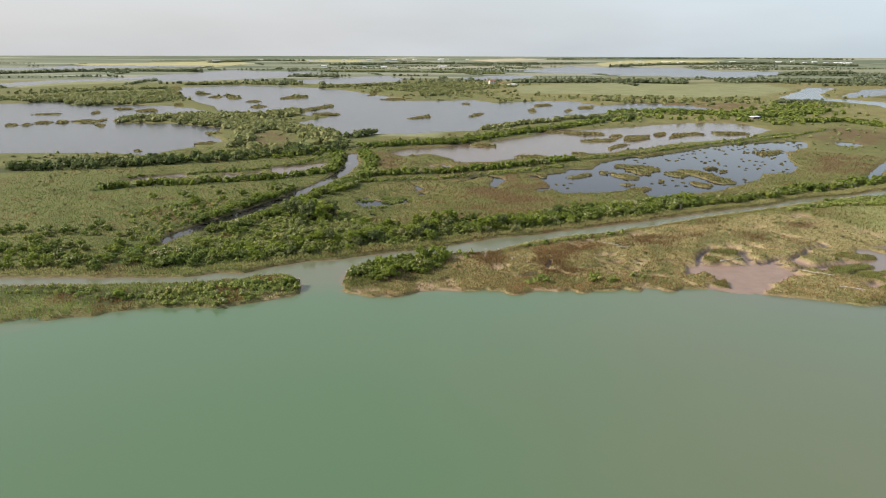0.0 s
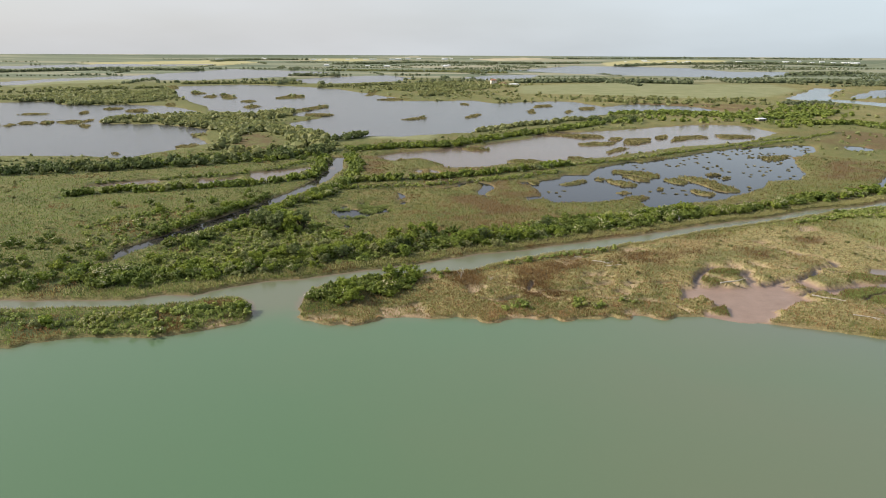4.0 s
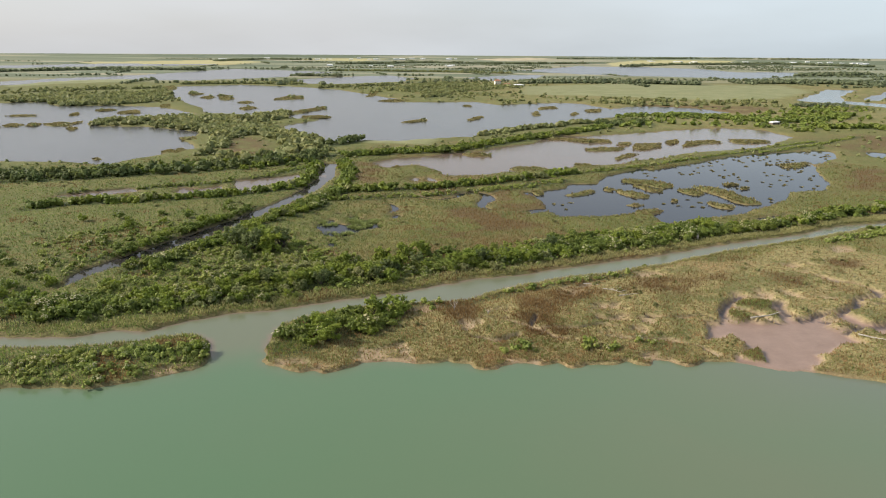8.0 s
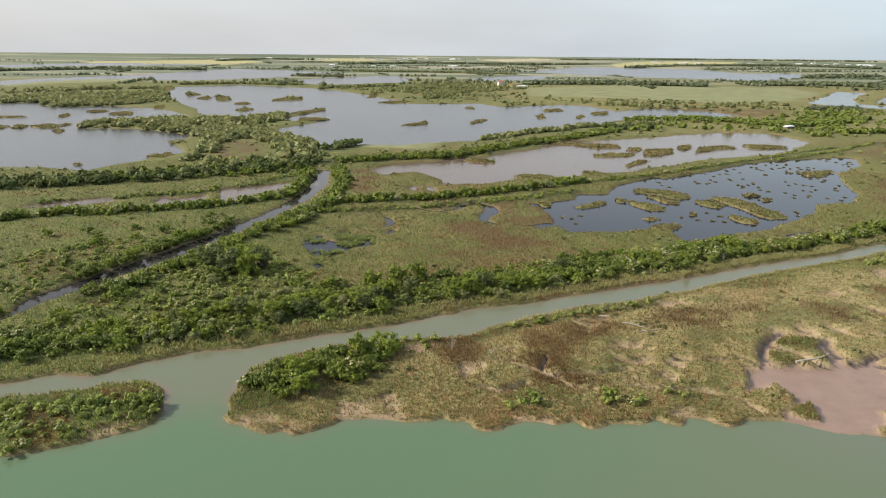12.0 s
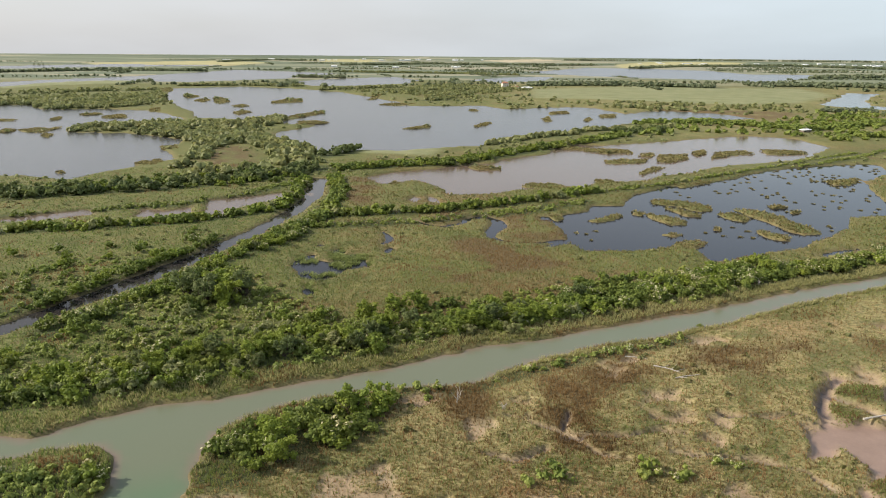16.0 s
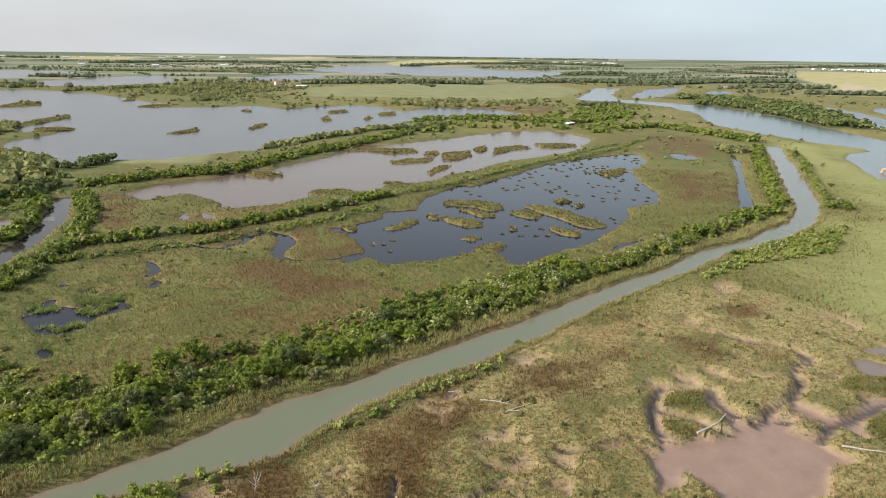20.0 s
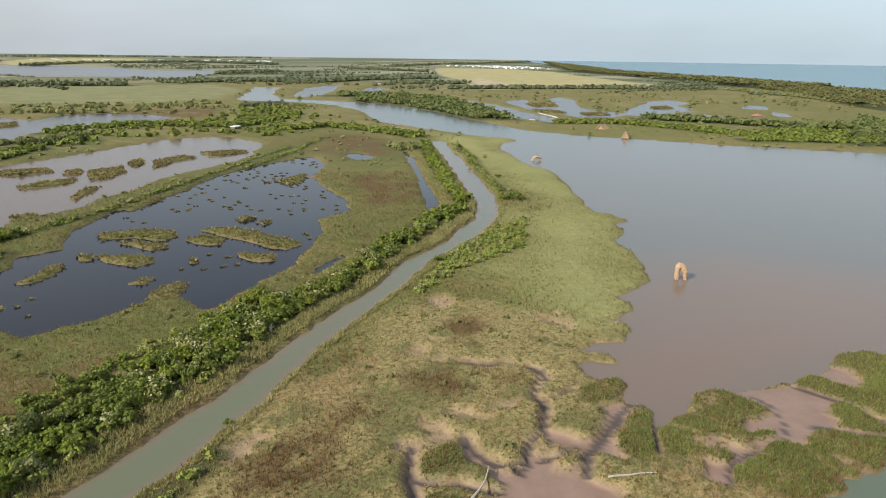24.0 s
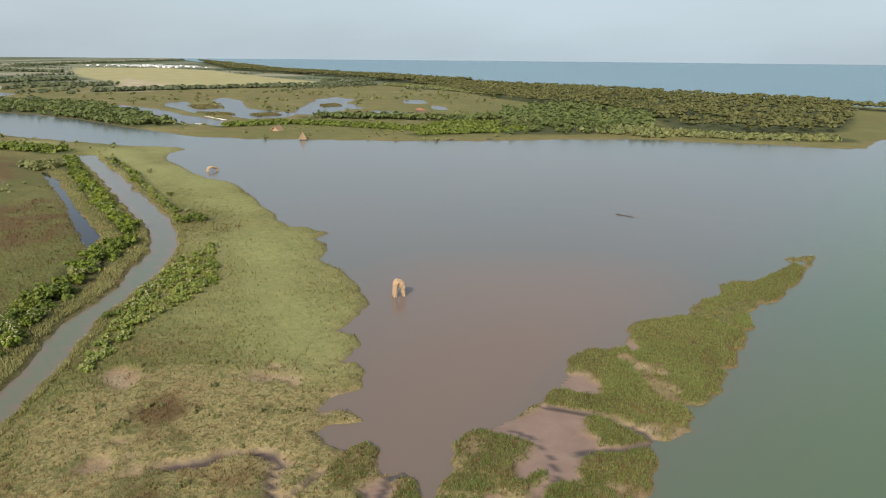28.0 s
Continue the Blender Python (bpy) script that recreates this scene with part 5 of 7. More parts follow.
def mottle(xy):
    """Patches of straw, brown and dark green growth in the marsh."""
    straw = smooth(vnoise(xy, 8.0, 141) + 0.95 * vnoise(xy, 38.0, 142), -0.05, 0.5)
    brown = smooth(0.6 * vnoise(xy, 13.0, 143) + 1.1 * vnoise(xy, 42.0, 144), 0.15, 0.55)
    dark = smooth(0.9 * vnoise(xy, 6.0, 145) + 0.6 * vnoise(xy, 28.0, 146), 0.04, 0.45)
    # the marsh inside the levee is darker and rustier than the salt marsh outside it
    inner = smooth(xy[:, 1] - np.interp(xy[:, 0], CANAL_LINE[:, 0], CANAL_LINE[:, 1]), 4, 25) * (1 - smooth(xy[:, 0] - 0.35 * xy[:, 1], 150, 230)) * (1 - smooth(xy[:, 1], 500, 700))
    dark = np.clip(dark + 0.30 * inner, 0, 1)
    brown = np.clip(brown + 0.28 * inner * smooth(vnoise(xy, 20.0, 147), -0.3, 0.4), 0, 1)
    straw = straw * (1 - 0.35 * inner)
    east = smooth(xy[:, 0], 110, 190) * (1 - inner)
    straw, dark, brown = np.clip(straw + 0.35 * east, 0, 1), dark * (1 - 0.6 * east), brown * (1 - 0.55 * east)
    off = smooth(np.hypot(*(xy - CENTRE).T), 360, 560) * (1 - east)
    straw, dark = straw * (1 - 0.4 * off), np.clip(dark + 0.30 * off, 0, 1)
    outer = 1 - smooth(xy[:, 1] - np.interp(xy[:, 0], CANAL_LINE[:, 0], CANAL_LINE[:, 1]), -4, 4)
    straw, brown, dark = straw * (1 - 0.3 * outer), brown * (1 - 0.35 * outer), dark * (1 - 0.2 * outer)
    west = 1 - smooth(xy[:, 0], -40, 40)
    straw, brown = straw * (1 - 0.6 * west), brown * (1 - 0.65 * west)
    return straw * 0.85, brown * 0.85, dark * 0.8


def land_height(wet, zones, xy):
    """Banks stand about half a metre over the water; mud lies at its level."""
    bank = np.clip(wet * 0.8, -1.6, 0.55) + np.clip(wet * 0.04, 0, 0.5)
    rough = vnoise(xy, 4.0, 91, 2) * 0.22 + vnoise(xy, 30.0, 93, 2) * 0.25 + 0.1
    z = bank + np.where(wet > 0, rough * np.clip(wet / 4, 0, 1), 0)
    mud = zones.get("mud", np.zeros(len(xy)))
    flat = 0.09 + vnoise(xy, 12.0, 95) * 0.05
    z = z * (1 - mud) + flat * mud
    sand = zones.get("sand", np.zeros(len(xy)))
    z = z - np.where(z > 0.16, (z - 0.16) * sand * 0.9, 0)
    return np.where(z > 0.06, z + (0.06 - z) * zones["creek"], z)


def sheet(name, verts, quads, material, smooth_shade=True):
    me = bpy.data.meshes.new(name)
    me.vertices.add(len(verts))
    me.vertices.foreach_set("co", np.ascontiguousarray(verts, np.float32).ravel())
    n = quads.shape[1]
    me.loops.add(quads.size)
    me.loops.foreach_set("vertex_index", np.ascontiguousarray(quads, np.int32).ravel())
    me.polygons.add(len(quads))
    me.polygons.foreach_set("loop_start", np.arange(0, quads.size, n, dtype=np.int32))
    me.polygons.foreach_set("use_smooth", np.full(len(quads), smooth_shade))
    me.update(calc_edges=True)
    me.materials.append(material)
    return me


def colour_attribute(me, name, rgba):
    at = me.attributes.new(name, "FLOAT_COLOR", "POINT")
    at.data.foreach_set("color", np.ascontiguousarray(rgba, np.float32).ravel())


def value_attribute(me, name, values):
    at = me.attributes.new(name, "FLOAT", "POINT")
    at.data.foreach_set("value", np.ascontiguousarray(values, np.float32))


# ---------------------------------------------------------------- ground and water
rings = [0.02, 0.5, 2.0, 5.0, 9.0, 13.0, 17.5, 22.0]
while rings[-1] < 4900:
    r = rings[-1]
    rings.append(r * (1.02 if r < 70 else 1.0046 if r < 260 else 1.006 if r < 480 else 1.014 if r < 1500 else 1.022))
rings[-1] = 4900.0
rings = np.array(rings)
turns = np.radians(np.concatenate([np.arange(-26.0, 134.0, 0.32), np.arange(134.0, 334.0, 4.0)]))
nr, nt = len(rings), len(turns)
grid = np.stack([np.cos(turns)[None, :] * rings[:, None], np.sin(turns)[None, :] * rings[:, None]], -1).reshape(-1, 2) + CENTRE
a, b = np.meshgrid(np.arange(nr - 1), np.arange(nt), indexing="ij")
c = (b + 1) % nt
cells = np.stack([a * nt + b, (a + 1) * nt + b, (a + 1) * nt + c, a * nt + c], -1).reshape(-1, 4)

query = uneven(grid)
bodies, wet = water_fields(query)
zones = zone_fields(query, grid)
wood = np.zeros(len(grid))
for kind, width, line in BANDS:
    if kind != "reed":
        d = from_line(query, line)
        wood = np.maximum(wood, 1 - smooth(d, width * 0.45, width * 0.75 + 2))
for kind, density, poly in AREAS:
    if kind in ("pine", "tree"):
        wood = np.maximum(wood, 1 - smooth(signed(query, poly), -4.0, 8.0))
height = land_height(wet, zones, grid) + rise(grid)
me = sheet("ground", np.c_[grid, height], cells, MAT_GROUND)
none = np.zeros(len(grid))
bank = np.where(wet > 0, np.exp(-np.clip(wet, 0, 40) / 0.95), 1.0) * (0.55 + 0.45 * vnoise(grid, 14.0, 61))
colour_attribute(me, "zone_a", np.stack([zones.get(k, none) for k in ("mud", "sand", "dry")] + [np.clip(bank, 0, 1)], 1))
colour_attribute(me, "zone_b", np.stack([zones.get(k, none) for k in ("meadow", "field", "tan_field")] + [wood], 1))
colour_attribute(me, "mottle", np.stack([*mottle(grid), np.ones(len(grid))], 1))
far_off = np.hypot(*(grid - CENTRE).T)
value_attribute(me, "warm", 1 - smooth(signed(query, WARM_OUTLINE) + 12 * vnoise(grid, 30.0, 79), -10.0, 10.0))
value_attribute(me, "creek", zones["creek"])
value_attribute(me, "pasture", zones["pasture"])
value_attribute(me, "farmland", smooth(far_off + 250 * vnoise(grid, 300.0, 77), 1500, 1900))
ground = tagged(new("ground", me), "olive marsh ground with brown banks, mud flats and dry reed", "marsh ground", kind="structure")

WATER_LOOK = {
    "river": (MAT_RIVER, "turbid green river and brown silty lagoon water", "river"),
    "lake": (MAT_LAKE, "wide grey shallow lake dotted with reed islets", "lake"),
    "west_lake": (MAT_LAKE, "calm grey lake behind a willow hedge", "lake"),
    "brown_pond": (MAT_BROWN, "brown silty pond with tan reed islets", "pond"),
    "dark_pond": (MAT_DARK, "dark blue still pond with grassy islets", "pond"),
    "small_pond": (MAT_DARK, "small dark pool in the reed marsh", "pool"),
    "meander": (MAT_DARK, "narrow dark winding creek in the marsh", "creek"),
    "ditch": (MAT_DITCH, "straight narrow ditch between shrub banks", "ditch"),
    "mud_pool": (MAT_BROWN, "shallow pinkish muddy pool", "pool"),
    "side_ditch": (MAT_DARK, "thin dark ditch beside the shrub bank", "ditch"),
    "wetland_pool": (MAT_LAKE, "pale shallow wetland pool among reeds", "pool"),
    "far_lake": (MAT_LAKE, "distant pale grey lagoon", "lake"),
    "sea": (MAT_SEA, "blue open sea reaching the horizon", "sea"),
}
pick_r, pick_t = np.r_[0:nr:2], np.r_[0:nt:2]
coarse = (pick_r[:, None] * nt + pick_t[None, :]).ravel()
a, b = np.meshgrid(np.arange(len(pick_r) - 1), np.arange(len(pick_t)), indexing="ij")
c = (b + 1) % len(pick_t)
k = len(pick_t)
pool = coarse[np.stack([a * k + b, (a + 1) * k + b, (a + 1) * k + c, a * k + c], -1).reshape(-1, 4)]
for n, (name, d) in enumerate(bodies.items()):
    material, label, category = WATER_LOOK[name]
    inside = (d < 5.0)[pool].any(1) & (wet < 6.0)[pool].any(1)
    use, index = np.unique(pool[inside], return_inverse=True)
    level = 0.004 * n + rise(grid[use])
    me = sheet(name, np.c_[grid[use], level], index.reshape(-1, 4), material)
    if name == "river":
        silt = np.zeros(len(use))
        for most, soft, poly in TINT_OUTLINES:
            silt = np.maximum(silt, most * (1 - smooth(signed(grid[use], np.array(poly, float), soft + 10), -soft * 0.35, soft)))
        silt = silt * (0.35 + 0.65 * smooth(signed(grid[use], RIVER_SIDE, 60.0), -4.0, 40.0))
        silt = np.maximum(silt, 0.42 * (1 - smooth(from_line(grid[use], CANAL_LINE), 12.0, 30.0)))
        fringe = 0.35 + 0.65 * (1 - smooth(from_line(grid[use], CANAL_LINE), 14.0, 24.0))
        silt = np.maximum(silt, fringe * np.exp(np.clip(wet[use], -60, 0) / 1.8))
        value_attribute(me, "silt", silt)
        value_attribute(me, "lagoon", 1 - smooth(signed(grid[use], LAGOON, 80.0), -20.0, 60.0))
    tagged(new(name, me), label, category, kind="structure")
# ---------------------------------------------------------------- plants
rng = np.random.default_rng(7)


def unit(v):
    return v / np.maximum(np.linalg.norm(v, axis=-1, keepdims=True), 1e-9)


def clump_cloud(n, lobes, size, seed, flat=1.0, droop=0.0):
    """Leaf clumps, one small quad each, over a few rounded lobes (x, y, z, radius)."""
    g = np.random.default_rng(seed)
    lob = np.array(lobes, float)
    pick = g.choice(len(lob), n, p=lob[:, 3] ** 2 / (lob[:, 3] ** 2).sum())
    way = unit(g.normal(size=(n, 3)))
    way[:, 2] = np.where(way[:, 2] < -0.35, -way[:, 2], way[:, 2])
    rad = lob[pick, 3] * g.uniform(0.58, 1.10, n)
    at = lob[pick, :3] + way * rad[:, None] * np.array((1, 1, flat))
    at[:, 2] = np.maximum(at[:, 2], 0.05)
    normal = unit(way + g.normal(size=(n, 3)) * 0.55 + np.array((0, 0, 0.25 - droop)))
    side = unit(np.cross(normal, unit(g.normal(size=(n, 3)))))
    up = np.cross(normal, side)
    s = size * g.uniform(0.6, 1.35, n)[:, None]
    k = g.uniform(0.55, 1.0, n)[:, None]
    quad = np.stack([at - side * s * 0.5, at - up * s * k * 0.55, at + side * s * 0.5 + normal * s * 0.12, at + up * s * k * 0.65], 1)
    return quad.reshape(-1, 3), np.arange(4 * n).reshape(-1, 4)


def core(lobes, shrink=0.78, flat=1.0, coarse_core=False):
    """A faceted heart inside the leaves, so that no light comes through the middle."""
    verts, faces = [], []
    for x, y, z, r in lobes:
        bm = bmesh.new()
        bmesh.ops.create_uvsphere(bm, u_segments=4, v_segments=2, radius=r * shrink) if coarse_core else bmesh.ops.create_icosphere(bm, subdivisions=1, radius=r * shrink)
        base = len(verts)
        for v in bm.verts:
            verts.append((x + v.co.x, y + v.co.y, max(0.02, z + v.co.z * flat)))
        faces += [[base + v.index for v in f.verts] for f in bm.faces]
        bm.free()
    f = np.array(faces)
    return np.array(verts), np.c_[f, f[:, 2]]


def mesh_of(name, verts, quads, material):
    faces = [tuple(dict.fromkeys(q)) for q in quads.tolist()]
    me = bpy.data.meshes.new(name)
    me.from_pydata(verts.tolist(), [], faces)
    me.materials.append(material)
    return me


def part(name, me, parent, label=""):
    ob = new(name, me)
    ob.parent = parent
    if label:
        ob["label"] = label
    return ob


def limb(bm, a, b, ra, rb, sides=6):
    """A tapered limb from a to b."""
    a, b = Vector(a), Vector(b)
    q = (b - a).to_track_quat("Z", "Y")
    loops = []
    for p, r in ((a, ra), (b, rb)):
        loops.append([bm.verts.new(p + q @ Vector((r * math.cos(t), r * math.sin(t), 0))) for t in (2 * math.pi * k / sides for k in range(sides))])
    for k in range(sides):
        bm.faces.new((loops[0][k], loops[0][(k + 1) % sides], loops[1][(k + 1) % sides], loops[1][k]))
    bm.faces.new(loops[1])
    bm.faces.new(loops[0][::-1])


def bm_mesh(name, bm, material):
    me = bpy.data.meshes.new(name)
    bm.normal_update()
    bm.to_mesh(me)
    bm.free()
    me.materials.append(material)
    return me


def random_lobes(seed, radius, tall, count, lift=0.0):
    """Uneven boughs: a low wide heart, and smaller heads of leaves at different heights round it."""
    g = random.Random(seed)
    lobes = [(0, 0, lift + tall * 0.36, radius * 0.55)]
    for k in range(count):
        t = 2 * math.pi * (k + g.random() * 0.9) / count * 1.62
        d = radius * g.uniform(0.25, 0.86)
        r = radius * (g.uniform(0.12, 0.30) if count > 8 else g.uniform(0.20, 0.42))
        lobes.append((d * math.cos(t), d * math.sin(t), lift + max(r * 0.6, tall * g.uniform(0.2, 0.86) - d * 0.25), r))
    return lobes


def bush_kind(seed, name, radius, tall, leaves, material, label, category, blossom=0, lift=0.0, leaf=0.31):
    """One bush or small tree: stems, a crown of leaf clumps, and blossom where it flowers."""
    lobes = random_lobes(seed, radius, tall, 24, lift)
    ob = tagged(new(name), label, category, group="bushes of the marsh banks")
    g = random.Random(seed + 5)
    bm = bmesh.new()
    for x, y, z, r in lobes:
        limb(bm, (g.uniform(-0.15, 0.15), g.uniform(-0.15, 0.15), -0.4), (x * 0.9, y * 0.9, z), 0.13 if lift else 0.08, 0.03, 4)
    part("trunk", bm_mesh("trunk", bm, MAT_BARK), ob)
    v, q = clump_cloud(leaves, lobes, leaf, seed)
    cv, cq = core(lobes, 0.72, 1.0, True)
    me = mesh_of("crown", np.r_[v, cv], np.r_[q, cq + len(v)], material)
    value_attribute(me, "tone", np.full(len(me.vertices), 0.25))
    part("crown", me, ob)
    if blossom:
        top = [(x, y, z + r * 0.25, r * 0.98) for x, y, z, r in lobes]
        v, q = clump_cloud(blossom, top, leaf * 0.75, seed + 9)
        keep = v.reshape(-1, 4, 3)[:, 0, 2] > lift + tall * 0.45
        v = v.reshape(-1, 4, 3)[keep].reshape(-1, 3)
        me = mesh_of("blossom", v, np.arange(len(v)).reshape(-1, 4), MAT_BLOSSOM)
        part("blossom", me, ob, "creamy white flower heads")
    return ob


def stamp(protos, places, scales, spins, kinds, sink=0.15):
    """Many plants joined: each prototype set down at its places."""
    vs, qs, tones, base = [], [], [], 0
    for k, (pv, pq) in enumerate(protos):
        for i in np.flatnonzero(kinds == k):
            c, s = math.cos(spins[i]), math.sin(spins[i])
            w = pv * scales[i]
            x, y = w[:, 0] * c - w[:, 1] * s, w[:, 0] * s + w[:, 1] * c
            vs.append(np.c_[x + places[i, 0], y + places[i, 1], w[:, 2] + places[i, 2] - sink])
            qs.append(pq + base)
            tones.append(np.full(len(pv), rng.uniform(-0.1, 0.65)))
            base += len(pv)
    return np.concatenate(vs), np.concatenate(qs), np.concatenate(tones)


def stuff(name, verts, quads, tones, material, label, category):
    me = sheet(name, verts, quads, material, False)
    value_attribute(me, "tone", tones)
    return tagged(new(name, me), label, category, kind="stuff")


def ground_at(xy):
    q = uneven(xy)
    _, w = water_fields(q)
    z = zone_fields(q, xy)
    return w, z, land_height(w, z, xy) + rise(xy)


HUB = np.array((35.0, 115.0))

# where the plants of each kind stand
spots = {"shrub": [], "scrub": [], "willow": [], "tree": [], "pine": [], "reed": []}
for kind, width, line in BANDS:
    seg = np.hypot(*np.diff(line, axis=0).T)
    far = np.hypot(*(line.mean(0) - CENTRE))
    gap = {"shrub": 2.5, "low": 1.9, "willow": 3.1, "tree": 4.4, "pine": 5.6, "reed": 2.0}[kind] * (1.0 if far < 500 else min(2.9, (far / 500) ** 0.55))
    count = int(seg.sum() * max(width, gap) / gap**2 * 1.05)
    along = rng.uniform(0, seg.sum(), count)
    k = np.searchsorted(np.cumsum(seg), along).clip(0, len(seg) - 1)
    f = (along - np.r_[0, np.cumsum(seg)][k]) / np.maximum(seg[k], 1e-6)
    way = unit(line[k + 1] - line[k])
    p = line[k] + f[:, None] * (line[k + 1] - line[k])
    p = p + np.c_[-way[:, 1], way[:, 0]] * (rng.uniform(-0.5, 0.5, count) * width)[:, None]
    grow = np.full(count, 1.0 if far < 500 else min(1.9, (far / 500) ** 0.42))
    if kind == "low":
        kind = "scrub"
    spots[kind].append(np.c_[p, grow])
for kind, density, poly in AREAS:
    lo, hi = poly.min(0), poly.max(0)
    count = int(np.prod(hi - lo) * density)
    p = rng.uniform(lo, hi, (count, 2))
    p = p[(signed(p, poly) < 0) & ((vnoise(p, 25.0, 5) > -0.35) | (kind in ("pine", "tree", "low")))]
    grow = np.ones(len(p))
    if kind == "low":
        kind = "scrub"
    elif np.hypot(*(poly.mean(0) - CENTRE)) > 500:
        grow = grow * 1.25
    spots[kind].append(np.c_[p, grow])

for kind in spots:
    p = np.concatenate(spots[kind]) if spots[kind] else np.zeros((0, 3))
    w, z, h = ground_at(p[:, :2])
    mud = z.get("mud", np.zeros(len(p)))
    keep = (w > 0.6) & (mud < 0.4) & (signed(p[:, :2], CLEARING) > 0)
    spots[kind] = np.c_[p, h][keep]

# shrubs that the camera passes nearest are things of their own
KINDS = [
    bush_kind(1, "bush", 2.6, 3.8, 1250, MAT_SHRUB, "dense dark green bush on the marsh bank", "bush"),
    bush_kind(2, "bush", 2.2, 3.2, 1100, MAT_SHRUB, "rounded mid green bush among reeds", "bush"),
    bush_kind(3, "flowering_bush", 2.4, 3.4, 1100, MAT_SHRUB, "green bush with creamy white flower heads", "bush", 90),
    bush_kind(4, "bush", 2.9, 4.8, 1350, MAT_BRIGHT, "bright green leafy bush on the levee", "bush"),
    bush_kind(5, "flowering_bush", 2.1, 3.0, 1000, MAT_WILLOW, "grey-green bush with pale flower heads", "bush", 110),
    bush_kind(6, "small_tree", 3.0, 5.0, 1350, MAT_TREE, "small dark green tree in the hedge", "tree", 0, 0.8),
]
s = spots["shrub"]
near = (s[:, 1] < 300) & (s[:, 0] < 260) & (s[:, 0] > -80)
ids = np.flatnonzero(near)
ids = ids[np.argsort(np.abs(s[ids, 1] - 215) + np.abs(s[ids, 0] - 40) * 0.4)][:185]
chosen = np.zeros(len(s), bool)
chosen[ids] = True
left = list(KINDS)
for i in ids:
    k = int(rng.choice(6, p=(0.28, 0.22, 0.08, 0.26, 0.05, 0.11)))
    m = Matrix.Translation((s[i, 0], s[i, 1], s[i, 3] - 0.15)) @ Matrix.Rotation(rng.uniform(0, 6.28), 4, "Z") @ Matrix.Scale(rng.uniform(0.55, 1.18) * s[i, 2], 4)
    if KINDS[k] in left:
        left.remove(KINDS[k])
        KINDS[k].matrix_basis = m
    else:
        made = copy_thing(KINDS[k], m)
for ob in left:
    ob.matrix_basis = Matrix.Translation((-30, 215, 0.4))


def proto(seed, radius, tall, n, leaf, lift=0.0, flat=1.0, lobes=5):
    lob = random_lobes(seed, radius, tall, lobes, lift)
    v, q = clump_cloud(n, lob, leaf, seed, flat)
    cv, cq = core(lob, 0.74 if n > 100 else 0.95, flat, True)
    return np.r_[v, cv], np.r_[q, cq + len(v)]


def join_plants(name, rows, protos, material, label, category, low=0.7, high=1.25, blossom=None, flowering=0.0):
    if not len(rows):
        return
    n = len(rows)
    place, size = np.c_[rows[:, :2], rows[:, 3]], rng.uniform(low, high, n) * rows[:, 2]
    spin, kind = rng.uniform(0, 6.28, n), rng.integers(0, len(protos), n)
    v, q, t = stamp(protos, place, size, spin, kind)
    stuff(name, v, q, t, material, label, category)
    if blossom:
        on = (vnoise(rows[:, :2], 12.0, 97) + 0.5 * rng.normal(size=n)) > 1.0 - 2 * flowering
        v, q, t = stamp(blossom, place[on], size[on], spin[on], kind[on])
        stuff("blossom", v, q, t, MAT_BLOSSOM, "creamy white flower heads on the bank bushes", "blossom")


def flower_proto(seed, radius, tall, n, leaf, lobes):
    lob = [(x, y, z + r * 0.3, r * 0.95) for x, y, z, r in random_lobes(seed, radius, tall, lobes)]
    v, q = clump_cloud(n, lob, leaf, seed + 3)
    keep = v.reshape(-1, 4, 3)[:, 0, 2] > tall * 0.5
    v = v.reshape(-1, 4, 3)[keep].reshape(-1, 3)
    return v, np.arange(len(v)).reshape(-1, 4)


rest = s[~chosen]
mix = 0.5 + 0.5 * np.clip(vnoise(rest[:, :2], 16.0, 99) * 1.1 + rng.normal(size=len(rest)) * 0.25, -1, 1)
away = np.hypot(*(rest[:, :2] - HUB).T)
near, mid, far = away < 230, (away >= 230) & (away < 480), away >= 480
shrub_n = [proto(20 + k, 2.2, 3.0, 190, 0.46, lobes=9) for k in range(4)]
shrub_m = [proto(24 + k, 2.3, 3.0, 40, 1.0, lobes=3) for k in range(4)]
shrub_f = [proto(30 + k, 3.3, 2.6, 12, 2.0, lobes=2) for k in range(3)]
flower_n = [flower_proto(20 + k, 2.2, 3.0, 44, 0.45, 9) for k in range(4)]
for at, protos, flowers in ((near, shrub_n, flower_n), (mid, shrub_m, None)):
    join_plants("hedge_shrubs", rest[at & (mix < 0.52)], protos, MAT_SHRUB, "dense green shrub hedges along the levees", "hedge", blossom=flowers, flowering=0.24)
    join_plants("bright_shrubs", rest[at & (mix >= 0.52) & (mix < 0.80)], protos, MAT_BRIGHT, "brighter green shrubs in the hedges", "shrubs")
    join_plants("grey_shrubs", rest[at & (mix >= 0.80)], protos, MAT_WILLOW, "grey-green shrubs in the hedges", "shrubs")
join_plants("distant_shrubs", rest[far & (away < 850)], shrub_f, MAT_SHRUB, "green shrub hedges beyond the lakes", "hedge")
join_plants("distant_shrubs", rest[far & (away >= 850)], shrub_f, MAT_HAZED_LEAVES, "distant green shrub hedges", "hedge")
c = spots["scrub"]
away = np.hypot(*(c[:, :2] - HUB).T)
green = vnoise(c[:, :2], 14.0, 103) + 0.3 * rng.normal(size=len(c)) > 0.5
scrub_p = [proto(80 + k, 1.35, 1.5, 26, 0.6, lobes=3) for k in range(4)]
scrub_b = [flower_proto(80 + k, 1.35, 1.5, 22, 0.36, 3) for k in range(4)]
join_plants("bank_scrub", c[green], scrub_p, MAT_SHRUB, "low dark green scrub covering the levees", "scrub", 0.5, 1.35, scrub_b, 0.30)
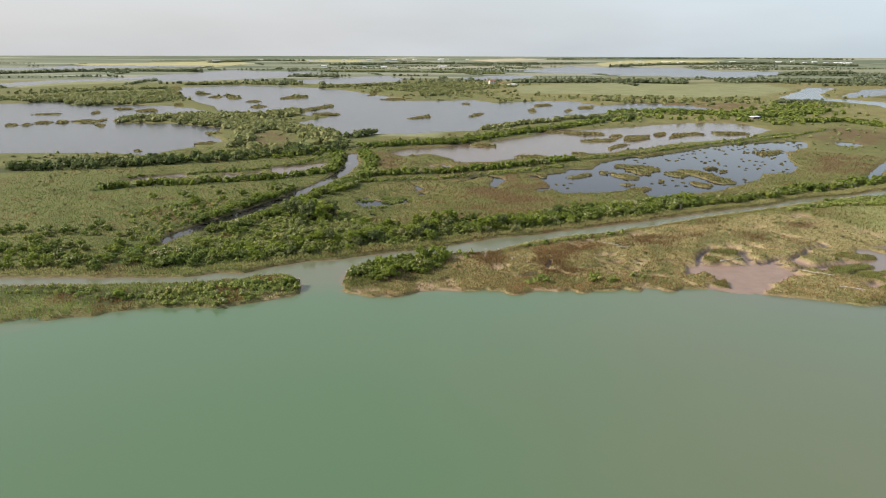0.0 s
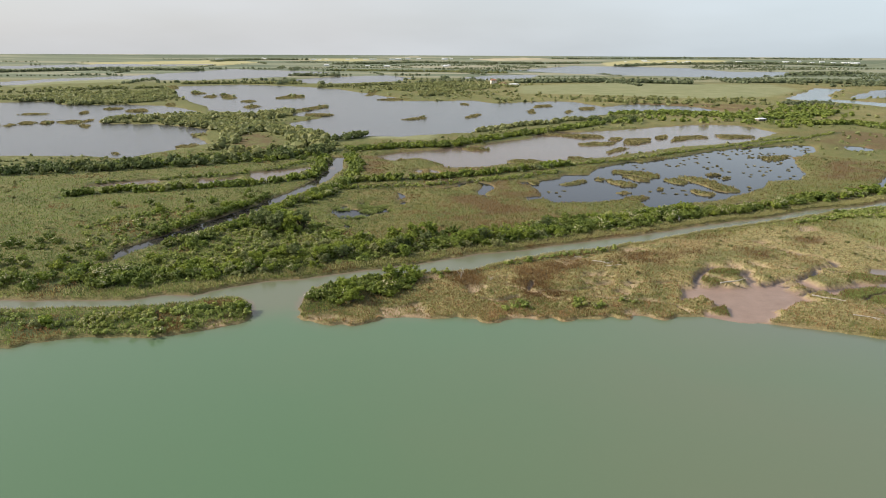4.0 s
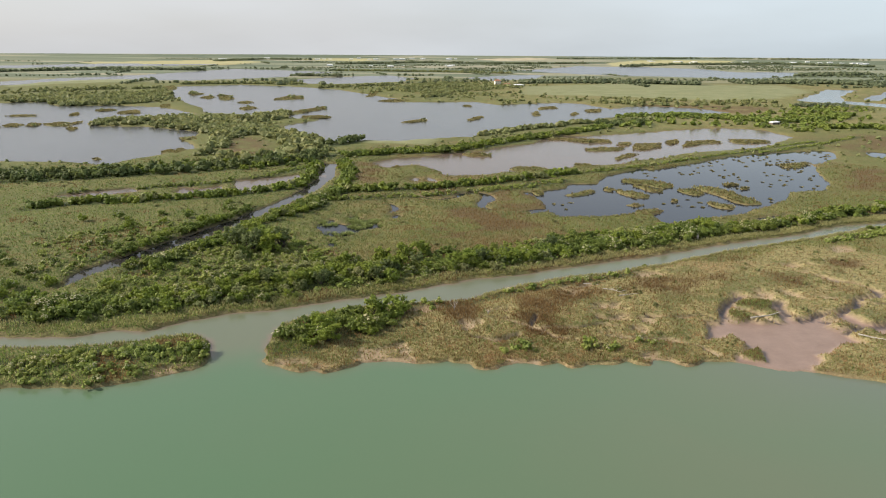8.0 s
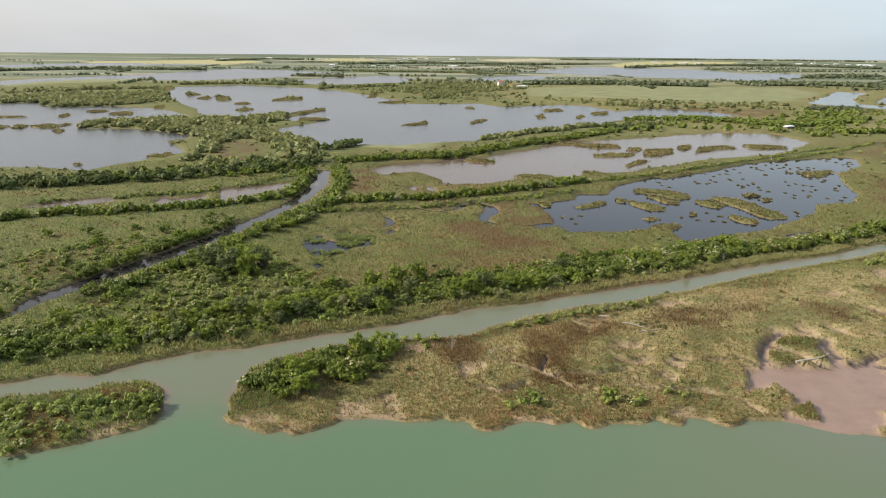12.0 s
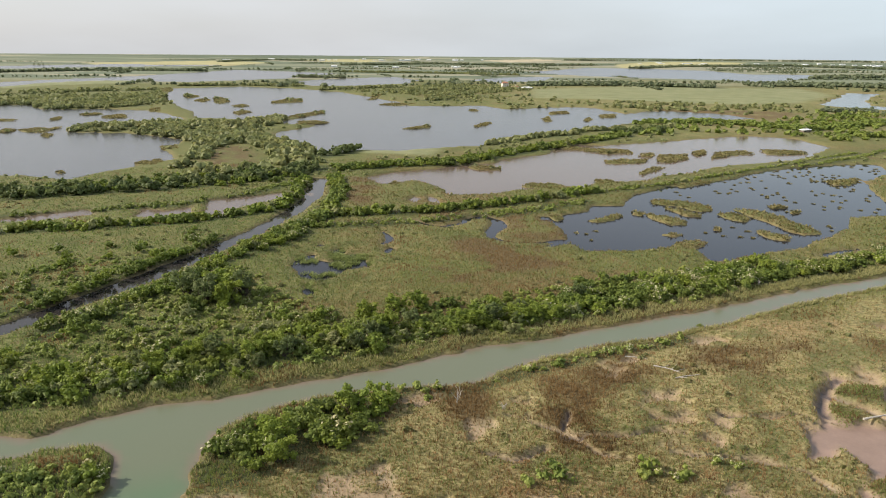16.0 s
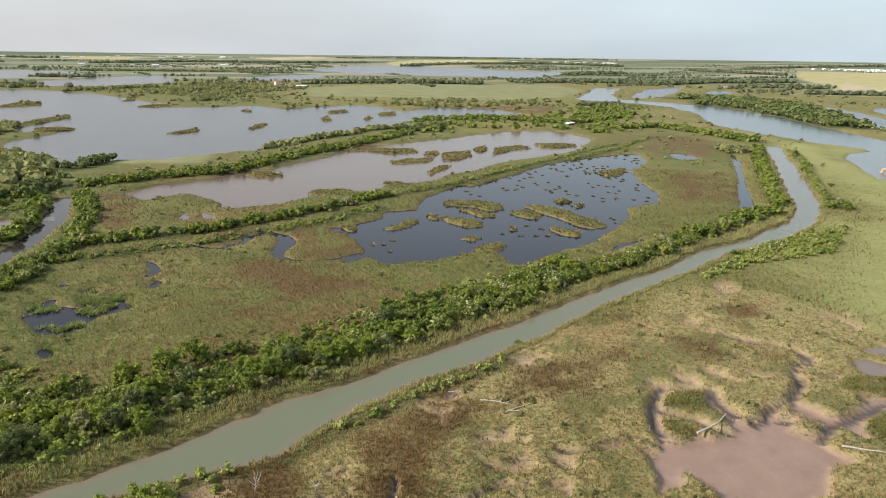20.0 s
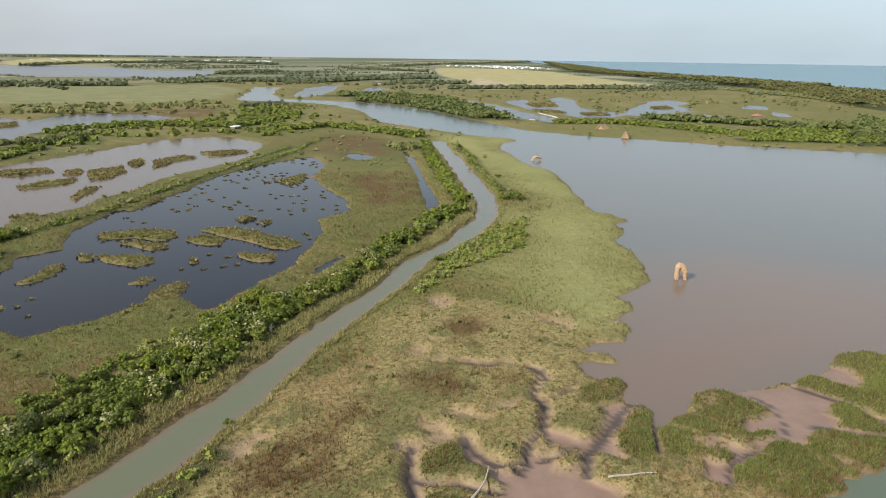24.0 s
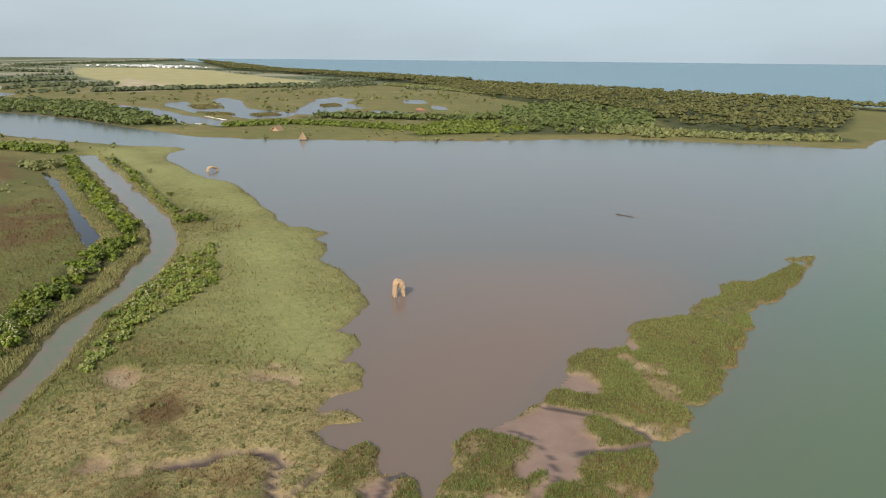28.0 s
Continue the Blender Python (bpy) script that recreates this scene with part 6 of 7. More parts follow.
join_plants("bank_scrub", c[~green], scrub_p, MAT_SCRUB, "low olive scrub and tall herbs on the levees", "scrub", 0.4, 1.1, scrub_b, 0.28)

# small bushes and tussocks over the open marsh
xy = rng.uniform((-170, 175), (330, 420), (7000, 2))
w, z, h = ground_at(xy)
bare = np.maximum.reduce([z["mud"], z["sand"], z["creek"], z["meadow"], z["reeds"]])
ok = (w > 2.0) & (bare < 0.3) & (vnoise(xy, 17.0, 107) + 0.4 * rng.normal(size=len(xy)) > 0.5)
join_plants("marsh_tussocks", np.c_[xy, np.ones(len(xy)), h][ok], [proto(90 + k, 0.9, 0.42, 14, 0.5, lobes=2) for k in range(4)], MAT_TUSSOCK, "low olive tussocks and small bushes in the marsh", "scrub", 0.5, 1.5)
# scrub over the far marsh and between the lakes
r, th = rng.uniform(380, 1350, 12000), np.radians(rng.uniform(8, 128, 12000))
xy = CENTRE + np.c_[r * np.cos(th), r * np.sin(th)]
w, z, h = ground_at(xy)
bare = np.maximum.reduce([z["meadow"] * 0.9, z["pasture"], z["field"], z["tan_field"], z["mud"]])
ok = (w > 2.0) & (bare < 0.4) & ((xy[:, 0] < 560) | (rng.random(len(xy)) < 0.35)) & (vnoise(xy, 90.0, 109) + 0.5 * vnoise(xy, 30.0, 110) + 0.25 * rng.normal(size=len(xy)) > 0.12)
join_plants("far_scrub", np.c_[xy, np.clip(r / 700, 0.7, 1.5), h][ok], [proto(94 + k, 2.6, 1.3, 7, 2.2, lobes=1) for k in range(3)], MAT_WILLOW, "scattered olive scrub over the far marsh", "scrub", 0.6, 1.3)

w = spots["willow"]
join_plants("willow_thickets", w, [proto(40 + k, 3.6, 2.6, 9, 2.7, lobes=2) for k in range(4)], MAT_WILLOW, "olive grey willow thickets on the lake dikes", "willows")
t = spots["tree"]
off = np.hypot(*(t[:, :2] - CENTRE).T)
far = off > 700
join_plants("tree_belt", t[~far], [proto(50 + k, 3.0, 5.0, 45, 1.6, lobes=5) for k in range(4)], MAT_TREE, "dark green tree belt behind the marsh", "trees")
join_plants("tree_belt", t[far & (off < 1150)], [proto(64 + k, 4.2, 4.8, 10, 2.8, lobes=2) for k in range(3)], MAT_TREE, "green woods and tree rows along the river", "trees")
join_plants("far_woods", t[off >= 1150], [proto(60 + k, 5.0, 4.6, 6, 4.0, lobes=1) for k in range(3)], MAT_HAZED_LEAVES, "far dark woods and tree rows", "woods")
p = spots["pine"]
join_plants("pine_wood", p, [proto(70 + k, 5.6, 3.0, 11, 2.8, 4.2, 0.55, 3) for k in range(4)], MAT_PINE, "wide coastal wood of umbrella pines", "pine wood", 0.7, 1.1)

# ---------------------------------------------------------------- reed and grass
PALETTE = {
    "reed": ((0.148, 0.190, 0.058), (0.318, 0.356, 0.130)),
    "marsh": ((0.135, 0.150, 0.040), (0.345, 0.345, 0.108)),
    "bank": ((0.255, 0.255, 0.112), (0.470, 0.440, 0.215)),
    "dry": ((0.128, 0.078, 0.032), (0.285, 0.185, 0.084)),
    "warm": ((0.180, 0.166, 0.070), (0.435, 0.370, 0.172)),
    "islet": ((0.155, 0.138, 0.060), (0.310, 0.268, 0.122)),
    "meadow": ((0.230, 0.246, 0.090), (0.375, 0.376, 0.158)),
}


def tufts(name, xy, h, tall, palette, label, category, blades=4, wide=0.30, sizes=None, spread=(0.5, 1.3), grown=False):
    n = len(xy)
    if not n:
        return
    size = np.ones(n) if sizes is None else sizes
    hgt = tall * rng.uniform(0.6, 1.25, n) * (size if grown else 1.0)
    size = np.ones(n) if grown else size
    t = rng.uniform(0, 6.28, (n, blades))
    lean = rng.uniform(*spread, (n, blades)) * hgt[:, None]
    root = np.c_[xy, h - 0.08][:, None, :] + np.stack([np.cos(t), np.sin(t), 0 * t], -1) * (0.35 * wide * size)[:, None, None]
    side = np.stack([-np.sin(t), np.cos(t), 0 * t], -1) * (wide * 0.5 * size)[:, None, None]
    tip = root + np.stack([np.cos(t) * lean, np.sin(t) * lean, np.repeat((hgt)[:, None], blades, 1) * rng.uniform(0.7, 1.1, (n, blades))], -1)
    v = np.stack([root - side, root + side, tip], 2).reshape(-1, 3)
    me = sheet(name, v, np.arange(len(v)).reshape(-1, 3), MAT_BLADE, False)
    lo, hi = np.array(PALETTE[palette][0]), np.array(PALETTE[palette][1])
    f = np.clip(0.5 + 0.35 * vnoise(xy, 11.0, 131) + 0.35 * rng.normal(size=n) * 0.6, 0, 1)[:, None]
    c = lo + (hi - lo) * f
    if palette in ("marsh", "warm"):
        straw, brown, dark = (k[:, None] for k in mottle(xy))
        lit = 1.25 if palette == "marsh" else 1.85
        c = c + (np.array((0.305, 0.252, 0.106)) * lit**0.5 - c) * straw * (0.7 if palette == "marsh" else 0.3)
        c = c + (np.array((0.190, 0.126, 0.062)) * lit - c) * brown * (1.0 if palette == "marsh" else 0.75)
        c = c + (np.array((0.100, 0.112, 0.038)) * lit - c) * dark
        # single tussocks differ: some dead and brown, some fresh and dark
        u, patch = rng.random(n), vnoise(xy, 2.4, 133, 2)
        c = np.where(((u < 0.16) | (patch > 0.40))[:, None], np.array((0.105, 0.120, 0.038)) * lit, c)
        c = np.where(((u > 0.86) | (patch < -0.45))[:, None], np.array((0.205, 0.134, 0.068)) * lit, c)
    if palette == "marsh":
        # fresher growth in the west
        fresh = (1 - smooth(xy[:, 0], -50, 30))[:, None]
        c = c * (1 + fresh * np.array((-0.18, 0.06, -0.10)))
    colour_attribute(me, "hue", np.c_[np.repeat(c, blades * 3, 0), np.ones(n * blades * 3)])
    tagged(new(name, me), label, category, kind="stuff")


def scatter(count, lo, hi):
    """Places on dry ground, thick near the walk and thinning with distance."""
    r = lo * (hi / lo) ** rng.random(count)
    th = np.radians(rng.uniform(-40, 172, count))
    xy = HUB + np.c_[r * np.cos(th), r * np.sin(th)]
    return xy[(xy[:, 1] > 90) & (xy[:, 0] > -190)]


xy = scatter(580000, 46, 380)
w, z, h = ground_at(xy)
bare = np.maximum.reduce([z["mud"], z["sand"] * 0.5, z["creek"]])
ok = (w > 0.4) & (rng.random(len(xy)) > bare * 1.3)
warm = 1 - smooth(signed(xy, WARM_OUTLINE) + 12 * vnoise(xy, 30.0, 79), -10.0, 10.0)
u, patch = rng.random(len(xy)), vnoise(xy, 14.0, 17)
kind = np.where(u < z["dry"] * 0.92, 1, np.where(u < z["meadow"], 2, np.where(warm > 0.5, np.where(u > 0.88, 1, 3), np.where(patch > 0.38, 1, 0))))
big = np.clip(np.hypot(*(xy - HUB).T) / 200, 0.8, 1.5)
for k, (name, tall, pal, label) in enumerate((
    ("marsh_grass", 0.72, "marsh", "olive and straw coloured marsh grass"),
    ("dry_reed", 0.75, "dry", "brown dry reed and sedge"),
    ("salt_meadow", 0.25, "meadow", "short yellow-green salt meadow"),
    ("salt_marsh", 0.45, "warm", "tan and olive salt marsh plants"),
)):
    at = ok & (kind == k) & (rng.random(len(xy)) < (0.5 if k == 2 else 0.8))
    tufts(name, xy[at], h[at], tall, pal, label, "grass", 3, 0.15, big[at], (0.1, 0.5))

# tall reeds: the canal's banks, the spit and the marsh patches
line_at = rng.integers(0, len(CANAL_LINE) - 1, 130000)
f = rng.random((130000, 1))
xy = CANAL_LINE[line_at] * (1 - f) + CANAL_LINE[line_at + 1] * f + rng.uniform(-24, 24, (130000, 2))
boxes = [xy]
for name, poly in ZONES:
    if name == "reeds":
        lo, hi = poly.min(0) - 3, poly.max(0) + 3
        boxes.append(rng.uniform(lo, hi, (int(np.prod(hi - lo) * 8), 2)))
xy = np.concatenate(boxes)
w, z, h = ground_at(xy)
side = from_line(xy, CANAL_LINE)
north = (xy[:, 1] - np.interp(xy[:, 0], CANAL_LINE[:, 0], CANAL_LINE[:, 1])) > 0
bank = (w > np.where(north, 1.1, 0.7)) & (w < np.where(north, 6.5, 2.6) + 1.5 * vnoise(xy, 12.0, 19)) & (side < 26)
ok = (bank | ((w > 0.4) & (rng.random(len(xy)) < z["reeds"]))) & (z["creek"] < 0.4)
tall = (0.75 + 0.25 * vnoise(xy[ok], 5.0, 21)) * np.where(bank[ok], 1.0, 0.62)
edge = bank[ok]
tufts("reed_bed", xy[ok][~edge], h[ok][~edge], 1.15, "reed", "green reed beds of the spit and the lagoon shore", "reeds", 5, 0.11, tall[~edge], (0.1, 0.45), True)
tufts("reed_bed", xy[ok][edge], h[ok][edge], 1.15, "bank", "pale green reeds along the canal banks", "reeds", 5, 0.11, tall[edge], (0.1, 0.45), True)

# low reeds on the islets, sedge tussocks in the dark pond
pts = []
for name, poly in ISLANDS:
    lo, hi = poly.min(0) - 1, poly.max(0) + 1
    n = int(min(900, max(60, np.prod(hi - lo) * 0.35)))
    pts.append(rng.uniform(lo, hi, (n, 2)))
xy = np.concatenate(pts)
w, z, h = ground_at(xy)
far = np.hypot(*(xy - HUB).T)
ok = (w > 0.0) & (w < 39)
inside = np.zeros(len(xy), bool)
for name, poly in ISLANDS:
    inside |= signed(xy, poly, 5.0) < 1.5
ok &= inside
tufts("islet_reeds", xy[ok], h[ok], 0.8, "islet", "olive brown reeds crowding the lake islets", "reeds", sizes=np.clip(far[ok] / 170, 1.0, 3.5), wide=0.4)
poly = [p for n, p in WATERS if n == "dark_pond"][0]
at = rng.uniform(poly.min(0), poly.max(0), (900, 2))
at = at[(signed(at, poly) < -2) & (vnoise(at, 18.0, 81) + 0.7 * smooth(at[:, 0], 140, 210) > 0.38)]
xy = np.repeat(at, 14, 0) + rng.normal(size=(14 * len(at), 2)) * np.repeat(rng.uniform(0.1, 0.45, len(at)), 14)[:, None]
ring = []
for n, poly in WATERS:
    if n == "small_pond":
        k = int(np.hypot(*np.ptp(poly, axis=0)) * 9)
        ring.append(rng.uniform(poly.min(0) - 4, poly.max(0) + 4, (k * 3, 2)))
ring = np.concatenate(ring)
d = np.full(len(ring), 40.0)
for n, poly in WATERS:
    if n == "small_pond":
        d = np.minimum(d, signed(ring, poly))
near = (d < 2.0) & (d > -4.0) & (vnoise(ring, 4.0, 83) > 0.12)
ring = np.repeat(ring[near], 8, 0) + rng.normal(size=(8 * near.sum(), 2)) * 0.5
tufts("pool_sedge", ring, np.full(len(ring), 0.1), 1.0, "reed", "dark green sedge crowding the small pools", "sedge", 4, 0.2)
tufts("sedge_tussocks", xy, np.full(len(xy), -0.1), 0.6, "islet", "small olive sedge tussocks in the dark pond", "sedge", sizes=np.full(len(xy), 1.4), wide=0.4)

# field hedges and tree rows of the farmland
rows = []
for k in range(210):
    th, r = math.radians(rng.uniform(20, 130)), rng.uniform(1400, 3900)
    mid = CENTRE + np.array((math.cos(th), math.sin(th))) * r
    turn = math.radians(rng.choice((5, 12, 95)) + rng.normal() * 6)
    length = rng.uniform(80, 420)
    n = int(length / 9)
    d = np.linspace(-0.5, 0.5, n)[:, None] * length * np.array((math.cos(turn), math.sin(turn))) + rng.normal(size=(n, 2)) * 4
    rows.append(np.c_[mid + d, np.full(n, rng.uniform(0.8, 1.5))])
rows = np.concatenate(rows)
w, z, h = ground_at(rows[:, :2])
ok = (w > 4) & (z["field"] < 0.2) & (z["tan_field"] < 0.2)
join_plants("field_hedges", np.c_[rows, h][ok], [proto(60 + k, 4.4, 4.6, 5, 3.6, lobes=1) for k in range(3)], MAT_HAZED_LEAVES, "tree rows and hedges between distant fields", "hedge")

# ---------------------------------------------------------------- huts, houses, driftwood


def solid(name, verts, faces, material, parent, label=""):
    me = bpy.data.meshes.new(name)
    me.from_pydata([tuple(v) for v in verts], [], faces)
    me.materials.append(material)
    return part(name, me, parent, label)


def block(name, size, at, material, parent, label="", bevel=0.02, turn=0.0):
    bm = bmesh.new()
    bmesh.ops.create_cube(bm, size=1.0, matrix=Matrix.Translation(at) @ Matrix.Rotation(turn, 4, "Z") @ Matrix.Diagonal((*size, 1)))
    if bevel:
        bmesh.ops.bevel(bm, geom=bm.edges[:], offset=bevel, segments=1, affect="EDGES")
    return part(name, bm_mesh(name, bm, material), parent, label)


def thatch_sheet(name, corners, thick, parent, seed, rows=5, columns=9, label=""):
    """A slab of bundled reed between four corners, its courses stepped and its rim ragged."""
    g = random.Random(seed)
    a, b, c, d = (Vector(p) for p in corners)
    n = (b - a).cross(d - a).normalized()
    bm = bmesh.new()
    top = []
    for i in range(rows + 1):
        line = []
        for k in range(columns + 1):
            u, v = k / columns, i / rows
            p = (a * (1 - u) + b * u) * (1 - v) + (d * (1 - u) + c * u) * v
            ragged = g.uniform(-0.25, 0.25) if i in (0, rows) else 0
            p = p + n * (thick * (0.5 + 0.35 * g.random())) + (d - a).normalized() * ragged
            line.append(bm.verts.new(p))
        top.append(line)
    low = [[bm.verts.new(v.co - n * thick * 1.3) for v in line] for line in top]
    for i in range(rows):
        for k in range(columns):
            bm.faces.new((top[i][k], top[i][k + 1], top[i + 1][k + 1], top[i + 1][k]))
            bm.faces.new((low[i][k], low[i + 1][k], low[i + 1][k + 1], low[i][k + 1]))
    for k in range(columns):
        bm.faces.new((top[0][k], low[0][k], low[0][k + 1], top[0][k + 1]))
        bm.faces.new((top[rows][k], top[rows][k + 1], low[rows][k + 1], low[rows][k]))
    for i in range(rows):
        bm.faces.new((top[i][0], top[i + 1][0], low[i + 1][0], low[i][0]))
        bm.faces.new((top[i][columns], low[i][columns], low[i + 1][columns], top[i + 1][columns]))
    return part(name, bm_mesh(name, bm, MAT_THATCH), parent, label)


def post(name, a, b, r, parent, material=None):
    bm = bmesh.new()
    limb(bm, a, b, r, r * 0.85, 7)
    return part(name, bm_mesh(name, bm, material or MAT_WOOD), parent)


# tall reed hide standing in the lagoon, open towards the south-west
hide = tagged(new("reed_hide"), "tall tan reed hide on poles standing in the shallow lagoon", "hunting hide")
hide.matrix_basis = pose(216.7, 214.2, 0, 0, 0, -58)


def reed_bundle(name, spine, thick, deep, parent, seed):
    """A thick bundle of reed bent along a line in its thing's x and z, shaggy all over."""
    g = random.Random(seed)
    bm = bmesh.new()
    rings_, sides = [], 14
    for k, (x, z) in enumerate(spine):
        a, b = spine[max(k - 1, 0)], spine[min(k + 1, len(spine) - 1)]
        t = Vector((b[0] - a[0], 0, b[1] - a[1])).normalized()
        across = Vector((t.z, 0, -t.x))
        w = thick * (1.15 - 0.3 * abs(2 * k / (len(spine) - 1) - 1))
        ring = []
        for n in range(sides):
            u = 2 * math.pi * n / sides
            shag = g.uniform(0.86, 1.14)
            ring.append(bm.verts.new(Vector((x, 0, z)) + across * (math.cos(u) * w * shag) + Vector((0, math.sin(u) * deep * shag, 0)) + t * g.uniform(-0.12, 0.12)))
        rings_.append(ring)
    for p, q in zip(rings_, rings_[1:]):
        for n in range(sides):
            bm.faces.new((p[n], p[(n + 1) % sides], q[(n + 1) % sides], q[n]))
    bm.faces.new(rings_[0][::-1])
    bm.faces.new(rings_[-1])
    return part(name, bm_mesh(name, bm, MAT_THATCH), parent)


reed_bundle("wall", [(-1.15, -0.5), (-1.2, 0.4), (-1.2, 1.3), (-1.15, 2.2), (-1.05, 3.1)], 0.62, 1.1, hide, 1)
reed_bundle("hood", [(-1.1, 2.7), (-1.0, 3.5), (-0.6, 3.95), (0.0, 3.8), (0.5, 3.3), (0.8, 2.7), (0.95, 2.2)], 0.85, 1.15, hide, 2)
reed_bundle("wall", [(0.85, 2.5), (1.0, 1.8), (1.05, 1.1), (1.15, 0.4), (1.35, -0.5)], 0.52, 1.0, hide, 3)
for x, y in ((-1.3, -0.9), (-1.1, 0.9), (1.2, -0.9), (1.2, 0.9)):
    post("pole", (x, y, -1.4), (x * 0.85, y * 0.8, 2.6), 0.07, hide)

low_hide = tagged(new("reed_hide"), "low boat-shaped reed hide moored off the reed shore", "hunting hide")
low_hide.matrix_basis = pose(381, 379, 0, 0, 0, -35)
reed_bundle("wall", [(-2.7, -0.6), (-2.7, 0.3), (-2.5, 1.1), (-2.0, 1.7)], 0.6, 1.2, low_hide, 5)
reed_bundle("roof", [(-2.4, 1.5), (-1.4, 2.1), (-0.4, 2.2), (0.6, 2.0), (1.6, 1.8), (2.3, 1.4)], 0.62, 1.3, low_hide, 6)
reed_bundle("wall", [(2.1, 1.5), (2.5, 0.9), (2.7, 0.2), (2.8, -0.6)], 0.55, 1.2, low_hide, 7)
for x in (-2.6, 0.0, 2.6):
    post("pole", (x, 0, -1.2), (x, 0, 1.4), 0.06, low_hide)


def reed_hut(x, y, turn, wide, deep, tall, label):
    """A steep thatched hut: two slopes, a dark doorway in the gable, a ridge and a little landing."""
    ob = tagged(new("thatched_hut"), label, "hut")
    ob.matrix_basis = pose(x, y, 0.35, 0, 0, turn)
    w, d = wide / 2, deep / 2
    thatch_sheet("roof_slope", ((-w, -d, 0.3), (-w, d, 0.3), (0, d, tall), (0, -d, tall)), 0.35, ob, 11)
    thatch_sheet("roof_slope", ((w, d, 0.3), (w, -d, 0.3), (0, -d, tall), (0, d, tall)), 0.35, ob, 12)
    solid("gable", [(-w * 0.85, d * 0.8, 0), (w * 0.85, d * 0.8, 0), (0, d * 0.8, tall * 0.9)], [(0, 1, 2)], MAT_THATCH, ob)
    solid("gable", [(-w * 0.85, -d * 0.85, 0.1), (-w * 0.35, -d * 0.85, 0.1), (-w * 0.35, -d * 0.85, tall * 0.42), (w * 0.35, -d * 0.85, tall * 0.42), (w * 0.35, -d * 0.85, 0.1), (w * 0.85, -d * 0.85, 0.1), (0, -d * 0.85, tall * 0.92)], [(0, 1, 2, 6), (2, 3, 6), (3, 4, 5, 6)], MAT_THATCH, ob)
    block("back_board", (wide * 0.4, 0.1, tall * 0.45), (0, d * 0.2, tall * 0.2), MAT_WOOD, ob, "dark inner boards")
    block("ridge", (0.4, deep + 0.5, 0.3), (0, 0, tall + 0.1), MAT_THATCH, ob)
    block("floor", (wide * 0.8, deep, 0.2), (0, 0, 0.05), MAT_WOOD, ob)
    block("landing", (1.6, 2.4, 0.15), (0, -d - 1.1, 0.0), MAT_WOOD, ob)
    for sx in (-0.6, 0.6):
        post("post", (sx, -d - 2.0, -1.5), (sx, -d - 2.0, 0.3), 0.08, ob)
    return ob


reed_hut(530.5, 400, 118, 5.4, 5.0, 5.2, "steep thatched hut with a dark doorway at the water")
reed_hut(575, 446, 95, 8.0, 12.0, 4.6, "long low thatched hut behind the lagoon shore")
reed_hut(694, 258, 100, 5.0, 6.0, 6.0, "yellow thatched hut among bright green bushes")


def house(x, y, turn, size, floors, roof, label, wall=None, top=None):
    """A house with its windows, door, eaves, hipped roof and chimney."""
    ob = tagged(new("house"), label, "house")
    ob.matrix_basis = pose(x, y, rise(np.array([(x, y)]))[0] + 0.4, 0, 0, turn)
    w, d, h = size
    wall, top = wall or MAT_PLASTER, top or MAT_TILE
    block("wall", (w, d, h), (0, 0, h / 2), wall, ob, bevel=0.05)
    e = 0.5
    v = [(-w / 2 - e, -d / 2 - e, h), (w / 2 + e, -d / 2 - e, h), (w / 2 + e, d / 2 + e, h), (-w / 2 - e, d / 2 + e, h)]
    k = max(0.0, w / 2 - d / 2 * 0.8)
    v += [(-k, 0, h + roof), (k, 0, h + roof), *((a, b, c - 0.25) for a, b, c in v)]
    solid("roof", v, [(0, 1, 5, 4), (1, 2, 5), (2, 3, 4, 5), (3, 0, 4), (6, 7, 1, 0), (7, 8, 2, 1), (8, 9, 3, 2), (9, 6, 0, 3), (9, 8, 7, 6)], top, ob)
    block("chimney", (0.8, 0.8, 2.0), (k * 0.5, 0.6, h + roof * 0.75), wall, ob)
    for f in range(floors):
        z = (f + 0.55) * h / floors
        for i in range(max(2, int(w / 3))):
            u = (i + 0.5) / max(2, int(w / 3)) - 0.5
            if f == 0 and i == 1:
                block("door", (1.1, 0.12, 2.1), (u * w, -d / 2 - 0.04, 1.05), MAT_WOOD, ob)
                continue
            for side in (-1, 1):
                block("window", (1.0, 0.12, 1.4), (u * w, side * (d / 2 + 0.03), z), MAT_GLASS, ob)
    return ob


house(187, 1366, 10, (11, 9, 9.5), 3, 3.0, "tall cream farmhouse with a tiled roof among trees")
house(203, 1352, 10, (12, 7, 4.0), 1, 2.0, "low cream farm building beside the tall farmhouse")
house(222, 1338, 10, (18, 8, 3.4), 1, 1.4, "long low farm shed with a pale roof", MAT_PLASTER, MAT_SHEET)
house(1036, 1238, -20, (12, 9, 6.0), 2, 1.6, "small white house beside a wetland pool", MAT_SHEET)
house(340, 647, 25, (9, 4, 2.6), 1, 0.9, "low white-roofed shed on the marsh bank", MAT_WOOD, MAT_SHEET)
house(798, 392, 40, (12, 7, 4.0), 1, 2.2, "low brown wooden farm building behind the wetland", MAT_WOOD)


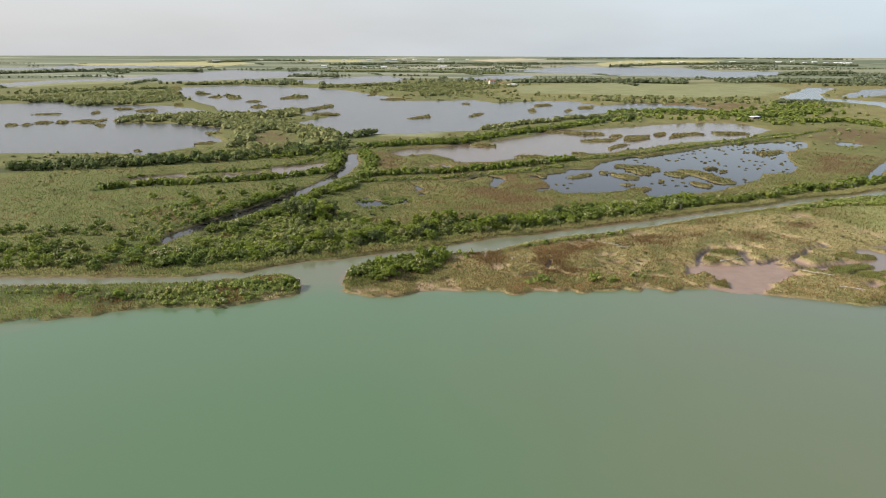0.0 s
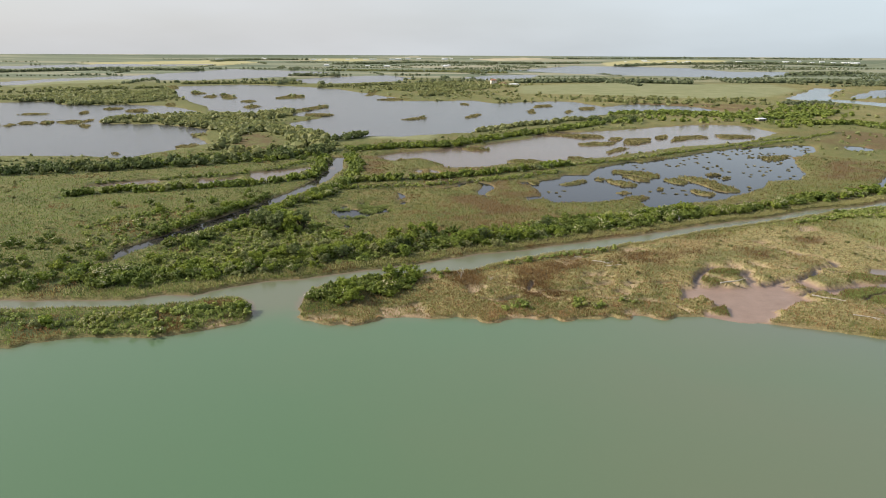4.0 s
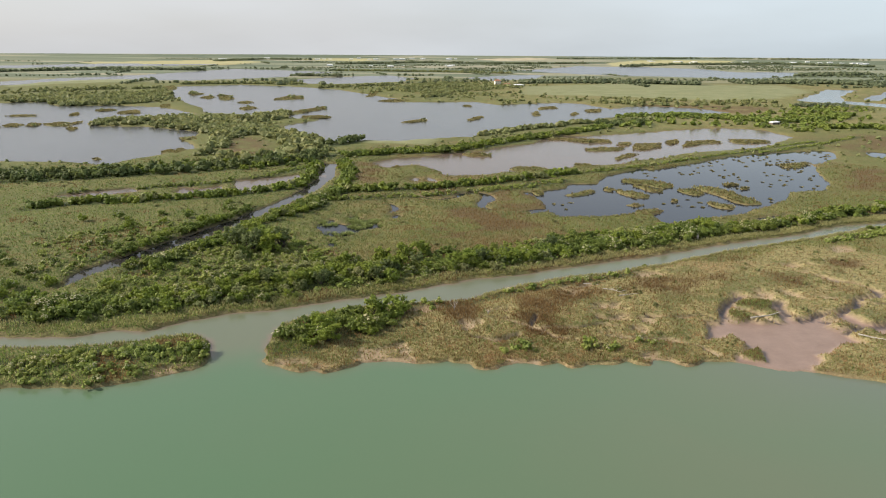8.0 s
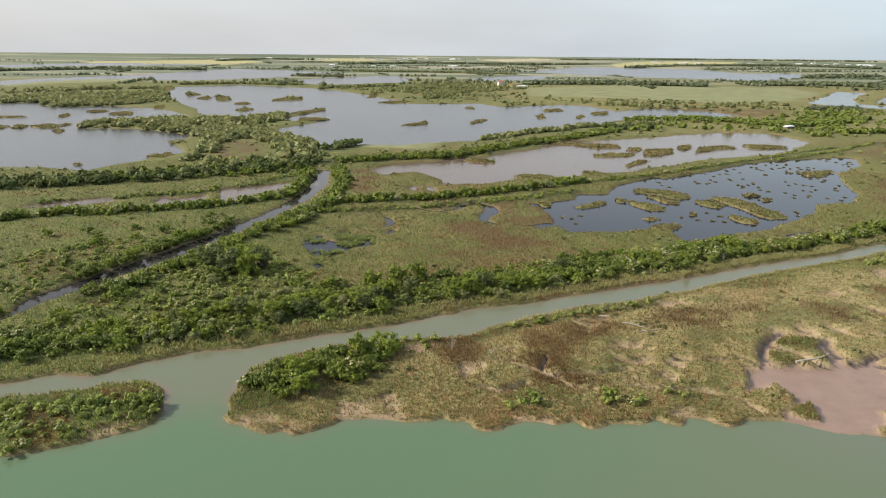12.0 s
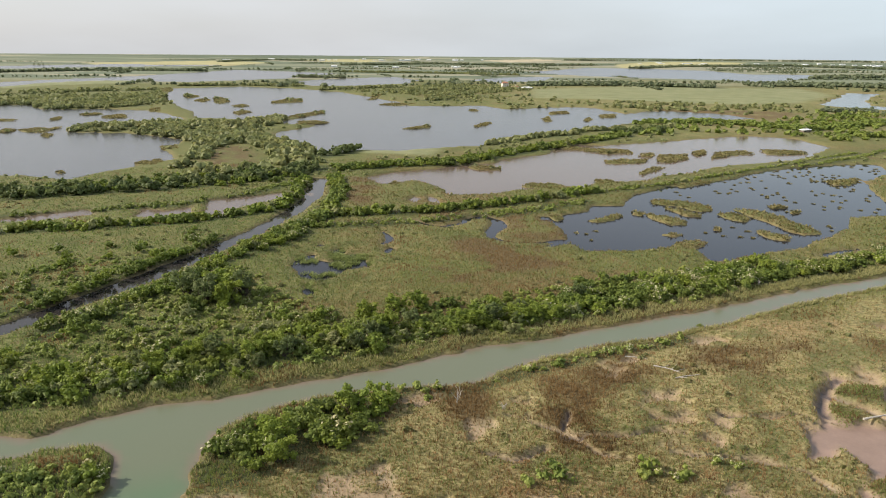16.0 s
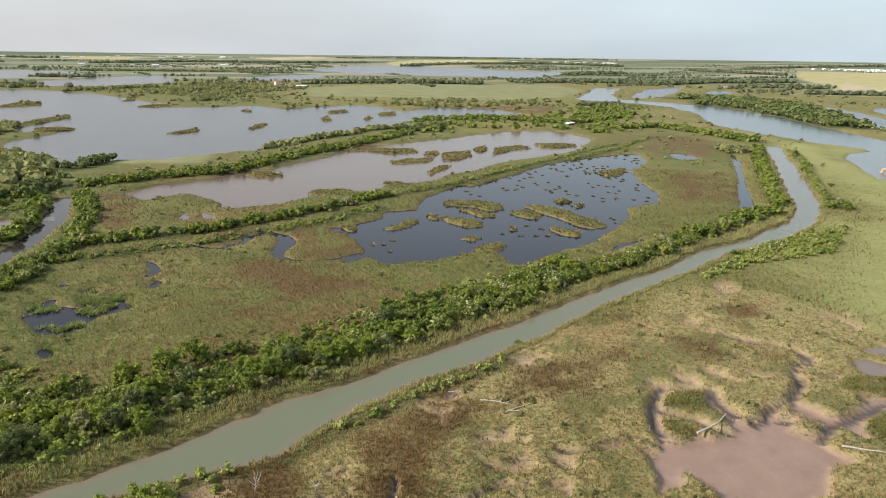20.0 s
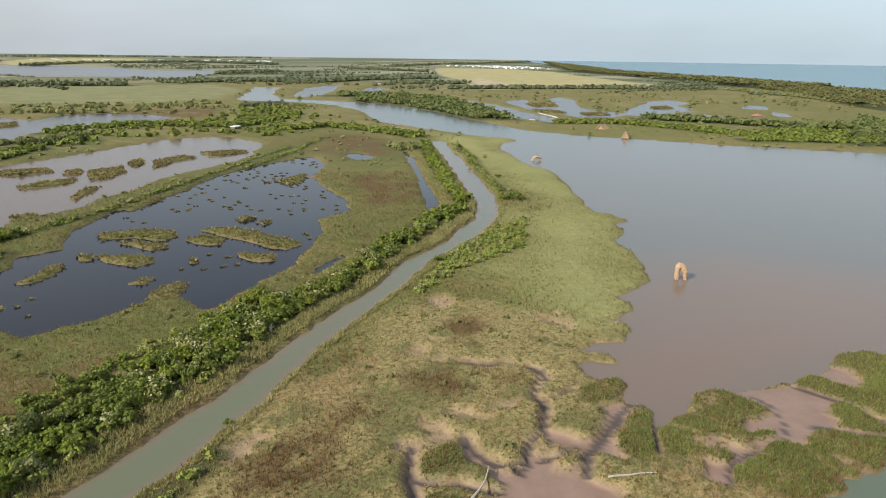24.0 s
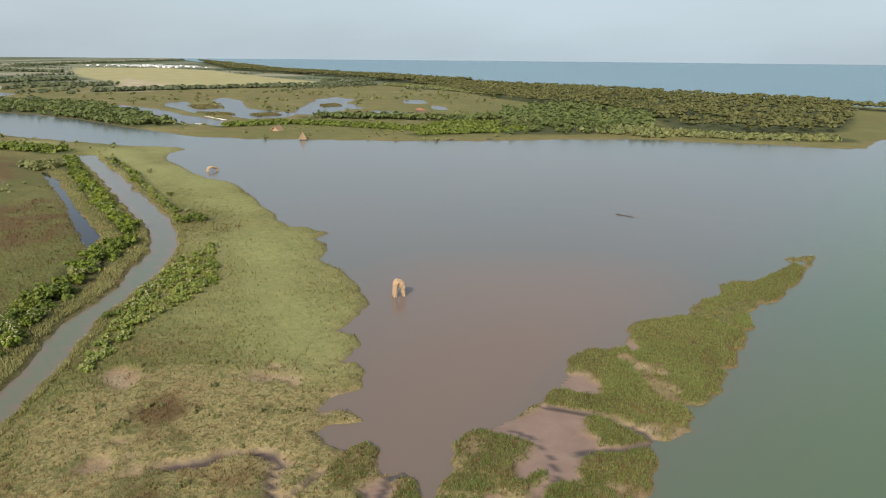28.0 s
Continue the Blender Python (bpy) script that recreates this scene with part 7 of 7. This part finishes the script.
def boat(x, y, turn, length, label):
    ob = tagged(new("boat"), label, "boat")
    ob.matrix_basis = pose(x, y, 0.45, 0, 0, turn)
    bm = bmesh.new()
    rings_ = []
    for i in range(9):
        u = i / 8 * 2 - 1
        b = (1 - abs(u) ** 2.4) * length * 0.16 + 0.03
        rings_.append([bm.verts.new((u * length / 2, s * b * k, z + 0.25 * abs(u) ** 3)) for s, k, z in ((-1, 1, 0.75), (-1, 0.6, 0.1), (1, 0.6, 0.1), (1, 1, 0.75), (1, 0.9, 0.72), (1, 0.5, 0.25), (-1, 0.5, 0.25), (-1, 0.9, 0.72))])
    for p, q in zip(rings_, rings_[1:]):
        for k in range(8):
            bm.faces.new((p[k], q[k], q[(k + 1) % 8], p[(k + 1) % 8]))
    bm.faces.new(rings_[0][::-1])
    bm.faces.new(rings_[-1])
    part("hull", bm_mesh("hull", bm, MAT_SHEET), ob)
    for u in (-0.2, 0.2):
        block("thwart", (0.3, length * 0.26, 0.06), (u * length, 0, 0.62), MAT_WOOD, ob)
    return ob


boat(604, 540, 130, 7.0, "white boat drawn up on the river bank")
boat(596, 531, 120, 6.0, "white boat lying beside another on the bank")
boat(700, 214, 100, 8.0, "white boat on the sandy shore below the wood")
boat(690, 186, 80, 6.5, "small white boat pulled up on the shore")


def jetty(x, y, turn, length, label):
    ob = tagged(new("jetty"), label, "jetty")
    ob.matrix_basis = pose(x, y, 0, 0, 0, turn)
    for i in range(int(length / 0.5)):
        block("plank", (0.42, 1.6, 0.08), (i * 0.5 - length / 2, 0, 0.75), MAT_WOOD, ob, bevel=0)
    for i in range(int(length / 3) + 1):
        for s in (-0.75, 0.75):
            post("post", (i * 3 - length / 2, s, -1.5), (i * 3 - length / 2, s, 1.3), 0.1, ob)
    return ob


jetty(569, 293, 150, 12, "short weathered plank jetty on the lagoon shore")
jetty(579, 272, 75, 18, "plank walkway along the reedy shore")

wall = tagged(new("white_boundary"), "long low white concrete edge beside a field track", "wall")
wall.matrix_basis = pose(664, 563, 0.5, 0, 0, math.degrees(math.atan2(540.6 - 585.3, 648.3 - 679.5)))
for i in range(9):
    block("slab", (5.9, 1.6, 0.8), (i * 6 - 24, 0, 0.2), MAT_SHEET, wall, bevel=0.05)


def log(a, b, r, seed, label, bend=0.5, branches=0, z=0.2, material=None):
    """A bleached, slightly bent trunk lying on the mud."""
    g = random.Random(seed)
    ob = tagged(new("driftwood_log"), label, "driftwood")
    lie = ground_at(np.array(a, float) + np.linspace(0, 1, 9)[:, None] * (np.array(b, float) - np.array(a, float)))[2].max()
    z = max(z, lie + r * 0.7)
    a, b = Vector((*a, z)), Vector((*b, z))
    mid = (a + b) / 2
    ob.matrix_basis = Matrix.Translation(mid)
    side = Vector((-(b - a).y, (b - a).x, 0)).normalized()
    at = [a.lerp(b, k / 6) - mid + side * bend * math.sin(math.pi * k / 6) + Vector((0, 0, g.uniform(-0.04, 0.1))) for k in range(7)]
    bm = bmesh.new()
    for k in range(6):
        limb(bm, at[k], at[k + 1], r * (1 - 0.1 * k), r * (0.9 - 0.1 * k), 7)
    part("trunk", bm_mesh("trunk", bm, material or MAT_DRIFT), ob)
    for k in range(branches):
        bm = bmesh.new()
        p = at[g.randrange(1, 6)]
        q = p + side * g.choice((-1, 1)) * g.uniform(1.0, 2.4) + (b - a).normalized() * g.uniform(0.2, 1.5) + Vector((0, 0, g.uniform(0.1, 0.7)))
        limb(bm, p, q, r * 0.5, r * 0.2, 6)
        part("branch", bm_mesh("branch", bm, material or MAT_DRIFT), ob)
    return ob


log((94.9, 190.1), (103.7, 193.5), 0.20, 1, "long bleached bent log lying on mud", -0.6)
log((113.5, 179.0), (119.5, 174.4), 0.18, 2, "bleached driftwood trunk across a mud flat", 0.2)
log((65.9, 211.7), (70.2, 208.6), 0.15, 3, "grey dead branch with forks in the dry reed", 0.3, 3, 0.7)
log((68.5, 206.5), (74.0, 207.8), 0.14, 4, "pale fallen branch lying in dry sedge", 0.2, 1, 0.7)
log((116, 166), (121, 163), 0.14, 5, "short pale stick on the mud shore", 0.1, 1)
log((337, 163), (333, 156), 0.25, 6, "dark waterlogged trunk afloat in the lagoon", 0.2, 2, 0.1, MAT_BARK)
log((62, 217), (66, 216), 0.12, 7, "pale driftwood stick by the canal reeds", 0.1, 1, 0.7)


def snag(x, y, tall, seed, label):
    """A dead standing bush: bare pale branches."""
    g = random.Random(seed)
    ob = tagged(new("dead_tree"), label, "dead tree")
    ob.matrix_basis = pose(x, y, 0.5)
    bm = bmesh.new()
    limb(bm, (0, 0, -0.5), (0.2, 0.1, tall * 0.55), 0.12, 0.07)
    part("trunk", bm_mesh("trunk", bm, MAT_DRIFT), ob)
    for k in range(8):
        bm = bmesh.new()
        t = g.uniform(0, 6.28)
        z = tall * g.uniform(0.15, 0.55)
        a = Vector((0.2 * z / tall, 0.1 * z / tall, z))
        b = a + Vector((math.cos(t), math.sin(t), g.uniform(0.7, 1.6))) * tall * g.uniform(0.18, 0.34)
        limb(bm, a, b, 0.06, 0.025, 5)
        limb(bm, b, b + Vector((math.cos(t + 1), math.sin(t + 1), 1.0)) * tall * 0.14, 0.025, 0.012, 5)
        part("branch", bm_mesh("branch", bm, MAT_DRIFT), ob)
    return ob


snag(26.1, 198.8, 3.4, 1, "bare bleached dead bush on the islet")
snag(34, 196, 2.2, 2, "small dead grey bush in dry reed")
snag(112, 262, 3.0, 3, "grey leafless bush beside the canal hedge")

# plants that stand out by themselves
for x, y, k, size in ((85.0, 234.6, 1, 0.85), (-33, 252, 5, 1.9), (-27.5, 251, 3, 1.7), (-38.5, 257, 5, 1.8), (-24, 256, 5, 1.7), (-30, 258, 3, 1.8), (-35, 247, 0, 1.6),
                      (14.5, 243, 3, 1.4), (20, 246, 3, 1.25), (8, 240, 3, 1.2), (28, 247, 0, 1.2), (60, 252, 5, 1.1), (120, 272, 3, 1.2),
                      (-3.8, 187, 3, 1.35), (8, 196, 3, 1.4), (13, 198, 3, 1.3), (1, 192, 0, 1.3), (-9, 184, 2, 1.35), (4, 188, 0, 1.2), (-2, 181, 3, 1.15), (179.6, 274.5, 0, 0.7),
                      (268, 316, 0, 1.1), (272, 312, 0, 1.0), (276, 318, 1, 1.0)):
    h = ground_at(np.array([(x, y)], float))[2][0]
    copy_thing(KINDS[k], Matrix.Translation((x, y, h - 0.15)) @ Matrix.Rotation(x, 4, "Z") @ Matrix.Scale(size, 4))

# white-walled town on the coast and farms on the plain, far off
rows = [((2684, 2419), (2736, 2027), 70), ((-900, 3900), (600, 4200), 26), ((1200, 3800), (2300, 3300), 26), ((-300, 2900), (300, 3100), 8)]
vs, fs = [], []
for a, b, n in rows:
    for k in range(n):
        p = np.array(a) + (np.array(b) - np.array(a)) * rng.random() + rng.normal(size=2) * 60
        w, d, h = rng.uniform(12, 34), rng.uniform(8, 14), rng.uniform(3, 7)
        z = rise(p[None])[0] - 0.5
        c = [(p[0] + sx * w / 2, p[1] + sy * d / 2, z + e) for e in (0, h) for sx, sy in ((-1, -1), (1, -1), (1, 1), (-1, 1))]
        c += [(p[0] - w / 2, p[1], z + h * 1.3), (p[0] + w / 2, p[1], z + h * 1.3)]
        o = len(vs)
        vs += c
        fs += [[o + i for i in f] for f in ((0, 1, 5, 4), (1, 2, 6, 9, 5), (2, 3, 7, 6), (3, 0, 4, 8, 7), (4, 5, 9, 8), (6, 7, 8, 9))]
me = bpy.data.meshes.new("distant_town")
me.from_pydata([tuple(map(float, v)) for v in vs], [], fs)
me.materials.append(MAT_SHEET)
tagged(new("distant_town", me), "pale houses of a distant town and farms", "town", kind="stuff")
